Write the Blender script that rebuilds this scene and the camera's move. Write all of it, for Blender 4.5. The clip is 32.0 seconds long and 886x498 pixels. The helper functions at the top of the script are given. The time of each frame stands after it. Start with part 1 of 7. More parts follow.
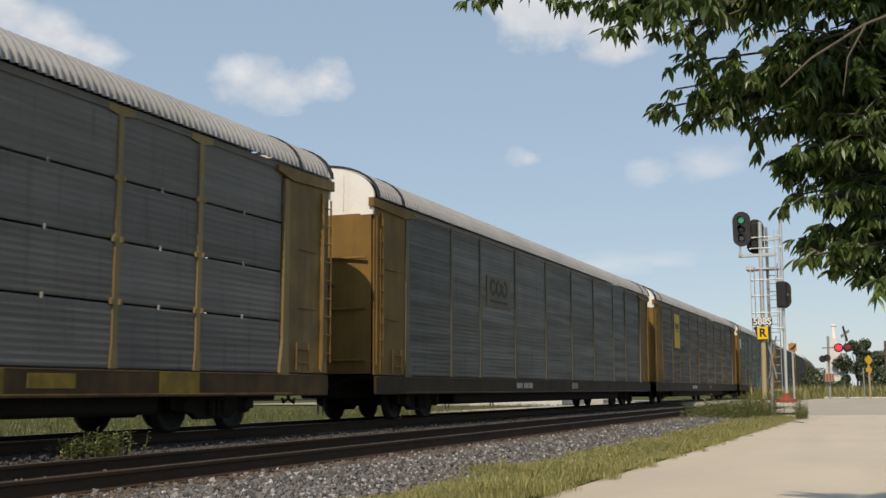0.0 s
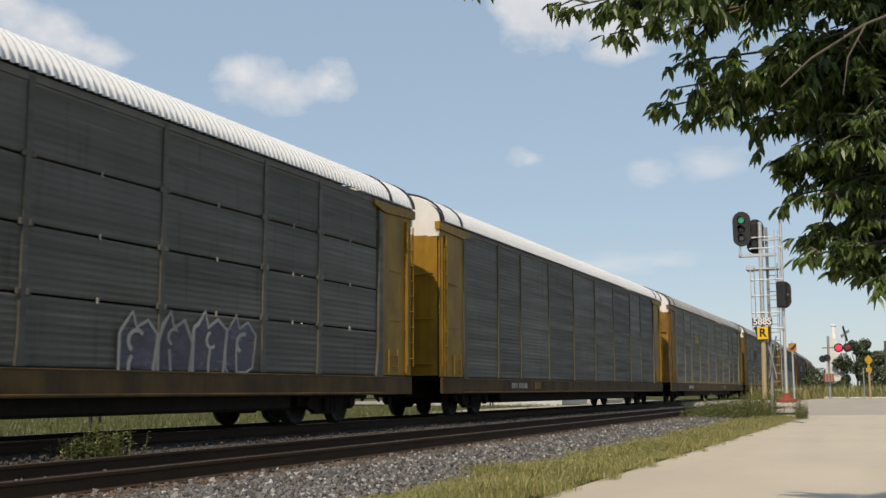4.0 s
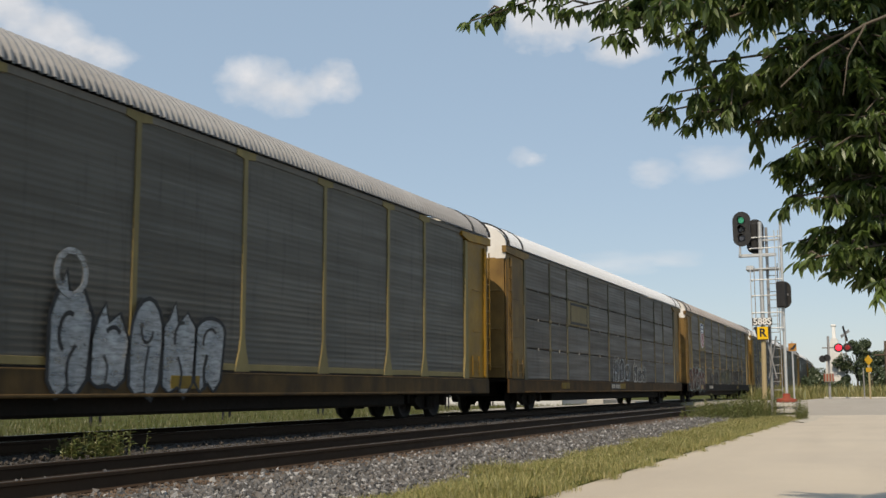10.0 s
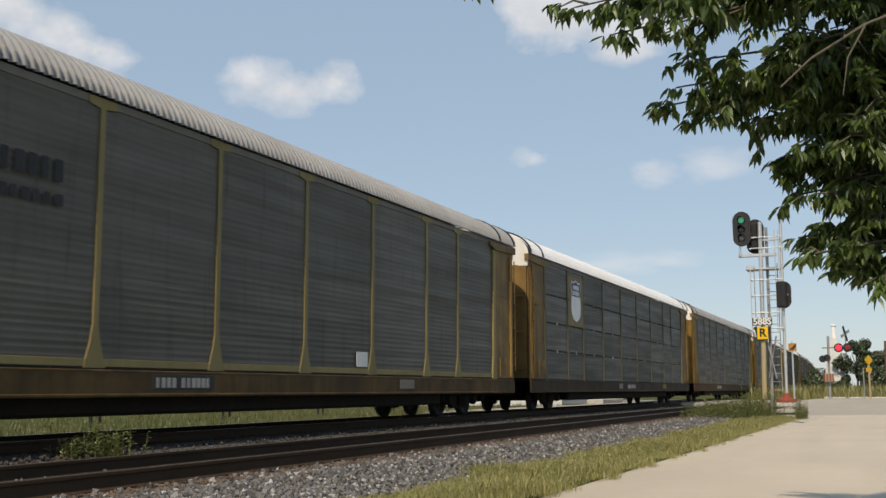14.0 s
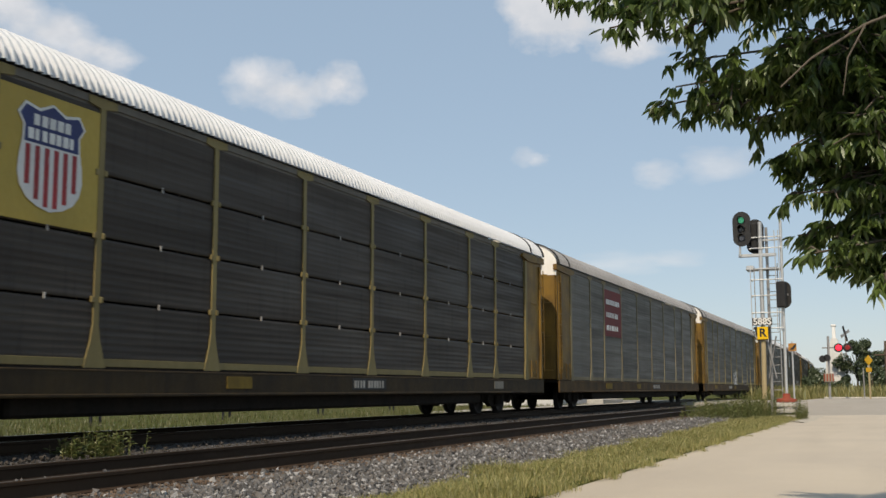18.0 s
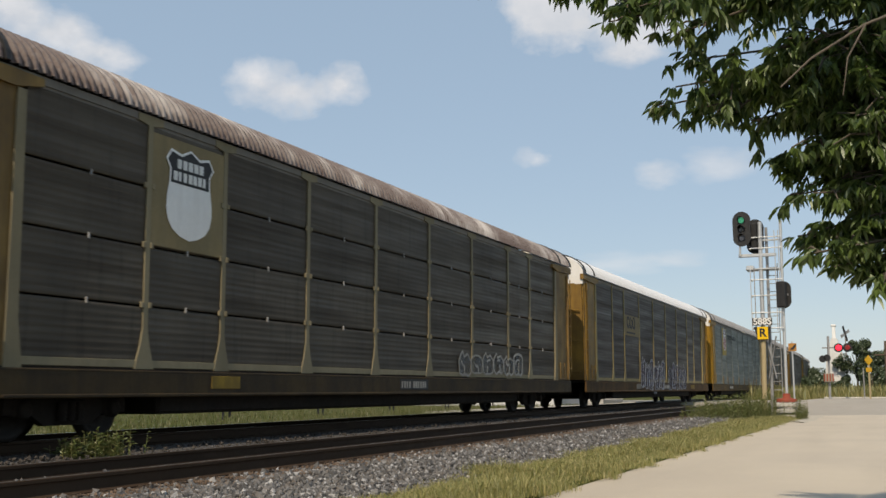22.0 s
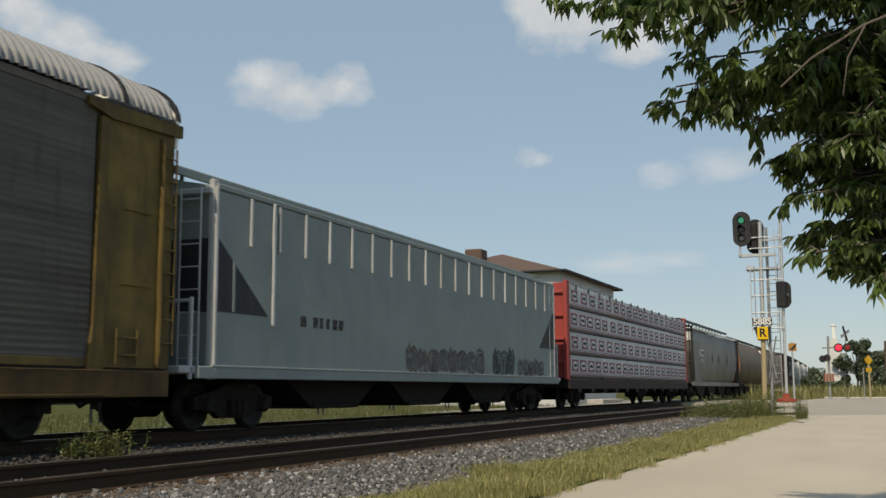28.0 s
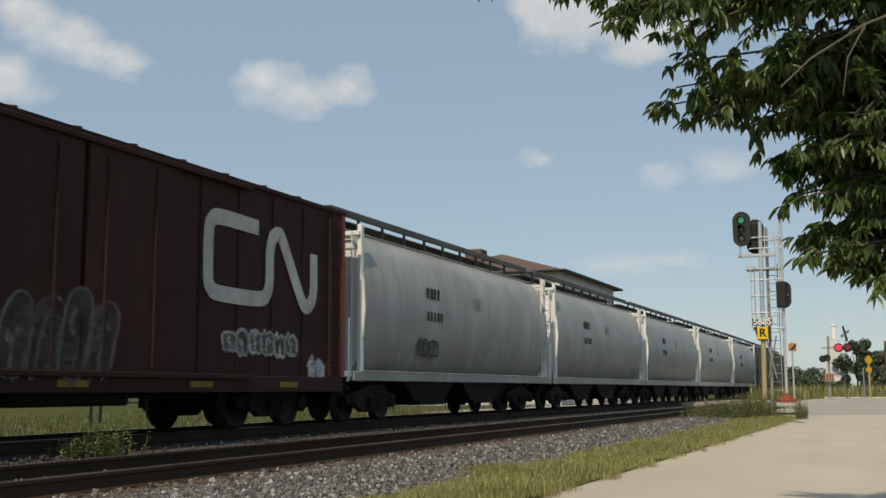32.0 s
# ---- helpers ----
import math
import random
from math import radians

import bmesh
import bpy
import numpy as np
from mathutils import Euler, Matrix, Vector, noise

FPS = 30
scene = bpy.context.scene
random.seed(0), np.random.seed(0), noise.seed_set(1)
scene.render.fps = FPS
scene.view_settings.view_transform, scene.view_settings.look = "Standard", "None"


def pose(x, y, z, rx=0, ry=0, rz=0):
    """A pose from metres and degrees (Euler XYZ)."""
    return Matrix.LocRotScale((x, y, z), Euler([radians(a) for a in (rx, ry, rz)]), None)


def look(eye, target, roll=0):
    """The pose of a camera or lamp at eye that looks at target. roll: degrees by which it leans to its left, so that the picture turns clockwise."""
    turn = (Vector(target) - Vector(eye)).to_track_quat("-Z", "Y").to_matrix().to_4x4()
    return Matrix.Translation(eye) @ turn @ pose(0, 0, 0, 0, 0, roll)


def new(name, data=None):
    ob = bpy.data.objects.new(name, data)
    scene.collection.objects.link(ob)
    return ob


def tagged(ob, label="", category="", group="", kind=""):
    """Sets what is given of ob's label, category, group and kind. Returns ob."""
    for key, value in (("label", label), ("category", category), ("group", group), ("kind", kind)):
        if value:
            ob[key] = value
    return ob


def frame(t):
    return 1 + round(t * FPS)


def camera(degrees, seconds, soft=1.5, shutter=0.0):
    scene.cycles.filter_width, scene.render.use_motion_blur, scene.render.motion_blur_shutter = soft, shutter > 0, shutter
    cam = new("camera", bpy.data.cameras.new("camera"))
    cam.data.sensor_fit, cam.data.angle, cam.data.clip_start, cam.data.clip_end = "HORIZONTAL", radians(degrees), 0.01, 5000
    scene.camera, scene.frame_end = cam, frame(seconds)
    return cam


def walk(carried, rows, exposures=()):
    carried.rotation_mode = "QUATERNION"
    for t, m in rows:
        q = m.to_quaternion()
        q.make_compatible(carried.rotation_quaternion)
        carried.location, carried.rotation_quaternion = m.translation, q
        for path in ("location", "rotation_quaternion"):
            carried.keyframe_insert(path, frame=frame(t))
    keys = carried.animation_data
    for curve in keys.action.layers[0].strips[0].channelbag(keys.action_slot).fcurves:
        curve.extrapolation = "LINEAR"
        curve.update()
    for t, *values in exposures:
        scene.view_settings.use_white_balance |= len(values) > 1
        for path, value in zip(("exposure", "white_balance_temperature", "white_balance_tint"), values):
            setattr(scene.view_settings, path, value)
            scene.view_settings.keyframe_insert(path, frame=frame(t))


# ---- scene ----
# Heights are measured from the top of the near rails; the tracks run along +y.
cam = camera(44.503, 32.0, 1.5, 0.05)
EYE = (0.0, 0.0, 0.739)
YAW, PITCH = 0.39451, 0.13005
aim = (-math.sin(YAW) * math.cos(PITCH) * 10, math.cos(YAW) * math.cos(PITCH) * 10, 0.739 + math.sin(PITCH) * 10)
walk(cam, [(0.0, look(EYE, aim, -0.233)), (32.0, look(EYE, aim, -0.233))], [(0.0, 0.0, 8000, 13), (25.5, 0.0, 8000, 13), (28.5, -0.2, 8100, 9), (32.0, -0.2, 8100, 9)])

# ---- daylight ----
TO_SUN = Vector((0.045, -0.93, 1.0)).normalized()
world = bpy.data.worlds.new("daylight")
scene.world = world
world.use_nodes = True
wn = world.node_tree
sky = wn.nodes.new("ShaderNodeTexSky")
sky.sky_type = "NISHITA"
sky.sun_disc = False
sky.sun_elevation = math.asin(TO_SUN.z)
sky.sun_rotation = math.atan2(TO_SUN.x, TO_SUN.y)
sky.air_density, sky.dust_density, sky.ozone_density = 1.0, 0.7, 1.0
sky.altitude = 600
wn.nodes["Background"].inputs["Strength"].default_value = 0.155
# summer haze evens the sky out
haze = wn.nodes.new("ShaderNodeMix")
haze.data_type = "RGBA"
haze.inputs["Factor"].default_value = 0.72
haze.inputs["B"].default_value = (1.96, 3.1, 4.68, 1)
wn.links.new(sky.outputs[0], haze.inputs["A"])
wn.links.new(haze.outputs["Result"], wn.nodes["Background"].inputs["Color"])
sun_data = bpy.data.lights.new("sun", "SUN")
sun_data.energy, sun_data.angle, sun_data.color = 3.6, radians(0.55), (1.0, 0.95, 0.86)
sun = new("sun", sun_data)
sun.matrix_world = look(TO_SUN * 60, (0, 0, 0))
# ---- mesh tools ----
class Shape:
    """Collects vertices and faces of one mesh."""

    def __init__(self):
        self.v, self.f, self.sm = [], [], []

    def add(self, verts, faces, smooth=False):
        n = len(self.v)
        self.v += [tuple(p) for p in verts]
        self.f += [tuple(i + n for i in q) for q in faces]
        self.sm += [smooth] * len(faces)
        return self

    def box(self, c, s, bev=0.0, turn=None):
        """A box with centre c and size s; bev chamfers all its edges."""
        hx, hy, hz = (a / 2 for a in s)
        m = turn or Matrix.Identity(3)
        c = Vector(c)
        if not bev:
            p = [m @ Vector((x, y, z)) + c for x in (-hx, hx) for y in (-hy, hy) for z in (-hz, hz)]
            return self.add(p, [(0, 1, 3, 2), (4, 6, 7, 5), (0, 4, 5, 1), (2, 3, 7, 6), (0, 2, 6, 4), (1, 5, 7, 3)])
        b = min(bev, hx * 0.9, hy * 0.9, hz * 0.9)
        p, idx = [], {}
        for sx in (-1, 1):
            for sy in (-1, 1):
                for sz in (-1, 1):
                    for k in range(3):
                        q = [sx * hx, sy * hy, sz * hz]
                        for j in range(3):
                            if j != k:
                                q[j] -= (sx, sy, sz)[j] * b
                        idx[sx, sy, sz, k] = len(p)
                        p.append(m @ Vector(q) + c)
        f = []
        for k in range(3):
            i, j = [a for a in range(3) if a != k]
            for sg in (-1, 1):
                ring = []
                for a, e in ((-1, -1), (1, -1), (1, 1), (-1, 1)):
                    key = [0, 0, 0]
                    key[k], key[i], key[j] = sg, a, e
                    ring.append(idx[(*key, k)])
                f.append(tuple(ring))
            for a in (-1, 1):
                for e in (-1, 1):
                    lo, hi = [0, 0, 0], [0, 0, 0]
                    lo[k], hi[k] = -1, 1
                    lo[i] = hi[i] = a
                    lo[j] = hi[j] = e
                    f.append((idx[(*lo, i)], idx[(*hi, i)], idx[(*hi, j)], idx[(*lo, j)]))
        for sx in (-1, 1):
            for sy in (-1, 1):
                for sz in (-1, 1):
                    f.append(tuple(idx[sx, sy, sz, k] for k in range(3)))
        return self.add(p, f)

    def tube(self, pts, r, n=8, r2=None, cap=True, smooth=True):
        """A round bar along the points, tapering from r to r2."""
        pts = [Vector(p) for p in pts]
        r2 = r if r2 is None else r2
        rings, up = [], Vector((0.123, 0.31, 0.94))
        for i, p in enumerate(pts):
            d = (pts[min(i + 1, len(pts) - 1)] - pts[max(i - 1, 0)]).normalized()
            a = d.cross(up)
            if a.length < 1e-3:
                a = d.cross(Vector((1, 0, 0)))
            a.normalize()
            b = d.cross(a)
            rr = r + (r2 - r) * i / max(1, len(pts) - 1)
            rings.append([p + (a * math.cos(2 * math.pi * k / n) + b * math.sin(2 * math.pi * k / n)) * rr for k in range(n)])
        v = [q for ring in rings for q in ring]
        f = [(i * n + k, i * n + (k + 1) % n, (i + 1) * n + (k + 1) % n, (i + 1) * n + k) for i in range(len(pts) - 1) for k in range(n)]
        self.add(v, f, smooth)
        if cap:
            self.add(rings[0], [tuple(range(n))])
            self.add(rings[-1], [tuple(range(n))])
        return self

    def lathe(self, c, axis, prof, n=20, smooth=True):
        """Turns the profile rows (along, radius) round an axis 'x', 'y' or 'z' through c."""
        c = Vector(c)
        v = []
        for a, r in prof:
            for k in range(n):
                w = 2 * math.pi * k / n
                p, q = r * math.cos(w), r * math.sin(w)
                v.append(c + Vector({"x": (a, p, q), "y": (p, a, q), "z": (p, q, a)}[axis]))
        f = [(i * n + k, i * n + (k + 1) % n, (i + 1) * n + (k + 1) % n, (i + 1) * n + k) for i in range(len(prof) - 1) for k in range(n)]
        self.add(v, f, smooth)
        self.add(v[:n], [tuple(range(n))])
        self.add(v[-n:], [tuple(range(n))])
        return self

    def prism(self, outline, axis, a, b):
        """The outline (2D) pushed along an axis from a to b: axis x takes (y, z), y takes (x, z), z takes (x, y)."""
        def at(p, h):
            return {"x": (h, p[0], p[1]), "y": (p[0], h, p[1]), "z": (p[0], p[1], h)}[axis]
        n = len(outline)
        v = [at(p, a) for p in outline] + [at(p, b) for p in outline]
        f = [(i, (i + 1) % n, n + (i + 1) % n, n + i) for i in range(n)]
        return self.add(v, f + [tuple(range(n)), tuple(range(n, 2 * n))])

    def sheet(self, rows, smooth=False):
        """A grid of points, row by row."""
        n = len(rows[0])
        v = [p for r in rows for p in r]
        f = [(i * n + k, i * n + k + 1, (i + 1) * n + k + 1, (i + 1) * n + k) for i in range(len(rows) - 1) for k in range(n - 1)]
        return self.add(v, f, smooth)

    def mesh(self, name, material, fix=True):
        me = bpy.data.meshes.new(name)
        me.from_pydata(self.v, [], self.f)
        me.polygons.foreach_set("use_smooth", self.sm)
        if fix:
            bm = bmesh.new()
            bm.from_mesh(me)
            bmesh.ops.recalc_face_normals(bm, faces=bm.faces)
            bm.to_mesh(me)
            bm.free()
        me.materials.append(material)
        return me


def part(name, shape, material, parent, label="", at=None, kind=""):
    """One mesh object under a thing or a part. shape: a Shape or a finished mesh."""
    me = shape.mesh(name, material) if isinstance(shape, Shape) else shape
    ob = new(name, me)
    ob.parent = parent
    if at is not None:
        ob.matrix_basis = at if isinstance(at, Matrix) else Matrix.Translation(at)
    return tagged(ob, label, kind=kind or ("stuff" if name in ("lettering", "stencil") else ""))


def thing(name, label, category, at=None, group="", kind="", shape=None, material=None):
    ob = new(name, shape.mesh(name, material) if isinstance(shape, Shape) else shape)
    if at is not None:
        ob.matrix_basis = at if isinstance(at, Matrix) else Matrix.Translation(at)
    return tagged(ob, label, category, group, kind)


# ---- materials ----
def nodes_of(name):
    m = bpy.data.materials.new(name)
    m.use_nodes = True
    return m, m.node_tree.nodes, m.node_tree.links, m.node_tree.nodes["Principled BSDF"]


def coords(ns, ln, scale=(1, 1, 1), jitter=True, space="Object"):
    """Object coordinates, shifted by a random amount on every object."""
    tc = ns.new("ShaderNodeTexCoord")
    mp = ns.new("ShaderNodeMapping")
    mp.inputs["Scale"].default_value = scale
    ln.new(tc.outputs[space], mp.inputs["Vector"])
    if jitter:
        oi = ns.new("ShaderNodeObjectInfo")
        ml = ns.new("ShaderNodeMath")
        ml.operation = "MULTIPLY"
        ml.inputs[1].default_value = 57.0
        ln.new(oi.outputs["Random"], ml.inputs[0])
        ln.new(ml.outputs[0], mp.inputs["Location"])
    return mp.outputs["Vector"]


def noise_of(ns, ln, vec, scale, detail=4, rough=0.55):
    n = ns.new("ShaderNodeTexNoise")
    n.inputs["Scale"].default_value, n.inputs["Detail"].default_value, n.inputs["Roughness"].default_value = scale, detail, rough
    ln.new(vec, n.inputs["Vector"])
    return n.outputs["Fac"]


def ramp_of(ns, ln, fac, lo, hi, a=0.0, b=1.0):
    r = ns.new("ShaderNodeMapRange")
    r.inputs["From Min"].default_value, r.inputs["From Max"].default_value = lo, hi
    r.inputs["To Min"].default_value, r.inputs["To Max"].default_value = a, b
    ln.new(fac, r.inputs["Value"])
    return r.outputs["Result"]


def blend(ns, ln, fac, a, b, mode="MIX"):
    m = ns.new("ShaderNodeMix")
    m.data_type, m.blend_type = "RGBA", mode
    if isinstance(fac, float):
        m.inputs["Factor"].default_value = fac
    else:
        ln.new(fac, m.inputs["Factor"])
    for k, c in (("A", a), ("B", b)):
        s = [i for i in m.inputs if i.name == k and i.type == "RGBA"][0]
        if isinstance(c, tuple):
            s.default_value = (*c, 1)
        else:
            ln.new(c, s)
    return [o for o in m.outputs if o.type == "RGBA"][0]


def bump(ns, ln, bsdf, height, strength=0.3, dist=0.01):
    b = ns.new("ShaderNodeBump")
    b.inputs["Strength"].default_value, b.inputs["Distance"].default_value = strength, dist
    ln.new(height, b.inputs["Height"])
    ln.new(b.outputs["Normal"], bsdf.inputs["Normal"])


def paint(name, base, dirt, rough=0.6, amount=0.5, scale=0.9, streak=(2.2, 2.2, 0.25), metal=0.0, vary=0.12, grain=14.0, relief=0.15):
    """Weathered paint: patches of dirt, runs down the surface, and fine grain."""
    m, ns, ln, bs = nodes_of(name)
    v = coords(ns, ln)
    big = noise_of(ns, ln, v, scale, 5)
    runs = noise_of(ns, ln, coords(ns, ln, streak), 1.6, 6, 0.65)
    fine = noise_of(ns, ln, v, grain, 6, 0.7)
    c = blend(ns, ln, ramp_of(ns, ln, big, 0.35, 0.75, 0, amount), base, dirt)
    c = blend(ns, ln, ramp_of(ns, ln, runs, 0.45, 0.8, 0, amount), c, dirt)
    c = blend(ns, ln, ramp_of(ns, ln, fine, 0.3, 0.7, 0, 0.35), c, tuple(x * 0.72 for x in base))
    oi = ns.new("ShaderNodeObjectInfo")
    hs = ns.new("ShaderNodeHueSaturation")
    ln.new(ramp_of(ns, ln, oi.outputs["Random"], 0, 1, 1 - vary, 1 + vary), hs.inputs["Value"])
    ln.new(c, hs.inputs["Color"])
    ln.new(hs.outputs["Color"], bs.inputs["Base Color"])
    ln.new(ramp_of(ns, ln, fine, 0.2, 0.8, rough - 0.12, min(1, rough + 0.15)), bs.inputs["Roughness"])
    bs.inputs["Metallic"].default_value = metal
    bs.inputs["Specular IOR Level"].default_value = 0.25
    bump(ns, ln, bs, fine, relief, 0.004)
    return m


def glow(name, colour, strength):
    m, ns, ln, bs = nodes_of(name)
    bs.inputs["Base Color"].default_value = (*colour, 1)
    bs.inputs["Emission Color"].default_value = (*colour, 1)
    bs.inputs["Emission Strength"].default_value = strength
    return m


GRIME = (0.055, 0.05, 0.045)
m_black = paint("truck_black", (0.016, 0.014, 0.012), (0.035, 0.026, 0.02), 0.8, 0.6)
m_frame = paint("underframe_dark", (0.016, 0.014, 0.012), (0.032, 0.024, 0.018), 0.8, 0.6)
m_steel = paint("wheel_steel", (0.03, 0.026, 0.023), (0.018, 0.014, 0.012), 0.65, 0.6, metal=0.3)
m_rail = paint("rail_rust", (0.055, 0.034, 0.021), (0.03, 0.019, 0.013), 0.75, 0.6, 1.5, (3, 0.4, 3), relief=0.3)
m_railhead = paint("rail_head", (0.42, 0.40, 0.38), (0.22, 0.18, 0.15), 0.32, 0.4, metal=0.9)
m_silver = paint("galvanised", (0.62, 0.64, 0.65), (0.4, 0.41, 0.42), 0.45, 0.4, 3, metal=0.5)
m_chrome = paint("worn_grey_steel", (0.4, 0.4, 0.4), GRIME, 0.5, 0.5, 3, metal=0.4)
m_white = paint("white_paint", (0.78, 0.78, 0.76), (0.5, 0.48, 0.44), 0.55, 0.35, 1.2)
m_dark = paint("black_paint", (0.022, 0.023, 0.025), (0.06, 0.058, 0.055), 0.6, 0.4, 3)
for dull in (m_black, m_frame, m_rail):
    dull.node_tree.nodes["Principled BSDF"].inputs["Specular IOR Level"].default_value = 0.12
# ---- the line of the tracks ----
NEAR_X, FAR_X = -7.64, -11.72
CURVE_FROM, RADIUS = 62.0, 2795.0
FAR_RAIL_Z = 0.085
SPEED = 27.86


def on_line(x0, s):
    """A point and the heading (radians to the left) on a line that keeps x0 and then bends left."""
    d = s - CURVE_FROM
    if d <= 0:
        return x0, s, 0.0
    r = RADIUS + x0 - FAR_X
    a = d / RADIUS
    return x0 - r * (1 - math.cos(a)), CURVE_FROM + r * math.sin(a), a


def sweep(sh, x0, prof, z0, s_list, smooth=False):
    """A profile (offset, height), laid along a track line."""
    rows = []
    for s in s_list:
        x, y, a = on_line(x0, s)
        rows.append([(x + o * math.cos(a), y + o * math.sin(a), z0 + z) for o, z in prof])
    return sh.sheet(rows, smooth)


STATIONS = [-950, -500, -200, -60, 0, 30, 60] + [60 + 14 * k for k in range(1, 22)] + [420, 500, 600, 720, 840, 980, 1120]

# ---- ground materials ----
def ground_material():
    m, ns, ln, bs = nodes_of("field_grass")
    v = coords(ns, ln, jitter=False)
    big, mid, fine = noise_of(ns, ln, v, 0.09, 5), noise_of(ns, ln, v, 0.9, 5), noise_of(ns, ln, v, 9, 6, 0.7)
    c = blend(ns, ln, ramp_of(ns, ln, big, 0.35, 0.7), (0.062, 0.082, 0.02), (0.095, 0.088, 0.03))
    c = blend(ns, ln, ramp_of(ns, ln, mid, 0.45, 0.75, 0, 0.6), c, (0.13, 0.11, 0.05))
    c = blend(ns, ln, ramp_of(ns, ln, fine, 0.4, 0.7, 0, 0.6), c, (0.03, 0.042, 0.012))
    ln.new(c, bs.inputs["Base Color"])
    bs.inputs["Roughness"].default_value = 0.95
    bs.inputs["Specular IOR Level"].default_value = 0.05
    bump(ns, ln, bs, fine, 0.8, 0.06)
    return m


def stone_bed(name="ballast_bed", k=1.0):
    m, ns, ln, bs = nodes_of(name)
    v = coords(ns, ln, jitter=False)
    vo = ns.new("ShaderNodeTexVoronoi")
    vo.inputs["Scale"].default_value = 17
    ln.new(v, vo.inputs["Vector"])
    hs = ns.new("ShaderNodeHueSaturation")
    hs.inputs["Saturation"].default_value = 0.12
    ln.new(vo.outputs["Color"], hs.inputs["Color"])
    big = noise_of(ns, ln, v, 0.5, 4)
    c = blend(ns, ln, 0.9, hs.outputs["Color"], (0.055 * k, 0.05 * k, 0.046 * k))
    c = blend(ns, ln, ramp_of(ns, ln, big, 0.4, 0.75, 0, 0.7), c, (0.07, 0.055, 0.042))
    ln.new(c, bs.inputs["Base Color"])
    bs.inputs["Roughness"].default_value = 0.9
    bs.inputs["Specular IOR Level"].default_value = 0.15
    bump(ns, ln, bs, vo.outputs["Distance"], 1.0, 0.05)
    return m


def stone_material():
    m, ns, ln, bs = nodes_of("ballast_stone")
    g = ns.new("ShaderNodeNewGeometry")
    cr = ns.new("ShaderNodeValToRGB")
    el = cr.color_ramp.elements
    el[0].position, el[0].color = 0.0, (0.04, 0.04, 0.04, 1)
    el[1].position, el[1].color = 1.0, (0.46, 0.46, 0.455, 1)
    for p, c in ((0.35, (0.10, 0.10, 0.098)), (0.6, (0.18, 0.178, 0.175)), (0.72, (0.12, 0.10, 0.083)), (0.88, (0.22, 0.22, 0.22))):
        e = el.new(p)
        e.color = (*c, 1)
    ln.new(g.outputs["Random Per Island"], cr.inputs["Fac"])
    f = noise_of(ns, ln, coords(ns, ln, jitter=False), 40, 4)
    ln.new(blend(ns, ln, ramp_of(ns, ln, f, 0.35, 0.7, 0, 0.45), cr.outputs["Color"], (0.11, 0.1, 0.095)), bs.inputs["Base Color"])
    bs.inputs["Roughness"].default_value = 0.9
    bump(ns, ln, bs, f, 0.3, 0.005)
    return m


def road_material():
    m, ns, ln, bs = nodes_of("worn_chip_seal")
    v = coords(ns, ln, jitter=False)
    big, mid, fine = noise_of(ns, ln, v, 0.35, 4), noise_of(ns, ln, coords(ns, ln, (1, 0.12, 1), jitter=False), 0.9, 4), noise_of(ns, ln, v, 70, 3, 0.8)
    c = blend(ns, ln, ramp_of(ns, ln, big, 0.3, 0.7), (0.55, 0.475, 0.37), (0.48, 0.415, 0.33))
    c = blend(ns, ln, ramp_of(ns, ln, mid, 0.45, 0.8, 0, 0.5), c, (0.385, 0.33, 0.26))
    c = blend(ns, ln, ramp_of(ns, ln, fine, 0.35, 0.7, 0, 0.35), c, (0.28, 0.24, 0.19))
    ln.new(c, bs.inputs["Base Color"])
    bs.inputs["Roughness"].default_value = 0.85
    bump(ns, ln, bs, fine, 0.35, 0.006)
    return m


# stone for the far track, with the train's shadow put into its colour
m_shade_stone = paint("shade_dark_stone", (0.075, 0.066, 0.058), (0.042, 0.035, 0.029), 0.9, 0.6, 8, (6, 6, 6))
m_field, m_bed, m_stone, m_road = ground_material(), stone_bed(), stone_material(), road_material()
m_asphalt = paint("grey_asphalt", (0.36, 0.33, 0.285), (0.27, 0.245, 0.21), 0.85, 0.4, 0.5, (1, 1, 1))
m_gravel = paint("pale_gravel", (0.46, 0.42, 0.35), (0.3, 0.27, 0.22), 0.95, 0.5, 3, (1, 1, 1), relief=0.6)
m_tie = paint("creosoted_tie", (0.115, 0.085, 0.062), (0.06, 0.045, 0.035), 0.9, 0.6, 2, (2, 8, 2), relief=0.5)
m_plate = paint("rusty_tie_plate", (0.06, 0.042, 0.03), (0.035, 0.026, 0.02), 0.85, 0.6, 5, (3, 3, 3))

# ---- ground: one sheet to the horizon ----
ROAD_Z, ROAD_L, ROAD_R = -0.45, -3.78, 2.4
xs = [-2600, -900, -300, -120, -60, -34, -24, -18, -15.2, -14.2, -9.8, -9.2, -6.1, -5.3, -4.8, -4.3, -3.9, ROAD_L, -2, 0, ROAD_R, 3.2, 6, 14, 40, 120, 400, 1200, 2600]
zs = [-0.6, -0.6, -0.6, -0.6, -0.6, -0.6, -0.55, -0.5, -0.42, -0.42, -0.4, -0.42, -0.5, -0.5, -0.40, -0.37, -0.43, -0.47, -0.5, -0.5, -0.47, -0.4, -0.35, -0.35, -0.4, -0.5, -0.6, -0.6, -0.6]
ys = [-2600, -900, -300, -100, -40, -15, 0, 10, 20, 30, 40, 50, 60, 80, 100, 130, 160, 200, 260, 340, 500, 900, 2600]
gs = Shape()
rows = []
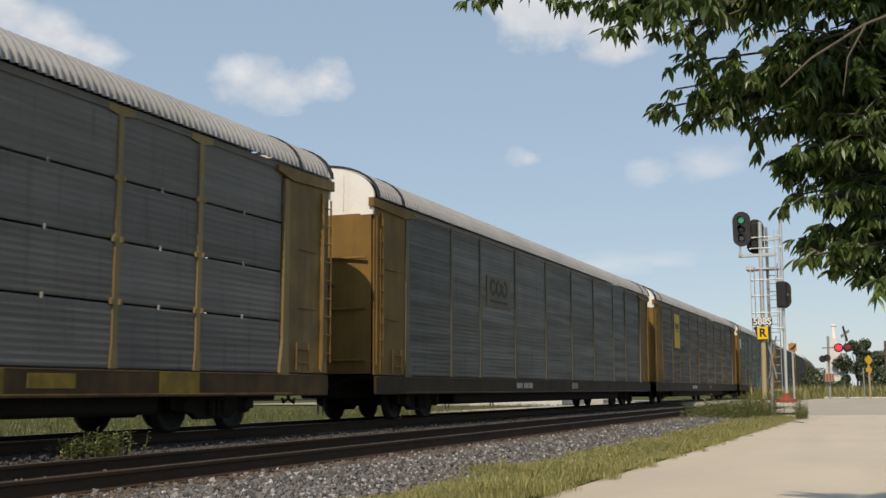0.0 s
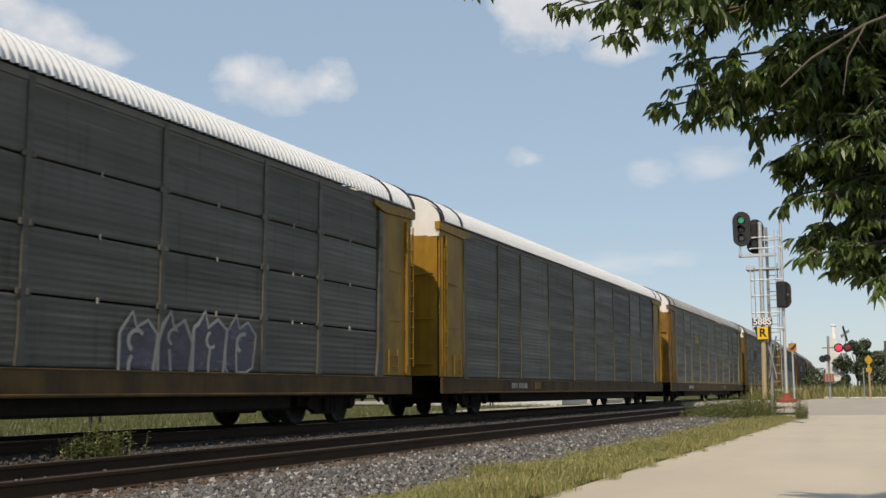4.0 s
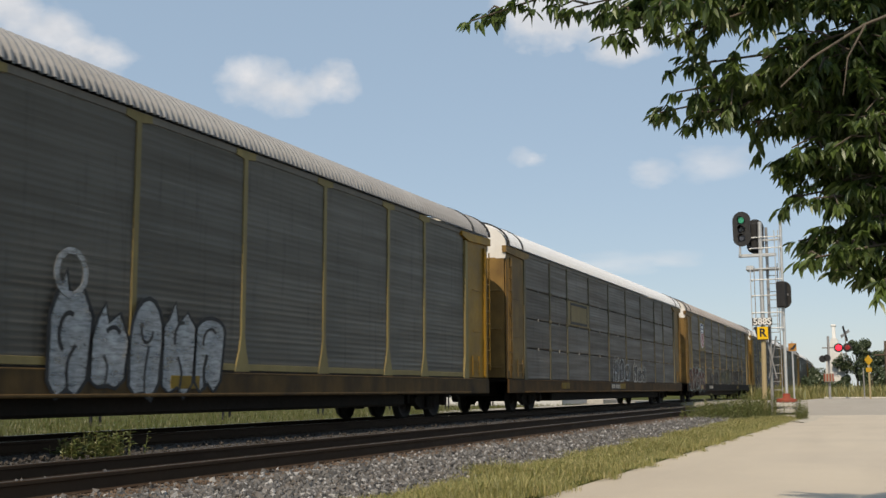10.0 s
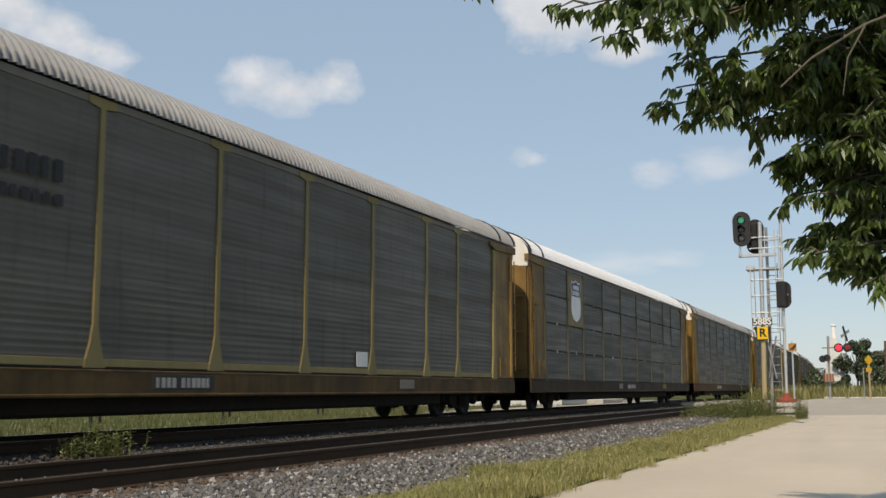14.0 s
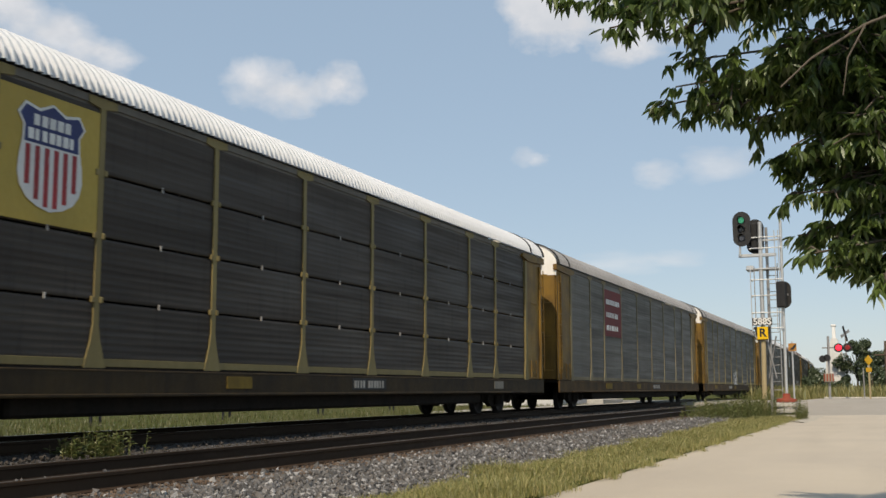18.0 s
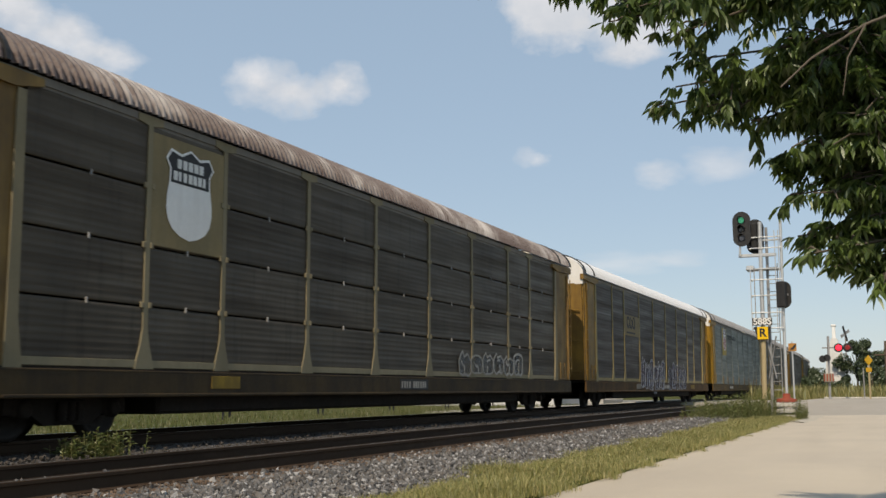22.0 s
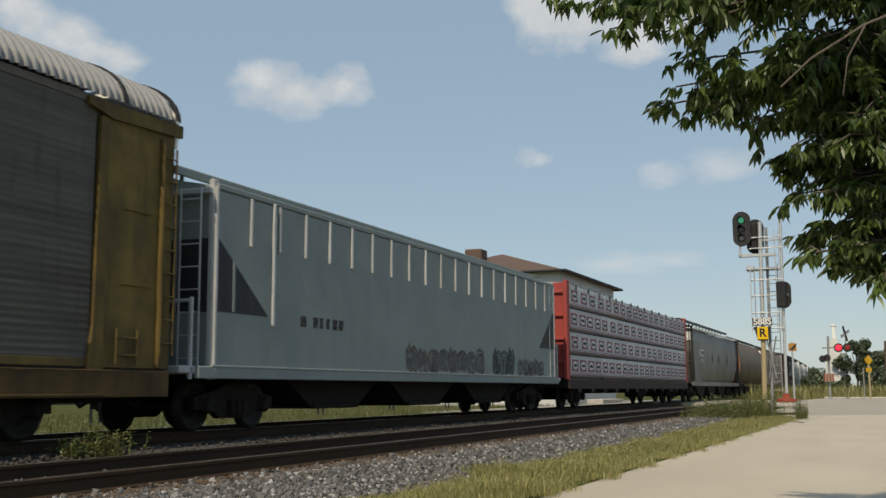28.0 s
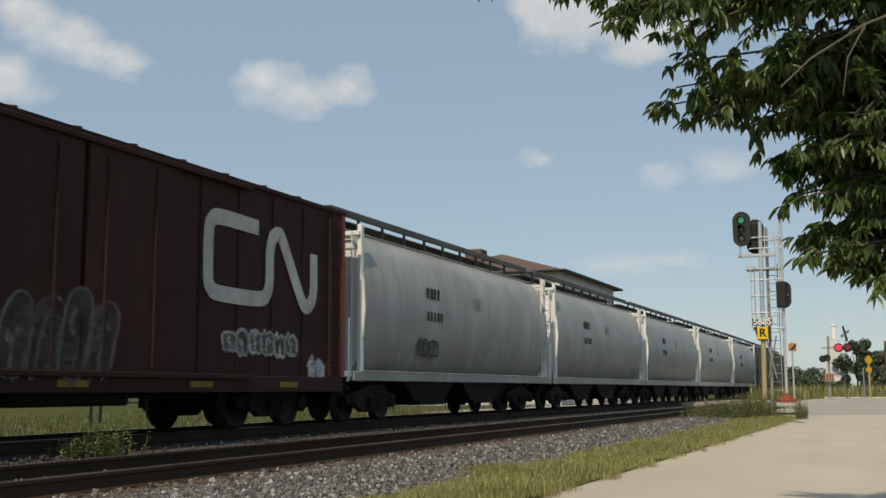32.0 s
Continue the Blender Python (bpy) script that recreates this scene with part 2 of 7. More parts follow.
for y in ys:
    row = []
    for x, z in zip(xs, zs):
        bend = on_line(FAR_X, y)[0] - FAR_X if -40 < x < -3.9 and y > 60 and y < 340 else 0.0
        if y > 66 and -6 < x < -3.8:
            z = min(z, -0.46)
        row.append((x + bend, y, z + (noise.noise(Vector((x * 0.3, y * 0.2, 0))) * 0.03 if abs(x) < 60 else 0)))
    rows.append(row)
gs.sheet(rows, True)
thing("ground", "flat green and straw-coloured summer grass field", "grass", kind="structure", shape=gs, material=m_field)

# roads
rd = Shape()
rr = []
for y in [-300, -60, -20, 0, 6, 12, 18, 25, 35, 45, 55, 65, 75, 90]:
    w = noise.noise(Vector((0, y * 0.15, 3))) * 0.05
    out = -max(0.0, (y - 44)) * 0.06
    rr.append([(ROAD_L + w + out, y, ROAD_Z - 0.012), (ROAD_L + 0.12 + w + out, y, ROAD_Z), (-1.2, y, ROAD_Z + 0.03), (0.4, y, ROAD_Z + 0.02), (ROAD_R, y, ROAD_Z - 0.012)])
rd.sheet(rr, True)
thing("road", "pale tan worn chip-seal road beside the tracks", "road", kind="structure", shape=rd, material=m_road)
cr = Shape()
cr.sheet([[(x, y, z) for x, z in ((-60, -0.5), (-22, -0.42), (-15, -0.04), (-13.6, 0.03), (-6, 0.0), (-4.2, -0.25), (0, -0.43), (30, -0.44), (120, -0.44))] for y in (88, 104, 124)], True)
thing("road_2", "grey asphalt cross road over the tracks", "road", kind="structure", shape=cr, material=m_asphalt)

# ---- ballast beds, with their shoulders ----
def bed(name, x0, z_top, label):
    sh = Shape()
    prof = [(-2.75, -0.52), (-1.75, -0.02), (-1.3, 0.01), (0, 0.0), (1.3, 0.01), (1.6, -0.02), (2.75, -0.19), (3.1, -0.34)]
    sweep(sh, x0, prof, z_top, STATIONS, True)
    return thing(name, label, "ballast", kind="structure", shape=sh, material=m_bed)


bed("ballast_bed", NEAR_X, -0.19, "grey crushed-stone ballast bed under the near track")
# darker copy of the bed: the train's shade is painted in
m_bed = stone_bed("shade_dark_bed", 0.55)
bed("ballast_bed_2", FAR_X, -0.105, "crushed-stone ballast bed under the train, its shade put into the colour")

RAIL = [(-0.07, -0.175), (-0.07, -0.16), (-0.016, -0.14), (-0.012, -0.045), (-0.036, -0.035), (-0.036, -0.006), (-0.028, -0.001)]
RAIL = RAIL + [(-o, z) for o, z in reversed(RAIL)]
HEAD = [(-0.027, 0.001), (0.027, 0.001)]


def track(name, x0, z0, label):
    t = thing(name, label, "railway track", kind="structure")
    for side in (-0.7525, 0.7525):
        sh = Shape()
        sweep(sh, x0, [(side + o, z) for o, z in RAIL], z0, STATIONS)
        r = part("rail", sh, m_rail, t, "rusty steel rail")
        hd = Shape()
        sweep(hd, x0, [(side + o, z) for o, z in HEAD], z0, STATIONS)
        part("rail_head", hd, m_railhead, r, "worn shiny running surface")
    # ties
    tie = Shape().box((0, 0, -0.1), (2.6, 0.23, 0.18), 0.012).mesh("tie", m_tie)
    plate = Shape().box((0, 0, 0), (0.36, 0.2, 0.025), 0.006)
    for dx in (-0.13, -0.1, 0.1, 0.13):
        for dy in (-0.07, 0.07):
            plate.box((dx, dy, 0.016), (0.03, 0.03, 0.026), 0.005)
    plate = plate.mesh("tie_plate", m_plate)
    rest = Shape()
    k, s = 0, -40.0
    while s < 330:
        x, y, a = on_line(x0, s)
        turn = random.uniform(-0.012, 0.012) + a
        m = Matrix.Translation((x + random.uniform(-0.03, 0.03), y, z0 - 0.185 + random.uniform(-0.012, 0.006))) @ Matrix.Rotation(turn, 4, "Z")
        if 3 < s < (75 if x0 == NEAR_X else 40):
            o = part("tie", tie, None, t, at=m)
            if x0 == NEAR_X:
                for sd in (-0.7525, 0.7525):
                    part("tie_plate", plate, None, t, at=Matrix.Translation((x + sd, y, z0 - 0.178)))
        else:
            rest.box(m.translation + Vector((0, 0, -0.1)), (2.6, 0.23, 0.18), 0, m.to_3x3())
        s += 0.53
    part("far_ties", rest, m_tie, t, "rows of timber ties", kind="stuff")
    return t


track("track_1", NEAR_X, 0.0, "empty single track with rusty rails on timber ties")
track("track_2", FAR_X, FAR_RAIL_Z, "shaded track that carries the freight train")


# ---- loose stones on the ballast ----
def stones(name, x0, z0, o_lo, o_hi, y_lo, y_hi, count, label, size=(0.016, 0.036)):
    sh = Shape()
    base = [(1, 0, 0), (-1, 0, 0), (0, 1, 0), (0, -1, 0), (0, 0, 1), (0, 0, -1)]
    fc = [(0, 2, 4), (2, 1, 4), (1, 3, 4), (3, 0, 4), (2, 0, 5), (1, 2, 5), (3, 1, 5), (0, 3, 5)]
    rnd = random.Random(hash(len(name)) + count)
    for _ in range(count):
        o = rnd.uniform(o_lo, o_hi)
        if x0 == NEAR_X and o_hi > 2 and 0.8 < o < 1.42 and rnd.random() < 0.8:
            continue
        u = rnd.random()
        y = y_lo + (y_hi - y_lo) * u * u * (0.35 + 0.65 * u)
        ao = abs(o)
        z = z0 + (0.01 if ao < 1.5 else 0.01 - (ao - 1.5) * (0.15 if o > 0 else 0.42))
        if any(abs(o - q) < 0.1 for q in (-0.7525, 0.7525)):
            continue
        tie_near = abs(((y + 40.0) / 0.53 + 0.5) % 1.0 - 0.5) * 0.53 < 0.14 and ao < 1.32
        if tie_near:
            if rnd.random() < 0.85:
                continue
            z += 0.01
        r = rnd.uniform(*size) * (1.5 if rnd.random() < 0.06 else 1)
        rot = Euler((rnd.uniform(0, 6), rnd.uniform(0, 6), rnd.uniform(0, 6))).to_matrix()
        x, yy, a = on_line(x0 + o, y)
        c = Vector((x, yy, z + r * rnd.uniform(-0.1, 0.5)))
        sh.add([c + rot @ Vector([q * r * rnd.uniform(0.65, 1.25) for q in p]) for p in base], fc)
    me = sh.mesh(name, m_stone, fix=False)
    return thing(name, label, "ballast", kind="stuff", shape=me)


stones("ballast_stones", NEAR_X, -0.19, -2.3, 3.0, 6.5, 62, 78000, "loose grey and brown crushed stones between the rails and on the shoulder")
m_stone = paint("dusty_brown_stone", (0.15, 0.105, 0.075), (0.085, 0.06, 0.045), 0.95, 0.6, 8, (6, 6, 6))
stones("brown_stones", NEAR_X, -0.19, 0.84, 1.5, 6.5, 62, 9000, "brown dusty grit along the tie ends", (0.008, 0.022))
# these stones too carry the train's shade in their colour
m_stone = m_shade_stone
stones("ballast_stones_2", FAR_X, -0.105, -1.6, 2.4, 8, 60, 9000, "loose crushed stones beside the shaded track, coloured dark for shade")
# ---- the train: shared pieces ----
MESHES = {}


def kept(key, build, material):
    """One mesh for all alike pieces of one material."""
    k = (key, material.name)
    if k not in MESHES:
        MESHES[k] = build().mesh(key if isinstance(key, str) else key[0], material)
    return MESHES[k]


def wheel_shape():
    return Shape().lathe((0, 0, 0), "x", [(-0.065, 0.08), (-0.065, 0.14), (-0.02, 0.16), (-0.01, 0.3), (-0.065, 0.33), (-0.065, 0.455), (-0.035, 0.455), (-0.03, 0.42), (0.065, 0.41), (0.065, 0.34), (0.02, 0.3), (0.01, 0.16), (0.06, 0.14), (0.06, 0.08)], 24)


def truck_frame_shape():
    sh = Shape()
    out = [(-1.2, 0.36), (-1.2, 0.56), (-0.62, 0.66), (-0.3, 0.78), (0.3, 0.78), (0.62, 0.66), (1.2, 0.56), (1.2, 0.36), (0.72, 0.36), (0.45, 0.2), (-0.45, 0.2), (-0.72, 0.36)]
    sh.prism(out, "x", 0.93, 1.06)
    for y in (-0.88, 0.88):
        sh.lathe((1.08, y, 0.42), "x", [(-0.06, 0.13), (0.05, 0.13), (0.08, 0.09)], 12)
        sh.box((1.0, y, 0.45), (0.2, 0.34, 0.26), 0.03)
    return sh


def spring_shape():
    sh = Shape()
    sh.lathe((1.1, 0, 0.39), "z", [(-0.13 + 0.026 * i, 0.062 if i % 2 else 0.078) for i in range(11)], 8)
    return sh


def add_trucks(car, centres, z=0.0):
    for c in centres:
        bol = kept("truck", lambda: Shape().box((0, 0, 0.55), (2.0, 0.36, 0.24), 0.03).box((0, 0, 0.72), (0.5, 0.5, 0.14), 0.02).box((0, -0.62, 0.4), (1.7, 0.1, 0.16), 0.02).box((0, 0.62, 0.4), (1.7, 0.1, 0.16), 0.02), m_black)
        t = part("truck", bol, None, car, "black cast-steel truck", Matrix.Translation((0, c, 0)))
        for sg in (1, -1):
            m = Matrix.Identity(4) if sg > 0 else Matrix.Rotation(math.pi, 4, "Z")
            part("side_frame", kept("side_frame", truck_frame_shape, m_black), None, t, at=m)
            for y in (-0.17, 0.0, 0.17):
                part("spring", kept("spring", spring_shape, m_black), None, t, at=m @ Matrix.Translation((0, y, 0)))
            for y in (-0.88, 0.88):
                part("wheel", kept("wheel", wheel_shape, m_steel), None, t, at=Matrix.Translation((sg * 0.77, y, 0.412)) @ m)
        for y in (-0.88, 0.88):
            part("axle", kept("axle", lambda: Shape().tube([(-1.0, 0, 0.412), (1.0, 0, 0.412)], 0.075, 10), m_black), None, t, at=(0, y, 0))


def coupler_shape():
    sh = Shape().box((0, 0.35, 0.86), (0.16, 0.7, 0.2), 0.03).box((0.02, 0.8, 0.86), (0.3, 0.26, 0.3), 0.06)
    sh.box((-0.1, 0.98, 0.86), (0.12, 0.2, 0.28), 0.04).box((0, 0.05, 0.86), (0.5, 0.12, 0.4), 0.03)
    return sh


def hose_shape():
    sh = Shape().tube([(0.35, 0.1, 0.8), (0.36, 0.3, 0.74), (0.34, 0.55, 0.5), (0.3, 0.8, 0.42), (0.2, 1.0, 0.5)], 0.028, 8)
    return sh.tube([(-0.9, 0.02, 0.92), (-0.3, 0.25, 0.68), (0.5, 0.3, 0.66), (1.35, 0.03, 0.74)], 0.018, 6)


def add_couplers(car, half):
    for sg in (1, -1):
        m = Matrix.Translation((0, sg * half, 0)) @ (Matrix.Identity(4) if sg > 0 else Matrix.Rotation(math.pi, 4, "Z"))
        part("coupler", kept("coupler", coupler_shape, m_steel), None, car, "rusty knuckle coupler", m)
        part("brake_hose", kept("brake_hose", hose_shape, m_black), None, car, "black rubber air hose", m)


def ladder_shape(h, w, n):
    sh = Shape()
    for s in (-w / 2, w / 2):
        sh.tube([(0, s, 0), (0, s, h)], 0.018, 6)
    for i in range(n):
        z = h * (i + 0.5) / n
        sh.tube([(0, -w / 2, z), (0, w / 2, z)], 0.014, 6)
    return sh


# ---- lettering bars, plates, painted shapes on a side ----
def bars(words, y, z, h, cell, rnd):
    """Rows of upright bars in place of writing that cannot be read. words: lengths in letters."""
    sh = Shape()
    for w in words:
        for _ in range(w):
            bw = cell * rnd.uniform(0.5, 0.8)
            sh.box((0, y + bw / 2, z), (0.006, bw, h))
            y += cell
        y += cell * 0.8
    return sh


def plate(y0, y1, z0, z1, x=0.0, t=0.012):
    return Shape().box((x, (y0 + y1) / 2, (z0 + z1) / 2), (t, y1 - y0, z1 - z0), 0.003)


def ribbon(pts, w, x=0.0, t=0.006):
    """A flat painted stroke along 2D points (y, z)."""
    sh = Shape()
    p = [Vector(q) for q in pts]
    rows = []
    for i, q in enumerate(p):
        d = (p[min(i + 1, len(p) - 1)] - p[max(i - 1, 0)]).normalized()
        nrm = Vector((-d.y, d.x)) * w / 2
        rows.append([(x, *(q + nrm)), (x + t, *(q + nrm)), (x + t, *(q - nrm)), (x, *(q - nrm))])
    sh.sheet(rows)
    for r in (rows[0], rows[-1]):
        sh.add(r, [(0, 1, 2, 3)])
    return sh


def smooth(pts, n=6):
    """A soft line through 2D points."""
    p = [Vector(q) for q in pts]
    p = [2 * p[0] - p[1]] + p + [2 * p[-1] - p[-2]]
    out = []
    for a, b, c, d in zip(p, p[1:], p[2:], p[3:]):
        for i in range(n):
            t = i / n
            out.append((2 * b + (c - a) * t + (2 * a - 5 * b + 4 * c - d) * t * t + (3 * b - a - 3 * c + d) * t ** 3) / 2)
    return out + [p[-2]]


def graffiti(car, x, y0, y1, z0, z1, fill, line, seed, letters=None):
    """Sprayed upright blocks with round or torn tops, drawn round with strokes, and no readable letter."""
    rnd = random.Random(seed)
    n = letters or max(3, int((y1 - y0) / 0.8))
    w, h = (y1 - y0) / n, z1 - z0
    slant = rnd.uniform(-0.12, 0.2)
    for i in range(n):
        edge = Shape()
        ya, low, high = y0 + w * i, rnd.uniform(-0.12, 0.05) * h, rnd.uniform(0.78, 1.08) * h
        at = lambda u, v: Vector((ya + w * u + slant * h * (v - 0.5), z0 + low + (high - low) * v))
        wide = rnd.uniform(0.94, 1.06)
        shoulder = rnd.uniform(0.55, 0.8)
        if rnd.random() < 0.6:
            top = [at(0.5 - 0.5 * wide * math.cos(math.pi * k / 8), shoulder + (1 - shoulder) * math.sin(math.pi * k / 8)) for k in range(9)]
        else:
            top = [at(0.5 - 0.5 * wide, shoulder), at(0.12, 0.86), at(0.3, 1.06), at(0.42, 0.82), at(0.7, 0.95), at(0.5 + 0.5 * wide, shoulder)]
        foot = [at(0.5 + 0.45 * wide, 0.12), at(0.72, rnd.uniform(-0.06, 0.04)), at(0.5, rnd.uniform(0.0, 0.12)), at(0.25, rnd.uniform(-0.08, 0.04)), at(0.5 - 0.45 * wide, 0.1)]
        ring = top + foot
        body = Shape().prism([tuple(q) for q in reversed(ring)], "x", x, x + 0.003)
        lines = [ring + ring[:1]]
        u = rnd.uniform(0.35, 0.6)
        lines.append(smooth([at(u, 0.0), at(u + rnd.uniform(-0.1, 0.1), 0.25), at(u + rnd.uniform(-0.12, 0.12), rnd.uniform(0.4, 0.6))], 3))
        c, r = (rnd.uniform(0.4, 0.6), rnd.uniform(0.5, 0.7)), rnd.uniform(0.14, 0.24)
        a0 = rnd.uniform(0, 3)
        lines.append([at(c[0] + r * math.cos(a0 + 0.45 * k), c[1] + r * 0.8 * math.sin(a0 + 0.45 * k)) for k in range(rnd.randint(5, 9))])
        for k, q in enumerate(lines):
            st = ribbon(q, rnd.uniform(0.045, 0.075), x + 0.005 + 0.0006 * k, 0.003)
            edge.add(st.v, st.f)
        g = part("graffiti", body, fill, car, "sprayed graffiti shape")
        part("graffiti_outline", edge, line, g, kind="stuff")


def shield(car, x, yc, zc, w, h, top, stripe, pale, worn=False):
    """A shield: a band above, upright stripes below, bars for its words."""
    edge = [(0.0, 1.0), (0.2, 0.86), (0.42, 0.93), (0.53, 0.70), (0.44, 0.50), (0.45, 0.22), (0.49, -0.1), (0.5, -0.35), (0.46, -0.6), (0.36, -0.8), (0.2, -0.93), (0.0, -1.0)]
    band = [(0.0, 0.95), (0.2, 0.80), (0.41, 0.87), (0.49, 0.69), (0.41, 0.50), (0.42, 0.2)]
    def outline(pts):
        right = [(yc + y * w, zc + z * h / 2) for y, z in pts]
        return right + [(2 * yc - y, z) for y, z in reversed(right) if y > yc + 1e-4]
    s = part("shield", Shape().prism(outline(edge), "x", x, x + 0.004), pale, car, "painted shield emblem")
    part("shield_band", Shape().prism(outline(band), "x", x + 0.005, x + 0.008), top, s)
    rnd = random.Random(5)
    part("lettering", bars((5,), yc - w * 0.29, zc + h * 0.315, h * 0.1, w * 0.12, rnd), pale, s, at=(x + 0.011, 0, 0))
    part("lettering", bars((7,), yc - w * 0.37, zc + h * 0.18, h * 0.1, w * 0.107, rnd), pale, s, at=(x + 0.011, 0, 0))
    if not worn:
        for i in range(6):
            yy = yc + (i - 2.5) * w * 0.145
            v = (i - 2.5) / 2.9
            low = zc - h * 0.5 * (1.0 - 0.55 * abs(v) ** 2.2) * 0.93
            part("stripe", Shape().box((0, yy, (low + zc + h * 0.08) / 2), (0.004, w * 0.07, zc + h * 0.08 - low)), stripe, s, at=(x + 0.007, 0, 0))
    return s


# ---- auto rack cars ----
HALF, PANEL = 13.5, 11.75
RIBS = [-9.2, -7.2, -4.38, -1.45, 1.45, 4.3, 7.2, 9.2]
Z_SILL, Z_LOW, Z_EAVE, Z_TOP = 0.575, 0.985, 4.835, 5.55
SEAMS = [0.985, 1.93, 2.83, 3.73, 4.695]


def arch(n=16, grow=0.0):
    pts = []
    for i in range(n + 1):
        a = math.pi * i / n
        c, s = math.cos(a), math.sin(a)
        pts.append(((1.5 + grow) * math.copysign(abs(c) ** 0.85, c), Z_EAVE + (Z_TOP - Z_EAVE + grow) * s ** 1.05))
    return pts


def roof_shape():
    sh, rows = Shape(), []
    pitch = 0.158
    n = int((2 * HALF - 0.2) / pitch)
    y0 = -n * pitch / 2
    a, b = arch(14, -0.012), arch(14, 0.055)
    for i in range(n):
        y = y0 + i * pitch
        for dy, p in ((0.0, a), (0.05, a), (0.075, b), (0.12, b), (0.145, a)):
            rows.append([(x, y + dy, z) for x, z in p])
    sh.sheet(rows, False)
    return sh


def panel_shape(w, z0, z1, deep=0.0045):
    """A sheet with rounded waves, some deeper than others, and a folded rim."""
    sh, prof = Shape(), [(-0.03, 0.0)]
    h = z1 - z0
    n = max(4, round(h / 0.1))
    p = h / n
    for i in range(n):
        d = deep * (1.0 if (i * 7) % 5 else 1.35)
        prof += [(d * (0.5 - 0.5 * math.cos(2 * math.pi * q / 6)), (i + (q + 0.25) / 6.5) * p) for q in range(6)]
    prof.append((-0.03, h))
    return sh.sheet([[(x, y, z) for x, z in prof] for y in (-w / 2, w / 2)], True)


def rib_shape(flare, top):
    """An upright post, wider at its foot and, with a gusset, at its head."""
    w = 0.055
    foot = 0.22 if flare else 0.085
    hgt = Z_EAVE - 0.09
    out = [(-foot, Z_LOW - 0.02), (foot, Z_LOW - 0.02), (foot, Z_LOW + 0.02), (w + (0.05 if flare else 0), Z_LOW + 0.36), (w, Z_LOW + 0.6), (w, hgt - 0.3), (w, hgt - 0.09)]
    if top:
        out += [(0.3, hgt - 0.05), (0.3, hgt + 0.06)]
    else:
        out += [(w, hgt + 0.03)]
    out += [(-y, z) for y, z in reversed(out[2:])]
    return Shape().prism(out, "x", 0.0, 0.024)


def clip_shape():
    return Shape().box((0.02, 0, 0), (0.04, 0.07, 0.09), 0.01)


def clips_shape():
    """Small clips in the middle of every bay, on the level seams."""
    sh = Shape()
    edges = [-PANEL] + RIBS + [PANEL]
    for a, b in zip(edges, edges[1:]):
        for z in SEAMS[1:4]:
            sh.box((0.0, (a + b) / 2, z - 0.015), (0.03, 0.035, 0.09), 0.006)
    return sh


def end_panel_shape():
    """The solid bay at a car's corner; y = 0 is the corner, the bay runs to +y."""
    sh = Shape()
    sh.box((-0.03, 0.83, 2.8), (0.05, 1.62, 3.62), 0.01)
    sh.box((0.02, 0.32, 2.75), (0.06, 0.07, 3.5), 0.012)
    sh.box((0.015, 0.85, 3.3), (0.02, 0.62, 0.02)).box((0.015, 0.85, 2.2), (0.02, 0.62, 0.02))
    return sh


def end_post_shape():
    return Shape().prism([(-0.12, Z_LOW - 0.02), (0.2, Z_LOW - 0.02), (0.1, Z_LOW + 0.6), (0.08, 4.55), (-0.08, 4.55), (-0.1, Z_LOW + 0.6)], "x", -0.04, 0.025)


def header_shape():
    return Shape().prism([(-0.12, 4.61), (1.5, 4.55), (2.0, 4.66), (2.0, 4.76), (-0.12, 4.80)], "x", -0.08, 0.05)


def door_shape():
    """One leaf of the end door, bowed a little, with stiffening ribs; x from 0 to 1.42."""
    sh, rows = Shape(), []
    for i in range(7):
        x = 1.42 * i / 6
        y = 0.12 * math.cos(0.9 * x)
        rows.append([(x, -y, 1.02), (x, -y, 2.2), (x, -y, 3.4), (x, -0.5 * y - 0.03, 4.47)])
    sh.sheet(rows)
    return sh


def hood_shape():
    """The white upper end: an arched plate and the sheet under it."""
    sh = Shape()
    pts = arch(20, -0.01)
    sh.prism(pts + [(-1.46, 4.44), (1.46, 4.44)], "y", -0.06, 0.0)
    return sh


def strap_shape():
    pts = arch(18, 0.075)
    sh, rows = Shape(), []
    inner = arch(18, 0.03)
    for (a, b), (c, d) in zip(pts, inner):
        rows.append([(c, -0.04, d), (a, -0.04, b), (a, 0.04, b), (c, 0.04, d)])
    return sh.sheet(rows)


def under_shape():
    sh = Shape().box((0, 0, 0.72), (0.9, 2 * HALF - 0.5, 0.46), 0.03)
    sh.box((0, 0, 0.60), (2.5, 2 * (10.3 - 1.75), 0.58), 0.05)
    sh.box((0, 0, 0.95), (2.96, 2 * HALF - 0.3, 0.07))
    for i in range(-6, 7):
        sh.box((0, i * 1.35, 0.74), (2.9, 0.12, 0.34), 0.02)
    return sh


def sill_shape():
    sh = Shape().box((0, 0, (Z_SILL + Z_LOW) / 2 - 0.01), (0.07, 2 * HALF - 0.1, Z_LOW - Z_SILL - 0.02), 0.015)
    return sh


def chord_shape():
    return Shape().prism([(-0.06, 4.65), (-0.032, 4.65), (-0.028, 4.7), (-0.005, 4.705), (0.0, 4.815), (-0.06, 4.84)], "y", -HALF + 0.1, HALF - 0.1)


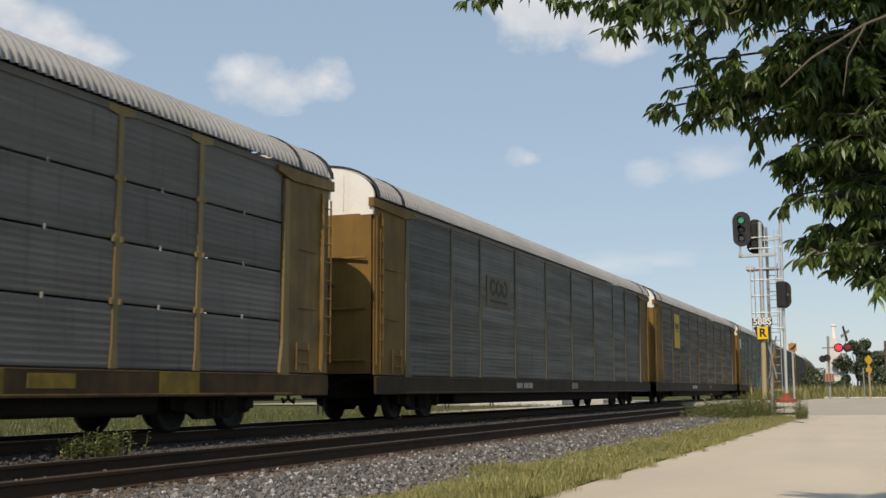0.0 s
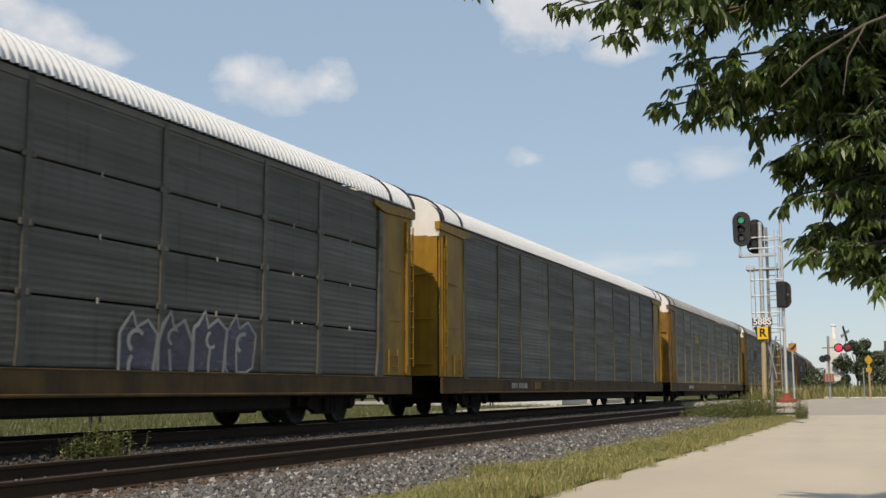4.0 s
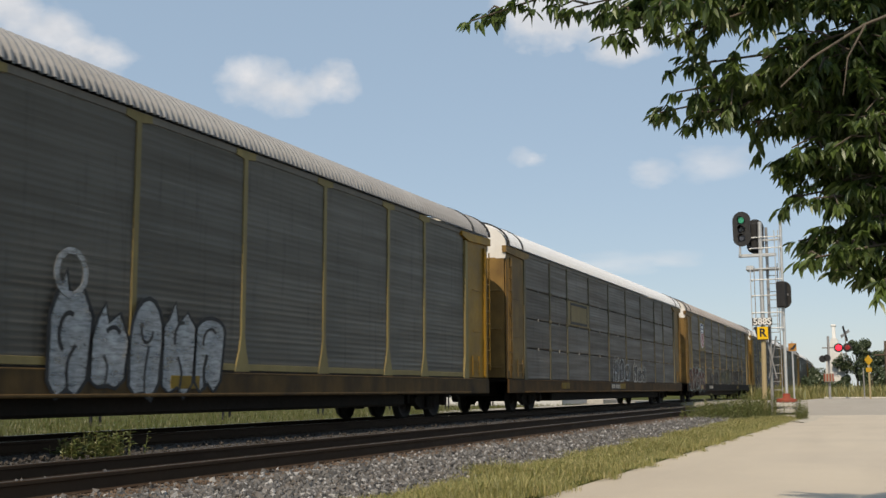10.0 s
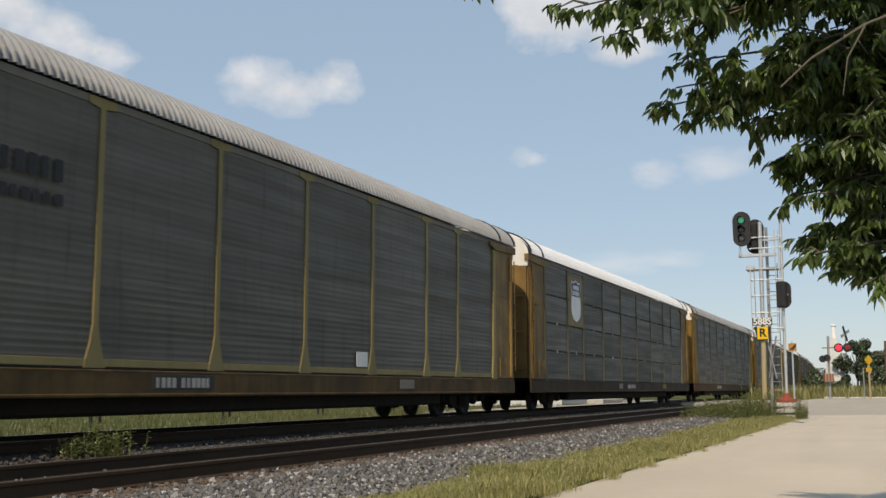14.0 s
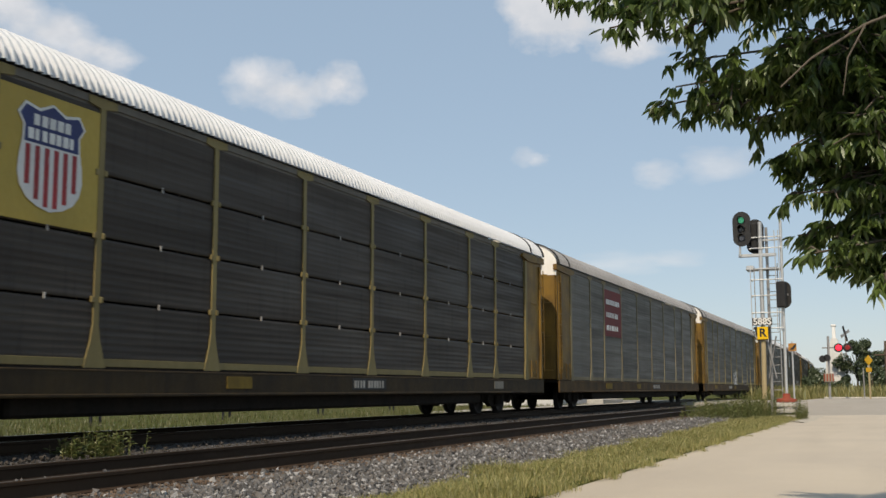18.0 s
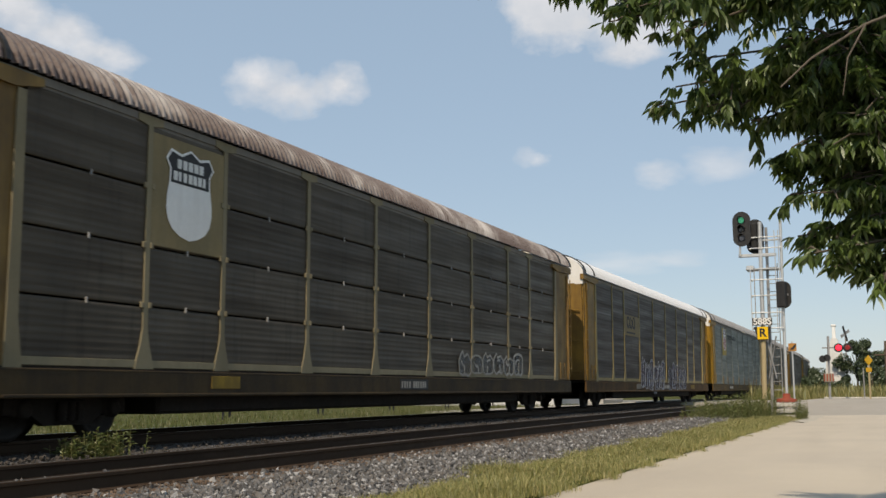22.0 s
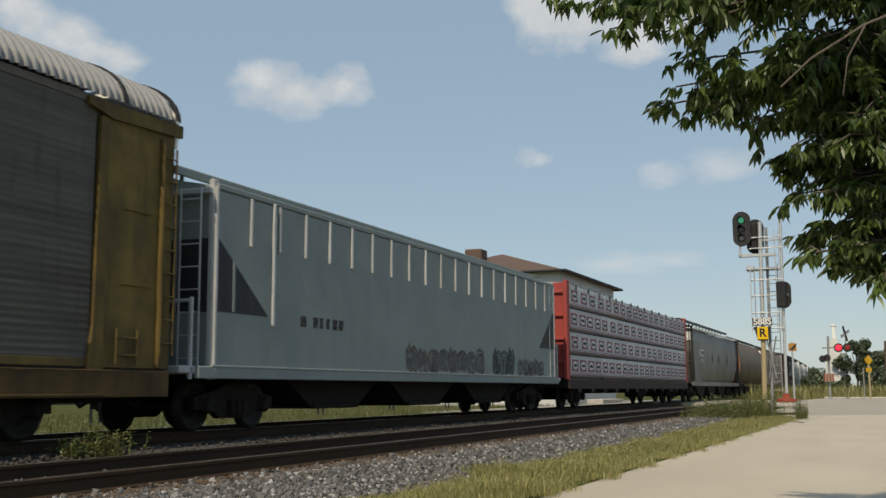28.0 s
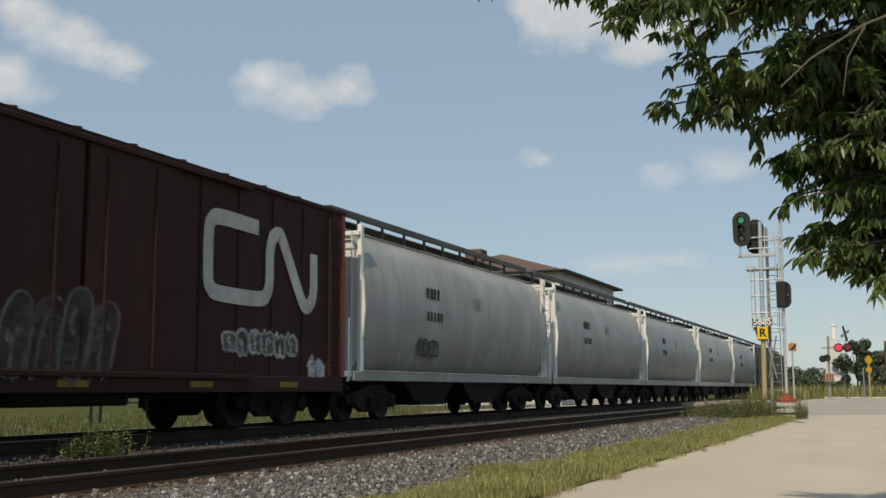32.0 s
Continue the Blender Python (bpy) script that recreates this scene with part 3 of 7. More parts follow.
def auto_rack(label, panel, rib, sill, door, roof, seams=False, flare=True, top=True, low=None, hood=None, bays_low=(), seed=0, dark_rib=None):
    rnd = random.Random(100 + seed)
    sill = GRIMED.get(sill.name, sill)
    door = DOORS.get(door.name, door)
    car = thing("auto_rack_car", label, "railway car", group="cars of the freight train")
    part("underframe", kept("underframe", under_shape, m_frame), None, car, "black steel underframe")
    part("roof", kept("roof", roof_shape, roof), None, car, "corrugated arched roof")
    edges = [-PANEL] + RIBS + [PANEL]
    for sg in (1, -1):
        m = Matrix.Identity(4) if sg > 0 else Matrix.Rotation(math.pi, 4, "Z")
        put = lambda x, y, z=0.0: m @ Matrix.Translation((x, y * 1.0, z))
        sl = part("side_sill", kept("side_sill", sill_shape, sill), None, car, at=put(1.475, 0))
        part("sill_flange", kept("sill_flange", lambda: Shape().box((0.02, 0, Z_SILL + 0.03), (0.1, 2 * HALF - 3.0, 0.05), 0.012), sill), None, sl)
        part("sill_cap", kept("sill_cap", lambda: Shape().box((0.003, 0, Z_LOW - 0.04), (0.07, 2 * HALF - 0.6, 0.04), 0.01), sill), None, sl)
        if flare and sg > 0:
            part("bottom_rail", kept("bottom_rail", lambda: Shape().box((0.0, 0, 1.06), (0.012, 2 * PANEL, 0.11), 0.004), rib), None, car, "painted rail below the panels", put(1.455, 0))
        part("top_chord", kept("top_chord", chord_shape, m_chord), None, car, "grey top chord", put(1.46, 0))
        for i in range(9):
            a, b = edges[i], edges[i + 1]
            w = b - a - 0.05
            rows = SEAMS if seams and sg > 0 else (SEAMS[0], SEAMS[-1])
            for z0, z1 in zip(rows, rows[1:]):
                h = z1 - z0 - (0.02 if seams else 0.0)
                mat = panel
                if low is not None and (z0 < 2.0 and seams):
                    mat = low
                me = kept(("side_panel", round(w, 2), round(h, 2)), lambda: panel_shape(w, 0, h), mat)
                o = part("side_panel", me, None, car, at=put(1.44 + rnd.uniform(-0.004, 0.004), (a + b) / 2, z0))
            if low is not None and not seams and sg > 0 and i in bays_low:
                me = kept(("painted_panel", round(w, 2)), lambda: panel_shape(w, 0, 1.62), low)
                part("painted_panel", me, None, car, "pale lower panel", put(1.452, (a + b) / 2, 1.0))
        if seams and sg > 0:
            part("panel_clips", kept("panel_clips", clips_shape, m_clip), None, car, "small pale clips along the seams", put(1.455, 0), kind="stuff")
        for y in RIBS:
            part("rib", kept(("rib", flare, top), lambda: rib_shape(flare, top), rib), None, car, at=put(1.446, y))
            if seams and sg > 0:
                for z in SEAMS[1:4]:
                    for dy in (-0.09, 0.09):
                        part("clip", kept("clip", clip_shape, rib), None, car, at=put(1.446, y + dy, z))
        for e in (1, -1):
            # local +y points inwards from the corner
            mm = m @ Matrix.Translation((0, -HALF * e, 0)) @ Matrix.Diagonal((1, e, 1, 1))
            ep = part("end_panel", kept(("end_panel", e), lambda: flip(end_panel_shape(), e), door), None, car, at=m @ Matrix.Translation((1.47, -HALF * e, 0)))
            part("post", kept(("end_post", e), lambda: flip(end_post_shape(), e), rib), None, ep, at=(0.0, 1.64 * e, 0))
            part("header", kept(("header", e), lambda: flip(header_shape(), e), door), None, ep)
            part("ladder", kept("ladder", lambda: ladder_shape(3.2, 0.3, 9), door), None, ep, at=(0.05, 0.17 * e, 1.2))
            part("grab_iron", kept("grab_iron", lambda: ladder_shape(0.5, 0.45, 2), door), None, ep, at=(0.04, 1.05 * e, 1.05))
    for e in (1, -1):
        base = Matrix.Translation((0, HALF, 0)) if e > 0 else Matrix.Translation((0, -HALF, 0))
        turn = Matrix.Rotation(math.pi, 4, "Z") if e > 0 else Matrix.Identity(4)
        hd = part("end_hood", kept("end_hood", hood_shape, hood or m_hood), None, car, "white upper end sheet", base @ turn)
        for x in (-0.75, 0.0, 0.75):
            part("hood_bar", kept("hood_bar", lambda: Shape().box((0, -0.075, 4.95), (0.03, 0.03, 0.8), 0.006), hood or m_hood), None, hd, at=(x, 0, 0))
        for sg in (1, -1):
            dr = part("end_door", kept(("end_door", sg), lambda: mirror_x(door_shape(), sg), door), None, car, at=base @ turn)
            for z in (1.3, 2.4, 3.5):
                part("door_bar", kept("door_bar", lambda: Shape().box((0, -0.135, 0), (1.3, 0.05, 0.05), 0.01), door), None, dr, at=(sg * 0.7, 0, z))
            part("lock_rod", kept("lock_rod", lambda: Shape().tube([(0, -0.16, 1.1), (0, -0.16, 4.1)], 0.03, 8), door), None, dr, at=(sg * 0.08, 0, 0))
        part("door_latch", kept("door_latch", lambda: Shape().box((0.35, -0.2, 2.9), (0.5, 0.07, 0.09), 0.02), m_dark), None, car, "black door latch", base @ turn)
        part("roof_strap", kept("roof_strap", strap_shape, m_dark), None, car, "black roof end strap", base @ Matrix.Translation((0, -e * 0.05, 0)))
        part("roof_strap", kept("roof_strap", strap_shape, m_dark), None, car, "black roof end strap", base @ Matrix.Translation((0, -e * 1.3, 0)))
    # patches and stencilled marks on the sill
    for _ in range(rnd.randint(1, 2)):
        y = rnd.uniform(-11, 9)
        part("sill_patch", plate(y, y + rnd.uniform(0.5, 1.1), 0.7, 0.9), rnd.choice((m_patch_y, m_patch_y, m_patch_w)), car, at=(1.518, 0, 0))
    y = rnd.uniform(-9, 2)
    part("sill_patch", plate(y - 0.08, y + 1.5, 0.68, 0.91), m_dark, car, "black stencil box", (1.512, 0, 0))
    part("stencil", bars((4, 6), y, 0.79, 0.15, 0.13, rnd), m_stencil, car, "worn stencilled marks", (1.522, 0, 0))
    add_trucks(car, (-10.3, 10.3))
    add_couplers(car, HALF - 0.1)
    return car


def flip(sh, e):
    if e < 0:
        sh.v = [(x, -y, z) for x, y, z in sh.v]
    return sh


def mirror_x(sh, s):
    if s < 0:
        sh.v = [(-x, y, z) for x, y, z in sh.v]
    return sh
# ---- car paints ----
def sheet_metal(name, base, dirt, amount=0.5):
    """Weathered galvanised sheet with level bands of grime."""
    base, dirt = (tuple(c * k for c, k in zip(q, (1.04, 0.94, 0.83))) for q in (base, dirt))
    m, ns, ln, bs = nodes_of(name)
    v = coords(ns, ln)
    band = noise_of(ns, ln, coords(ns, ln, (0.2, 0.12, 3.4)), 1.5, 4, 0.6)
    big = noise_of(ns, ln, v, 0.7, 5)
    runs = noise_of(ns, ln, coords(ns, ln, (3, 3.2, 0.3)), 1.7, 6, 0.65)
    fine = noise_of(ns, ln, v, 22, 5, 0.7)
    c = blend(ns, ln, ramp_of(ns, ln, band, 0.38, 0.68, 0, 0.6), base, dirt)
    c = blend(ns, ln, ramp_of(ns, ln, big, 0.4, 0.75, 0, amount), c, dirt)
    c = blend(ns, ln, ramp_of(ns, ln, runs, 0.55, 0.8, 0, 0.7), c, tuple(x * 0.5 for x in dirt))
    c = blend(ns, ln, ramp_of(ns, ln, fine, 0.35, 0.75, 0, 0.3), c, tuple(x * 0.7 for x in base))
    # thin level streaks: pale scratches, and glints of light painted with them
    scratch_glint = noise_of(ns, ln, coords(ns, ln, (0.3, 0.35, 16)), 1.3, 5, 0.6)
    c = blend(ns, ln, ramp_of(ns, ln, scratch_glint, 0.62, 0.74, 0, 0.4), c, tuple(x * 1.9 for x in base))
    oi = ns.new("ShaderNodeObjectInfo")
    hs = ns.new("ShaderNodeHueSaturation")
    ln.new(ramp_of(ns, ln, oi.outputs["Random"], 0, 1, 0.84, 1.16), hs.inputs["Value"])
    ln.new(c, hs.inputs["Color"])
    ln.new(hs.outputs["Color"], bs.inputs["Base Color"])
    ln.new(ramp_of(ns, ln, band, 0.3, 0.7, 0.42, 0.75), bs.inputs["Roughness"])
    bs.inputs["Specular IOR Level"].default_value = 0.2
    bump(ns, ln, bs, fine, 0.12, 0.004)
    return m


def roof_paint(name, base, dirt, amount):
    m = paint(name, base, dirt, 0.55, amount, 0.5, (0.5, 1.8, 0.5), vary=0.05)
    return m


def spray(name, base, dirt, thin=0.12, full=0.85):
    """Thin sprayed paint, patchy, with the sheet showing through."""
    m = paint(name, base, dirt, 0.7, 0.6, 3)
    ns, ln = m.node_tree.nodes, m.node_tree.links
    v = coords(ns, ln)
    a = noise_of(ns, ln, v, 2.2, 7, 0.7)
    b = noise_of(ns, ln, coords(ns, ln, (1, 1, 5)), 3.0, 5, 0.6)
    mul = ns.new("ShaderNodeMath")
    mul.operation = "MULTIPLY"
    ln.new(ramp_of(ns, ln, a, 0.36, 0.64, thin, full), mul.inputs[0])
    ln.new(ramp_of(ns, ln, b, 0.35, 0.6, 0.45, 1.0), mul.inputs[1])
    ln.new(mul.outputs[0], ns["Principled BSDF"].inputs["Alpha"])
    return m


P_GREY = sheet_metal("panel_grey", (0.124, 0.127, 0.121), (0.071, 0.070, 0.066))
P_BLUE = sheet_metal("panel_blue_grey", (0.138, 0.14, 0.134), (0.08, 0.08, 0.075))
P_PALEGREY = sheet_metal("panel_worn_grey", (0.165, 0.165, 0.165), (0.1, 0.098, 0.097))
P_DARK = sheet_metal("panel_dark_grey", (0.148, 0.14, 0.132), (0.084, 0.076, 0.07))
P_BROWN = sheet_metal("panel_sooty_grey", (0.064, 0.058, 0.053), (0.034, 0.029, 0.027))
P_SOOT = sheet_metal("panel_brown_grey", (0.085, 0.076, 0.062), (0.036, 0.031, 0.026), 0.7)
P_PALE = sheet_metal("panel_pale_blue", (0.19, 0.224, 0.221), (0.092, 0.11, 0.112), 0.6)
P_WHITE = sheet_metal("panel_washed", (0.375, 0.375, 0.338), (0.270, 0.270, 0.247), 0.35)
Y_CLEAN = paint("yellow_paint", (0.26, 0.205, 0.085), (0.15, 0.112, 0.052), 0.6, 0.6)
Y_FADED = paint("faded_yellow_paint", (0.275, 0.2, 0.082), (0.15, 0.105, 0.048), 0.65, 0.7)
Y_RUSTY = paint("rusty_yellow_paint", (0.223, 0.130, 0.034), (0.093, 0.053, 0.025), 0.7, 0.75)
Y_DEEP = paint("deep_yellow_paint", (0.347, 0.211, 0.019), (0.211, 0.118, 0.019), 0.5, 0.35)
Y_DIRTY = paint("grimy_yellow_sill", (0.06, 0.038, 0.015), (0.014, 0.011, 0.009), 0.75, 0.95, 1.1)
Y_DIM = paint("dim_tan_paint", (0.135, 0.118, 0.075), (0.08, 0.07, 0.048), 0.7, 0.6)
Y_TAN = paint("pale_tan_paint", (0.25, 0.21, 0.13), (0.14, 0.115, 0.07), 0.7, 0.6)
Y_STAINED = paint("stained_yellow_paint", (0.20, 0.135, 0.035), (0.05, 0.034, 0.02), 0.7, 1.1, 1.3)
S_YELLOW = paint("grimy_yellow_chord", (0.125, 0.073, 0.025), (0.022, 0.015, 0.01), 0.75, 0.95, 1.2)
S_TAN = paint("grimy_tan_chord", (0.115, 0.066, 0.024), (0.022, 0.015, 0.01), 0.75, 0.95, 1.2)
S_RUST = paint("grimy_rust_chord", (0.12, 0.064, 0.02), (0.026, 0.016, 0.01), 0.8, 0.95, 1.2)
S_DEEP = paint("grimy_deep_yellow_chord", (0.135, 0.076, 0.014), (0.026, 0.017, 0.01), 0.7, 0.95, 1.2)
GRIMED = {"yellow_paint": S_YELLOW, "faded_yellow_paint": S_TAN, "rusty_yellow_paint": S_RUST, "deep_yellow_paint": S_DEEP}
DOORS = {"yellow_paint": paint("orange_yellow_door", (0.27, 0.155, 0.03), (0.085, 0.048, 0.02), 0.55, 0.95, 1.3), "faded_yellow_paint": paint("faded_orange_door", (0.26, 0.158, 0.05), (0.085, 0.05, 0.022), 0.6, 0.95, 1.3), "deep_yellow_paint": paint("deep_orange_door", (0.35, 0.19, 0.016), (0.12, 0.066, 0.015), 0.5, 0.8, 1.3)}
BROWN = paint("oxide_brown_paint", (0.10, 0.03, 0.03), (0.045, 0.022, 0.02), 0.65, 0.7)
R_GREY = roof_paint("roof_grey", (0.315, 0.32, 0.328), (0.19, 0.187, 0.185), 0.6)
R_WHITE = roof_paint("roof_white", (0.65, 0.68, 0.71), (0.51, 0.52, 0.53), 0.3)
R_TAN = roof_paint("roof_tan_grey", (0.38, 0.355, 0.34), (0.29, 0.245, 0.22), 0.6)
R_RUST = roof_paint("roof_rusty", (0.58, 0.55, 0.53), (0.09, 0.055, 0.048), 1.9)
m_hood = paint("white_end", (0.8, 0.79, 0.76), (0.55, 0.5, 0.42), 0.55, 0.3, 1.5)
m_chord = paint("chord_grey", (0.19, 0.175, 0.155), (0.1, 0.09, 0.08), 0.7, 0.6)
m_clip = paint("worn_pale_clip", (0.36, 0.35, 0.33), (0.15, 0.14, 0.13), 0.6, 0.7, 3)
m_patch_y = paint("fresh_yellow_patch", (0.28, 0.18, 0.028), (0.10, 0.065, 0.025), 0.75, 0.9, 3)
m_patch_w = paint("pale_patch", (0.26, 0.235, 0.19), (0.13, 0.11, 0.09), 0.7, 0.6)
m_stencil = paint("stencil_white", (0.42, 0.40, 0.36), (0.2, 0.18, 0.15), 0.7, 0.7)
m_spray_w = spray("spray_white", (0.52, 0.54, 0.55), (0.3, 0.31, 0.32), 0.5, 1.0)
m_spray_q = spray("spray_pale_teal", (0.36, 0.5, 0.48), (0.22, 0.3, 0.3), 0.5, 1.0)
m_spray_g = spray("spray_green", (0.16, 0.30, 0.27), (0.1, 0.15, 0.14))
m_spray_p = spray("spray_mauve", (0.19, 0.175, 0.225), (0.11, 0.105, 0.13))
m_spray_t = spray("spray_teal", (0.035, 0.11, 0.135), (0.02, 0.05, 0.06), 0.7, 1.0)
m_spray_r = spray("spray_red_brown", (0.14, 0.05, 0.04), (0.08, 0.035, 0.03), 0.6, 1.0)
m_spray_o = spray("spray_olive", (0.10, 0.12, 0.06), (0.07, 0.075, 0.05))
m_spray_d = spray("spray_dim", (0.2, 0.195, 0.185), (0.13, 0.125, 0.12))
m_spray_b = spray("spray_brown", (0.10, 0.085, 0.07), (0.06, 0.05, 0.045))
m_blue = paint("emblem_blue", (0.035, 0.05, 0.16), (0.05, 0.05, 0.09), 0.5, 0.4)
m_red = paint("emblem_red", (0.34, 0.035, 0.04), (0.2, 0.05, 0.05), 0.5, 0.4)
m_redsign = paint("faded_red_sign", (0.20, 0.03, 0.028), (0.12, 0.035, 0.033), 0.65, 0.5)
m_signyel = paint("sign_yellow", (0.44, 0.315, 0.07), (0.28, 0.2, 0.06), 0.6, 0.5)
m_signpale = paint("sign_faded", (0.25, 0.19, 0.095), (0.15, 0.12, 0.07), 0.7, 0.7)
m_signdim = paint("sign_dim", (0.14, 0.115, 0.075), (0.085, 0.072, 0.052), 0.7, 0.7)
m_signtan = paint("sign_tan", (0.27, 0.19, 0.065), (0.18, 0.125, 0.05), 0.65, 0.6)
m_green = paint("emblem_green", (0.05, 0.18, 0.09), (0.05, 0.1, 0.06), 0.6, 0.4)

EDGE = [-PANEL] + RIBS + [PANEL]
X_SIGN = 1.462


def sign(car, bay, z0, z1, mat, label, bay2=None):
    a, b = EDGE[bay] + 0.06, EDGE[(bay2 or bay) + 1] - 0.06
    return part("sign_panel", plate(a, b, z0, z1, t=0.01), mat, car, label, (X_SIGN, 0, 0)), a, b


def block_mark(s, y, z, h, mat, seed, under=True):
    """An emblem of three heavy blocks over a line."""
    rnd = random.Random(seed)
    sh = Shape()
    w = h * 0.95
    for i in range(3):
        c0 = y + w * (0.5 + 1.1 * i)
        r = ribbon([(c0 + w * 0.42 * math.cos(q), z + h * 0.42 * math.sin(q)) for q in [0.6 + i + 0.42 * j for j in range(14)]], h * 0.22)
        sh.add(r.v, r.f)
    if under:
        sh.box((0, y + 1.6 * w, z - h * 0.85), (0.006, 3.2 * w, h * 0.14))
    return part("emblem", sh, mat, s, "dark block emblem over a line", (0.014, 0, 0))


def ribbon_mark(y, z, wide, high, fat):
    """One bent ribbon: an open loop that runs on into a wave."""
    way = ((1.30, 0.42), (0.35, 0.44), (0.14, 0.38), (0.08, 0.25), (0.08, -0.25), (0.14, -0.38), (0.35, -0.44), (1.35, -0.44), (1.55, -0.36), (1.62, -0.2), (1.62, 0.15), (1.7, 0.34), (1.86, 0.4), (2.0, 0.3), (2.5, -0.32), (2.68, -0.46), (2.84, -0.4), (2.92, -0.22), (2.92, 0.25))
    return ribbon(smooth([(y + wide * p, z + q * high) for p, q in way], 4), fat, 0, 0.006)


def tall_shield(car, worn=False, pale=None, yellow=None, top=None, lift=0.0):
    s, a, b = sign(car, 1, 2.85, 4.58, yellow or m_signyel, "yellow emblem panel")
    shield(s, 0.014, (a + b) / 2, 3.74 + lift, 1.2, 1.46, top or m_blue, m_red, pale or m_white, worn)
    return s


TRAIN = []
BASE, PITCH_CAR = 6.05, 28.6
SHIFT = {0: -0.8, 1: 0.05, 2: 0.3, 3: 0.3, 4: 0.2, 5: 0.3, 6: 0.7, 7: 0.78, 8: 0.75, 9: 0.92, 10: 0.85, 11: 0.8, 12: 0.8, 13: 0.8, 14: 0.02, 15: -0.12, 16: -0.2, 17: -0.22, 18: -0.12, 19: -0.08, 23: 0.28, 24: 0.8, 25: 1.45, 26: 1.6, 27: 1.9}


LONGER = {1: 1.032, 24: 1.04, 25: 1.012, 26: 1.012, 27: 1.012}


def enter(k, car):
    for p in car.children:
        if k in LONGER:
            p.matrix_basis = Matrix.Diagonal((1, LONGER[k], 1, 1)) @ p.matrix_basis
    TRAIN.append((car, BASE + PITCH_CAR * k + SHIFT.get(k, 0.0)))
    return car


m_line = m_dark
enter(-1, auto_rack("grey auto rack car with faded yellow posts", P_GREY, Y_FADED, Y_DIRTY, Y_FADED, R_GREY, seed=1))
c = enter(0, auto_rack("weathered grey auto rack car with seamed panels and orange sill patches", P_PALEGREY, Y_FADED, Y_CLEAN, Y_FADED, R_GREY, seams=True, flare=False, seed=2))
for yy in (-6.2, -3.0, 0.5, 4.1, 8.2):
    part("sill_patch", plate(yy, yy + 1.0, 0.62, 0.95), m_patch_y, c, at=(1.519, 0, 0))
c = enter(1, auto_rack("dark grey auto rack car with pale posts and yellowed emblem", P_GREY, Y_DIM, Y_DIRTY, Y_RUSTY, R_GREY, flare=False, top=False, seed=3))
s = part("sign_panel", plate(-6.95, -5.0, 2.95, 3.8, t=0.02), m_signdim, c, "faded tan emblem panel", (X_SIGN, 0, 0))
block_mark(s, -6.7, 3.5, 0.46, m_line, 3)
c = enter(2, auto_rack("sooty brown auto rack car with a tall bright yellow emblem panel", P_SOOT, Y_RUSTY, Y_DIRTY, Y_RUSTY, R_GREY, flare=False, seed=4))
m_signbright = paint("bright_sign_yellow", (0.55, 0.37, 0.025), (0.36, 0.24, 0.04), 0.55, 0.4)
s = part("sign_panel", plate(-8.7, -7.3, 2.75, 4.45, t=0.012), m_signbright, c, "tall bright yellow emblem panel", (1.474, 0, 0))
block_mark(s, -8.45, 3.85, 0.3, m_line, 4)
c = enter(3, auto_rack("dark grey auto rack car with yellow posts and pale graffiti", P_GREY, Y_CLEAN, Y_CLEAN, Y_CLEAN, R_GREY, seed=5))
graffiti(c, 1.517, -3.6, 0.7, 0.66, 1.9, m_spray_q, m_line, 31, 5)
graffiti(c, 1.517, 1.5, 6.3, 0.66, 1.95, m_spray_w, m_line, 32, 6)
for k in range(3):
    arc = smooth([(-9.5 + 0.95 * k, 1.0), (-9.45 + 0.95 * k, 1.8), (-9.05 + 0.95 * k, 2.05), (-8.7 + 0.95 * k, 1.75)], 5)
    part("graffiti", ribbon(arc, 0.05, 1.515), m_line, c, "thin black sprayed arc")
part("notice", plate(-12.9, -12.2, 3.5, 4.2), m_white, c, "small white notice", (1.53, 0, 0))
c = enter(4, auto_rack("seamed grey auto rack car with white roof and rusty emblem", P_GREY, P_GREY, Y_CLEAN, Y_DEEP, R_WHITE, seams=True, flare=False, top=False, seed=6))
s, a, b = sign(c, 1, 2.45, 4.2, m_signpale, "faded rusty emblem panel")
shield(s, 0.014, a + 0.8, 3.75, 0.62, 0.7, m_dark, m_line, m_signpale)
graffiti(c, 1.474, -5.6, -1.2, 0.85, 1.95, m_spray_g, m_spray_t, 41)
graffiti(c, 1.474, 3.3, 6.9, 0.9, 1.9, m_spray_p, m_stencil, 42)
enter(5, auto_rack("grey auto rack car with a white roof", P_GREY, Y_DIM, Y_CLEAN, Y_DEEP, R_WHITE, flare=False, top=False, seed=7))
c = enter(6, auto_rack("dark blue-grey auto rack car with clean yellow posts", P_BLUE, Y_CLEAN, Y_CLEAN, Y_CLEAN, R_GREY, seed=8))
s, a, b = part("sign_panel", plate(-6.3, -4.65, 3.0, 3.72, t=0.02), m_signdim, c, "worn yellow emblem panel", (X_SIGN, 0, 0)), -6.3, -4.65
block_mark(s, -6.15, 3.42, 0.42, m_signyel, 8, False)
c = enter(7, auto_rack("seamed blue-grey auto rack car with faded posts and worn emblem", P_BLUE, Y_FADED, Y_RUSTY, Y_RUSTY, R_GREY, seams=True, seed=9))
s, a, b = sign(c, 2, 2.86, 3.71, m_signdim, "worn tan emblem panel")
block_mark(s, a + 0.5, 3.35, 0.5, m_line, 9)
m_worn = paint("worn_emblem_white", (0.52, 0.5, 0.46), (0.36, 0.34, 0.3), 0.6, 0.5)
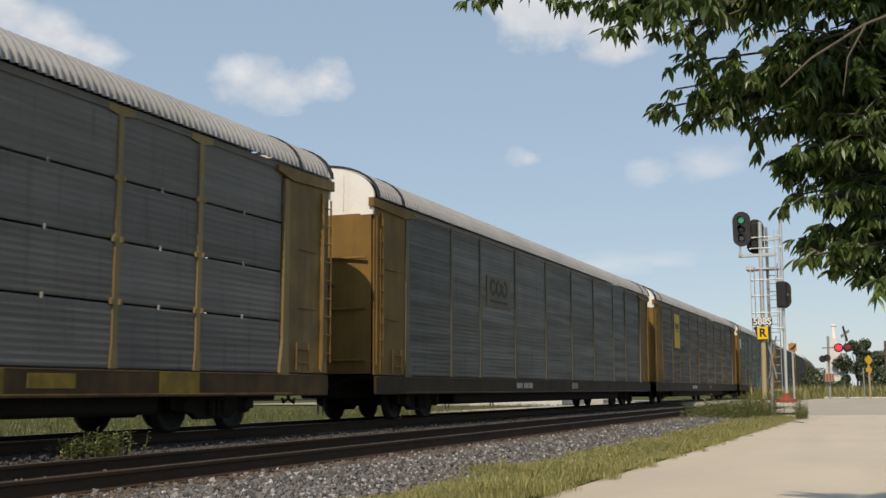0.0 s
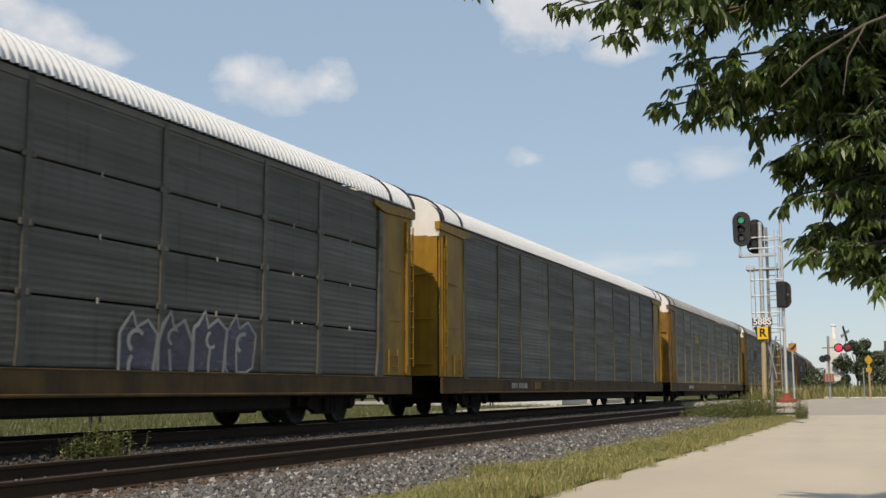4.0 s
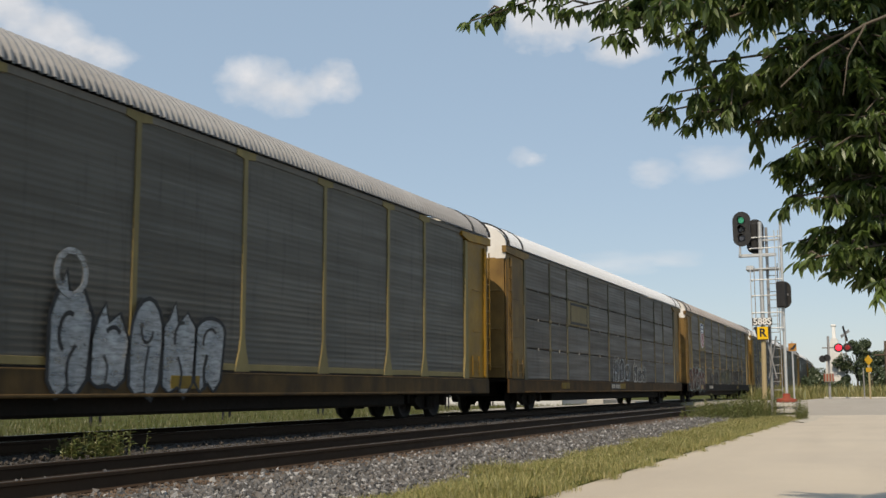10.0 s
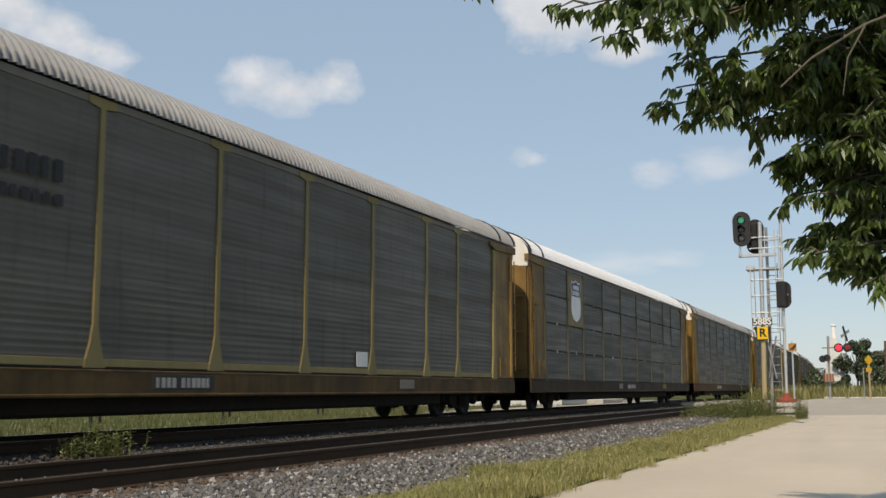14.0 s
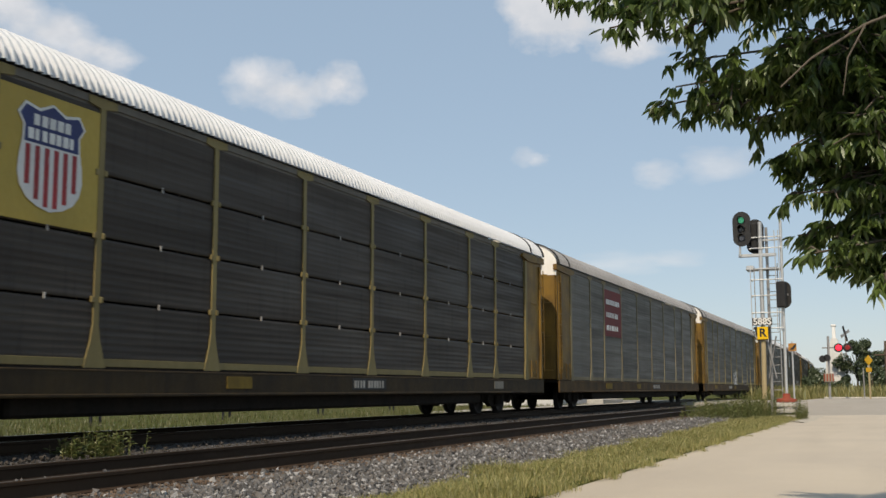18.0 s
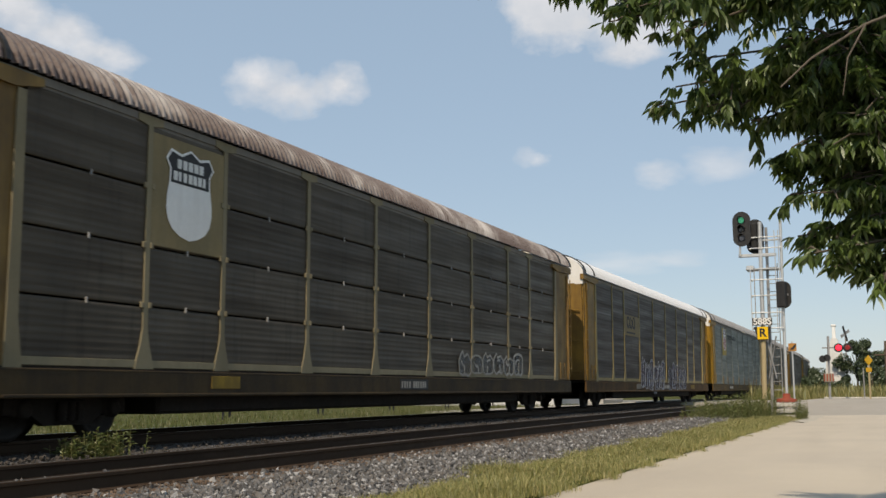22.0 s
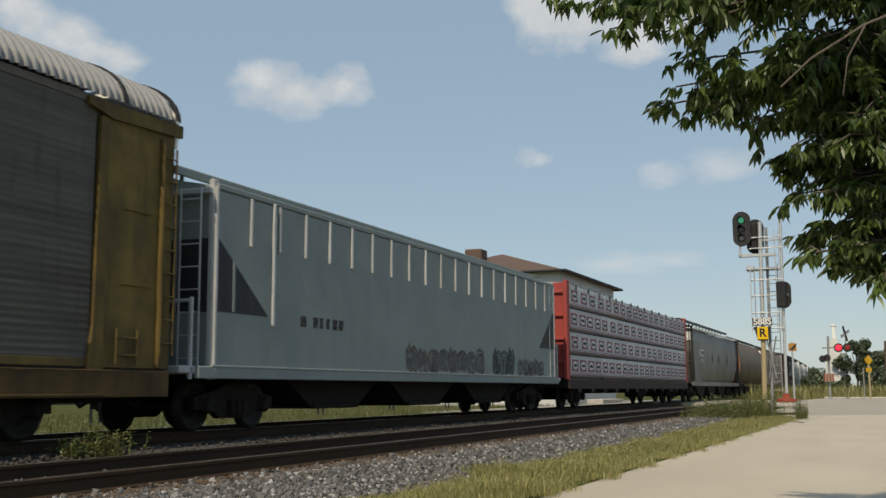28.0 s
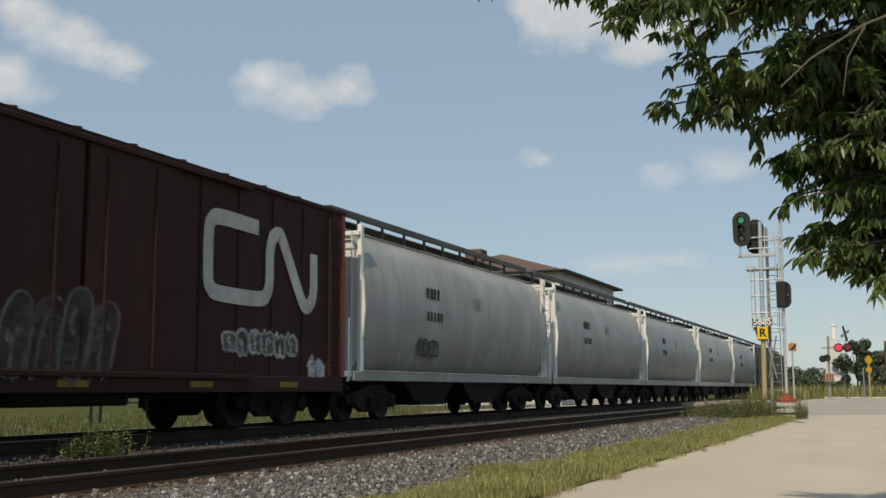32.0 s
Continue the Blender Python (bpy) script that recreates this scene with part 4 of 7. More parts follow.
c = enter(8, auto_rack("auto rack car dark above, washed pale below, with yellow ends", P_GREY, Y_FADED, Y_DIRTY, Y_DEEP, R_GREY, low=P_WHITE, bays_low=range(0, 8), seed=10))
tall_shield(c, False, m_worn, m_signpale, m_blue)
c = enter(9, auto_rack("dark auto rack car with maroon ends and white-striped emblems", P_DARK, BROWN, Y_CLEAN, BROWN, R_GREY, seams=True, seed=11, hood=m_patch_w))
m_maroon = paint("dark_maroon_sign", (0.06, 0.03, 0.027), (0.04, 0.028, 0.025), 0.6, 0.4)
s, a, b = sign(c, 3, 2.86, 3.72, m_maroon, "dark maroon emblem panel")
part("stripe", plate(a + 0.05, b - 0.75, 3.22, 3.31), m_white, s, at=(0.014, 0, 0))
part("stripe", plate(a + 0.05, b - 0.4, 3.06, 3.16), m_white, s, at=(0.014, 0, 0))
part("lettering", bars((7,), a + 0.2, 3.52, 0.17, 0.22, random.Random(4)), m_white, s, at=(0.014, 0, 0))
for r in (0.16, 0.33):
    arc = [(b - 0.45 + r * math.cos(0.2 * i - 0.15), 3.3 + r * math.sin(0.2 * i - 0.15)) for i in range(18)]
    part("emblem", ribbon(arc, 0.1), m_white, s, "white arc emblem", (0.014, 0, 0))
s, a, b = sign(c, 8, 2.86, 3.7, m_maroon, "dark maroon emblem panel")
part("stripe", plate(a + 0.4, b - 1.0, 3.15, 3.2), m_white, s, at=(0.014, 0, 0))
part("stripe", plate(a + 0.4, b - 1.0, 3.26, 3.31), m_white, s, at=(0.014, 0, 0))
part("emblem", Shape().add(ribbon([(b - 0.75 + 0.22 * math.cos(q), 3.3 + 0.22 * math.sin(q)) for q in [0.33 * i for i in range(20)]], 0.1).v, ribbon([(b - 0.75 + 0.22 * math.cos(q), 3.3 + 0.22 * math.sin(q)) for q in [0.33 * i for i in range(20)]], 0.1).f), m_white, s, "white ring emblem", (0.014, 0, 0))
part("repair_plate", plate(8.3, 11.6, 0.7, 1.75), m_patch_w, c, "bare pale repair plate", (1.53, 0, 0))
graffiti(c, 1.537, 8.5, 11.3, 0.8, 1.65, m_spray_w, m_line, 92, 4)
graffiti(c, 1.474, -3.6, -1.0, 1.0, 1.7, m_spray_b, m_spray_w, 91, 2)
c = enter(10, auto_rack("grey auto rack car with clean yellow posts and fat graffiti", P_BLUE, Y_CLEAN, Y_CLEAN, Y_DEEP, R_GREY, seed=12))
s, a, b = sign(c, 1, 2.9, 4.5, m_signpale, "pale yellow emblem panel")
part("emblem", Shape().prism([(a + 0.3, 3.4), (b - 0.3, 3.4), (b - 0.3, 4.1), (a + 0.3, 4.3)], "x", 0.0, 0.006), m_white, s, "white and green emblem", (0.012, 0, 0))
part("emblem", Shape().prism([(a + 0.3, 3.4), (a + 1.2, 3.4), (a + 0.3, 3.9)], "x", 0.0, 0.006), m_green, s, at=(0.019, 0, 0))
graffiti(c, 1.517, -3.2, 0.8, 0.76, 2.1, m_spray_w, m_line, 101, 5)
part("graffiti", ribbon([(-2.85 + 0.28 * math.cos(q), 2.25 + 0.3 * math.sin(q)) for q in [0.35 * i for i in range(19)]], 0.09), m_spray_w, c, "sprayed white ring", (1.535, 0, 0))
c = enter(11, auto_rack("seamed dark auto rack car with white roof and framed emblem", P_DARK, Y_DIM, Y_RUSTY, Y_FADED, R_WHITE, seams=True, flare=False, top=False, seed=13))
s, a, b = sign(c, 2, 2.86, 3.7, m_signpale, "faded yellow framed emblem panel")
part("frame", ribbon([(a + 0.3, 2.95), (b - 0.3, 2.95), (b - 0.3, 3.6), (a + 0.3, 3.6), (a + 0.3, 2.95)], 0.09), m_line, s, at=(0.014, 0, 0))
graffiti(c, 1.474, -1.0, 1.9, 1.0, 1.85, m_spray_d, m_spray_w, 111)
graffiti(c, 1.474, 2.5, 5.0, 1.0, 1.75, m_spray_d, m_stencil, 112)
c = enter(12, auto_rack("sooty seamed auto rack car with tan roof and pale shield", P_DARK, Y_FADED, m_frame, Y_FADED, R_TAN, seams=True, flare=False, low=P_SOOT, seed=14))
tall_shield(c, False, m_white, m_signpale)
graffiti(c, 1.517, -13.1, -8.1, 0.7, 1.9, m_spray_r, m_spray_q, 123, 5)
graffiti(c, 1.474, -5.6, -2.4, 1.0, 1.7, m_spray_b, m_spray_d, 121)
graffiti(c, 1.474, -1.8, 2.6, 1.05, 1.95, m_spray_o, m_spray_d, 124)
graffiti(c, 1.474, 3.6, 8.8, 1.15, 2.1, m_spray_b, m_spray_d, 122)
c = enter(13, auto_rack("sooty auto rack car with yellow emblem and coloured graffiti", P_BROWN, Y_CLEAN, Y_DIRTY, Y_CLEAN, R_WHITE, top=False, seed=15))
s, a, b = sign(c, 2, 2.9, 3.75, m_signyel, "yellow emblem panel")
block_mark(s, a + 0.35, 3.45, 0.5, m_line, 13)
graffiti(c, 1.517, -11.6, -7.8, 0.72, 2.0, m_spray_d, m_line, 136, 6)
graffiti(c, 1.517, -3.5, 1.1, 0.7, 1.95, m_spray_p, m_spray_g, 131, 7)
graffiti(c, 1.517, 1.6, 4.4, 0.75, 1.95, m_spray_g, m_spray_t, 132)
graffiti(c, 1.517, 4.7, 9.1, 0.78, 2.05, m_spray_r, m_spray_w, 133)
c = enter(14, auto_rack("dark blue-grey auto rack car with yellow posts and worn black emblem", P_BLUE, Y_CLEAN, Y_CLEAN, Y_FADED, R_GREY, seed=16))
part("emblem", bars((8,), EDGE[2] + 0.2, 3.6, 0.3, 0.24, random.Random(7)), m_line, c, "worn black emblem bars", (1.49, 0, 0))
part("emblem", bars((7,), EDGE[2] + 0.7, 3.2, 0.16, 0.2, random.Random(8)), m_line, c, "worn black emblem bars", (1.49, 0, 0))
part("notice", plate(3.5, 4.0, 1.15, 1.45), m_white, c, "small white notice", (1.49, 0, 0))
c = enter(15, auto_rack("seamed grey auto rack car with white roof and pale shield", P_GREY, Y_DIM, Y_DIRTY, Y_FADED, R_WHITE, seams=True, flare=False, top=False, seed=17))
tall_shield(c, True, m_white, m_signpale)
c = enter(16, auto_rack("dark grey auto rack car with rusty smears above its sill", P_GREY, Y_DIM, Y_RUSTY, Y_CLEAN, R_GREY, seed=18))
graffiti(c, 1.474, 5.2, 9.0, 0.95, 1.6, m_spray_d, m_patch_w, 161)
c = enter(17, auto_rack("blue-grey auto rack car with yellow emblem and teal graffiti", P_BLUE, Y_FADED, Y_DEEP, Y_CLEAN, R_WHITE, seams=True, flare=False, top=False, seed=19))
s, a, b = sign(c, 2, 2.86, 3.71, m_signtan, "tan yellow emblem panel")
part("emblem", ribbon_mark(a + 0.28, 3.27, 0.74, 0.58, 0.13), m_maroon, s, "dark brown ribbon emblem", (0.014, 0, 0))
graffiti(c, 1.53, 1.2, 5.7, 0.64, 1.9, m_spray_t, m_line, 171)
graffiti(c, 1.474, 5.6, 8.6, 1.02, 1.6, m_spray_b, m_spray_t, 172)
c = enter(18, auto_rack("seamed sooty auto rack car with yellow posts and bright shield", P_BROWN, Y_CLEAN, Y_DIRTY, Y_CLEAN, R_WHITE, seams=True, seed=20))
tall_shield(c)
c = enter(19, auto_rack("dark grey auto rack car with faded posts and red sign", P_BLUE, Y_TAN, Y_FADED, Y_CLEAN, R_GREY, seed=21))
s, a, b = sign(c, 2, 2.72, 4.52, m_redsign, "faded red sign panel")
for i, n in enumerate((8, 7, 7)):
    part("lettering", bars((n,), a + 0.25, 4.05 - 0.5 * i, 0.19, 0.27, random.Random(20 + i)), m_white, s, at=(0.014, 0, 0))
c = enter(20, auto_rack("dark blue-grey auto rack car with yellow posts and small white graffiti", P_BLUE, Y_CLEAN, Y_FADED, Y_CLEAN, R_GREY, seed=22))
graffiti(c, 1.474, -0.6, 1.1, 1.0, 1.85, m_spray_b, m_white, 201, 3)
graffiti(c, 1.474, 4.4, 6.3, 0.95, 1.3, m_spray_d, m_stencil, 202)
c = enter(21, auto_rack("seamed slate-grey auto rack car with white roof and faint posts", P_BLUE, Y_DIM, Y_CLEAN, Y_FADED, R_WHITE, seams=True, flare=False, top=False, seed=23))
part("emblem", plate(-6.8, -4.7, 2.88, 3.65), P_BROWN, c, "painted-out dark emblem", (X_SIGN, 0, 0))
c = enter(22, auto_rack("sooty seamed auto rack car with rust-streaked roof and white shield", P_SOOT, Y_TAN, Y_DIRTY, Y_FADED, R_RUST, seams=True, flare=True, seed=24))
tall_shield(c, True, m_white, m_signpale, m_dark)
graffiti(c, 1.474, 3.3, 8.4, 1.1, 1.7, m_spray_d, m_stencil, 221)
c = enter(23, auto_rack("sooty auto rack car with white roof and white graffiti", P_BROWN, Y_CLEAN, Y_RUSTY, Y_CLEAN, R_WHITE, top=False, seed=25))
s, a, b = sign(c, 2, 2.9, 3.75, m_signpale, "faded yellow emblem panel")
block_mark(s, a + 0.35, 3.45, 0.5, m_line, 23)
graffiti(c, 1.517, -4.5, 0.6, 0.68, 2.0, m_spray_p, m_spray_w, 231)
graffiti(c, 1.517, 1.5, 6.3, 0.72, 1.95, m_spray_p, m_spray_w, 232)
c = enter(24, auto_rack("pale blue-grey auto rack car with deep yellow ends and shield", P_PALE, P_PALE, Y_DEEP, Y_DEEP, R_GREY, top=False, seed=26))
tall_shield(c, lift=0.12)
for y in RIBS:
    part("post_foot", kept("post_foot", lambda: Shape().prism([(-0.23, 0.965), (0.23, 0.965), (0.09, 1.5), (-0.09, 1.5)], "x", 0.0, 0.012), Y_RUSTY), None, c, "rusty yellow post foot", at=(1.468, y, 0))
txt = bpy.data.curves.new("slogan", "FONT")
txt.body, txt.size, txt.extrude = "BUILDING   AMERICA", 0.42, 0.003
slogan_tmp = new("slogan_source", txt)
dg = bpy.context.evaluated_depsgraph_get()
slogan_mesh = bpy.data.meshes.new_from_object(slogan_tmp.evaluated_get(dg))
bpy.data.objects.remove(slogan_tmp)
slogan_mesh.materials.clear()
slogan_mesh.materials.append(m_dark)
part("lettering", slogan_mesh, None, c, "black lettered slogan", Matrix.Translation((1.496, EDGE[2] + 0.3, 3.95)) @ Matrix(((0, 0, 1, 0), (1, 0, 0, 0), (0, 1, 0, 0), (0, 0, 0, 1))))
c = enter(25, auto_rack("dark grey auto rack car with tan posts and faded shield", P_GREY, Y_FADED, Y_FADED, Y_CLEAN, R_GREY, seed=27))
tall_shield(c, False, m_white, m_signpale)
graffiti(c, 1.474, -3.4, -1.6, 1.0, 1.9, m_spray_b, m_spray_d, 251, 2)
graffiti(c, 1.474, -0.9, 0.7, 1.05, 1.8, m_spray_b, m_spray_d, 253, 2)
graffiti(c, 1.474, 1.8, 5.6, 1.02, 1.6, m_spray_b, m_stencil, 252, 7)
graffiti(c, 1.474, 7.3, 9.1, 1.02, 1.75, m_spray_b, m_spray_d, 254, 2)
c = enter(26, auto_rack("seamed dark grey auto rack car with yellow ends", P_DARK, Y_DIM, Y_DIRTY, Y_CLEAN, R_GREY, seams=True, flare=False, seed=28))
c = enter(27, auto_rack("dark auto rack car with yellow posts and small white box", P_GREY, Y_STAINED, Y_CLEAN, Y_STAINED, R_GREY, seed=29))
graffiti(c, 1.474, 1.2, 4.6, 0.9, 1.75, m_spray_b, m_line, 271, 4)
part("equipment_box", Shape().box((1.56, 8.75, 4.42), (0.16, 0.22, 0.3), 0.02), m_white, c, "small white equipment box")
# ---- other freight cars ----
C_PALE = paint("pale_green_grey", (0.25, 0.285, 0.275), (0.17, 0.19, 0.18), 0.6, 0.4)
C_GREY = paint("chalky_grey", (0.21, 0.205, 0.188), (0.10, 0.08, 0.058), 0.5, 0.85, 0.5)
C_BROWN = paint("dull_bronze_brown", (0.17, 0.1, 0.04), (0.075, 0.047, 0.024), 0.5, 0.8, 0.6)
C_ORANGE = paint("faded_orange", (0.42, 0.17, 0.08), (0.2, 0.09, 0.05), 0.6, 0.5)
C_STEEL = paint("streaked_steel_grey", (0.095, 0.092, 0.085), (0.024, 0.021, 0.018), 0.5, 0.95, 0.8, (3.5, 3.5, 0.22))
C_DARKFRAME = paint("rusty_dark_frame", (0.07, 0.052, 0.042), (0.03, 0.024, 0.02), 0.7, 0.7)
# rib paints made paler than the bodies: sunlight on ribs and posts, painted in
C_SUNRIB = paint("sunlit_pale_rib", (0.5, 0.51, 0.51), (0.26, 0.26, 0.255), 0.5, 0.6, 1.6)
C_SUNSTEELRIB = paint("sunlit_worn_steel_rib", (0.32, 0.32, 0.315), (0.07, 0.065, 0.06), 0.5, 1.0, 1.6)
C_WHITE = paint("off_white_hopper", (0.36, 0.362, 0.35), (0.18, 0.17, 0.15), 0.4, 0.7, 0.7)
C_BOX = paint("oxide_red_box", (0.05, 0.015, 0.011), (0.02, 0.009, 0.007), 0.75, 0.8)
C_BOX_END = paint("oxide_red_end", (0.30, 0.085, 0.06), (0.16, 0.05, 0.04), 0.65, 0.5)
m_worn_white = paint("worn_white_emblem", (0.62, 0.6, 0.56), (0.3, 0.24, 0.2), 0.65, 0.7, 2)
m_grate = paint("running_board", (0.16, 0.155, 0.15), (0.08, 0.075, 0.07), 0.7, 0.6, metal=0.4)
m_wrap = paint("white_lumber_wrap", (0.53, 0.545, 0.55), (0.36, 0.36, 0.36), 0.5, 0.6, 2.5, (1.2, 5.0, 0.6), grain=5.0, relief=0.9)
m_wrap.node_tree.nodes["Bump"].inputs["Distance"].default_value = 0.03
m_wrapred = paint("wrap_red", (0.21, 0.035, 0.055), (0.15, 0.04, 0.055), 0.55, 0.4)
m_timber = paint("sawn_timber", (0.16, 0.12, 0.095), (0.1, 0.08, 0.065), 0.8, 0.4)
m_flatred = paint("bulkhead_red", (0.42, 0.07, 0.06), (0.24, 0.06, 0.05), 0.6, 0.5)

SLAB = [(1.35, 0.98), (1.5, 1.02), (1.5, 2.2), (1.5, 3.95), (1.42, 4.05), (0.75, 4.18), (0, 4.22)]
ROUND = [(1.05, 0.98), (1.32, 1.25), (1.5, 1.8), (1.56, 2.4), (1.52, 3.0), (1.38, 3.55), (1.1, 3.95), (0.7, 4.14), (0, 4.2)]


def shell_shape(prof, half, slope, full=False, corner=3.25, reach=9.0):
    """A hopper body: a cross-section carried along y, with ends that slope in towards the floor."""
    ring = prof + [(-x, z) for x, z in reversed(prof[:-1])]
    def end(z):
        return half if full else half - min(reach, max(0.0, corner - z) * slope)
    sh, rows = Shape(), []
    for k in range(13):
        f = -1 + 2 * k / 12
        rows.append([(x, f * end(z), z) for x, z in ring])
    sh.sheet(rows, len(prof) > 7)
    for s in (-1, 1):
        pts = [(x, s * end(z), z) for x, z in ring]
        n = len(pts)
        m = n // 2
        sh.add(pts, [(i, i + 1, n - 2 - i, n - 1 - i) for i in range(m - 1)] + [(m - 1, m, m + 1)])
    return sh


def chute_shape(w):
    return Shape().prism([(-w, 1.0), (w, 1.0), (w * 0.98, 0.86), (w * 0.5, 0.34), (-w * 0.5, 0.34), (-w * 0.98, 0.86)], "x", -1.05, 1.05).box((0, 0, 0.36), (2.2, w * 1.0, 0.1), 0.02)


def end_frame_shape(round_end):
    """Posts, sill and ladder at a hopper's end; y = 0 is the body's end and +y points outwards."""
    sh = Shape()
    for x in (-1.42, 1.42):
        sh.box((x, 0.0, 2.5), (0.1, 0.14, 3.3), 0.015)
        sh.box((x, 0.55, 1.5), (0.06, 0.06, 1.3), 0.01)
    for x in (-0.5, 0.5):
        sh.box((x, 0.12, 2.3), (0.09, 0.1, 2.9), 0.015)
    sh.box((0, 0.1, 3.95), (2.9, 0.1, 0.1), 0.015).box((0, 0.55, 2.1), (2.85, 0.05, 0.05), 0.01)
    sh.box((0, 0.35, 1.0), (2.9, 1.0, 0.12), 0.02)
    return sh


def board_shape(half, w=0.62):
    """The running board on the roof, of slats on legs."""
    sh = Shape()
    for x in (-0.62, 0.62):
        sh.box((x, 0, 4.56), (w * 0.6, 2 * half, 0.05), 0.01)
        for k in range(int(half / 0.62)):
            y = -half + 0.4 + k * 1.24
            sh.box((x, y, 4.36), (0.06, 0.06, 0.4), 0.01)
        sh.box((x * 1.28, 0, 4.5), (0.05, 2 * half, 0.14), 0.01)
    sh.box((0, 0, 4.5), (0.5, 2 * half - 0.6, 0.04), 0.01)
    return sh


def hopper(label, front, rear, body, prof, end_mat, slope=0.62, ribs=0, stub=False, chutes=3, board=m_grate, trucks=None, lip=None, full=False, frames=None, sill=None, rib_mat=None, drop=0.0, corner=3.25, reach=9.0, wall=None):
    """front, rear: the ends of the body along the train."""
    half = (rear - front) / 2
    car = thing("covered_hopper_car", label, "railway car", group="cars of the freight train")
    part("body", shell_shape(prof, half, slope, full, corner, reach), body, car)
    for s in (1, -1):
        if wall:
            part("end_wall", Shape().prism([(x * 0.985, z - 0.02) for x, z in prof + [(-x, z) for x, z in reversed(prof[:-1])]], "y", s * half - 0.012, s * half + 0.012), wall, car, "flat painted end wall")
    for s in (1, -1):
        m = Matrix.Translation((0, s * half, 0)) @ (Matrix.Identity(4) if s > 0 else Matrix.Rotation(math.pi, 4, "Z"))
        ef = part("end_frame", kept("end_frame", lambda: end_frame_shape(False), frames or end_mat), None, car, "end posts and platform", m)
        part("ladder", kept("ladder_tall", lambda: ladder_shape(3.2, 0.4, 9), frames or m_chrome), None, ef, at=(1.5, -0.25, 0.95))
        part("ladder", kept("ladder_end", lambda: ladder_shape(3.0, 0.4, 8), frames or m_chrome), None, ef, at=Matrix.Translation((-1.1, 0.18, 1.0)) @ Matrix.Rotation(math.pi / 2, 4, "Z"))
        part("brake_wheel", kept("brake_wheel", lambda: Shape().lathe((0, 0.32, 2.6), "y", [(0, 0.28), (0.04, 0.28)], 16), m_dark), None, ef)
        part("air_tank", kept("air_tank", lambda: Shape().tube([(0.5, 0.3, 1.05), (0.5, 0.3, 1.6)], 0.16, 12), m_dark), None, ef)
        part("brake_box", kept("brake_box", lambda: Shape().box((-0.4, 0.35, 1.25), (0.7, 0.4, 0.4), 0.05), m_dark), None, ef)
        sd = Shape().box((s * 1.47, 0, 0.96), (0.09, 2 * half + 0.9, 0.2), 0.015).box((s * 1.5, 0, 1.06), (0.06, 2 * half + 0.2, 0.04), 0.008)
        part("side_sill", sd, sill or m_frame, car)
        if stub or ribs:
            n = ribs
            for i in range(n):
                y = -half + 1.0 + (2 * half - 2.0) * i / (n - 1)
                if stub:
                    part("rib", kept("rib_stub", lambda: Shape().box((0, 0, 3.55), (0.05, 0.07, 0.85), 0.015), rib_mat or body), None, car, at=(s * 1.52, y, 0))
                else:
                    part("rib", kept("rib_long", lambda: Shape().prism([(-0.025, 1.07), (0.025, 1.07), (0.03, 2.9), (0.06, 3.2), (0.06, 3.97), (-0.06, 3.97), (-0.06, 3.2), (-0.03, 2.9)], "x", -0.045, 0.02), rib_mat or body), None, car, at=(s * 1.53, y, 0))
    n = chutes
    span = 2 * half - 5.4
    for i in range(n):
        y = -span / 2 + span * (i + 0.5) / n
        part("hopper_chute", kept(("hopper_chute", n, round(span)), lambda: chute_shape(span / n * 0.43), m_frame), None, car, at=(0, y, 0))
    part("underframe", Shape().box((0, 0, 0.85), (0.6, 2 * half + 0.8, 0.3), 0.03), m_frame, car, "black centre sill")
    part("running_board", board_shape(half + 0.2), board, car, "grey roof running board", at=(0, 0, -drop))
    for i in range(max(3, int(half / 1.6))):
        k = max(3, int(half / 1.6))
        y = -half + 2 * half * (i + 0.5) / k
        part("hatch", kept("hatch", lambda: Shape().box((0, 0, 4.27), (0.62, 1.3, 0.12), 0.04), body), None, car, at=(0, y, 0))
    part("rim", Shape().box((1.46, 0, 4.03) if prof is not ROUND else (1.0, 0, 4.06), (0.12, 2 * half, 0.1) if prof is not ROUND else (0.05, 2 * half, 0.05), 0.015), lip or body, car, "roof edge angle")
    add_trucks(car, (-half + 1.3, half - 1.3) if trucks is None else trucks)
    add_couplers(car, half + 0.25)
    TRAIN.append((car, (front + rear) / 2))
    return car, half


# pale slab-sided hopper with short ribs
c, h = hopper("long pale green-grey covered hopper car with short ribs and dark graffiti", 794.95, 813.95, C_PALE, SLAB, C_PALE, ribs=19, stub=True, chutes=3, board=C_PALE, full=True, rib_mat=C_SUNRIB, frames=C_SUNRIB, sill=C_PALE, drop=0.17)
for s in (1, -1):
    # flat black sheets on the closed body stand in for shade in open ends
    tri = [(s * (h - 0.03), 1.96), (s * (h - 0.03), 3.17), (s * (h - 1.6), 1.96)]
    op = part("end_opening", Shape().prism(tri if s > 0 else [tri[0], tri[2], tri[1]], "x", 1.498, 1.512), m_dark, c, "flat black triangle painted in for a shaded end opening")
    part("web_post", Shape().box((1.516, s * (h - 0.5), 2.4), (0.012, 0.07, 0.86), 0.003), C_PALE, op)
    eo = part("end_opening", Shape().box((0, s * (h + 0.012), 2.56), (2.74, 0.014, 1.22), 0.003), m_dark, c, "flat black sheet painted in for the shade across the end")
    for x in (-0.7, 0.0, 0.7):
        part("web_post", Shape().box((x, s * (h + 0.03), 2.56), (0.08, 0.02, 1.22), 0.004), C_PALE, eo)
    part("corner_post", Shape().box((1.46, s * (h + 0.01), 2.5), (0.13, 0.07, 3.05), 0.012), C_SUNRIB, c, "corner post, paled as if sunlit")
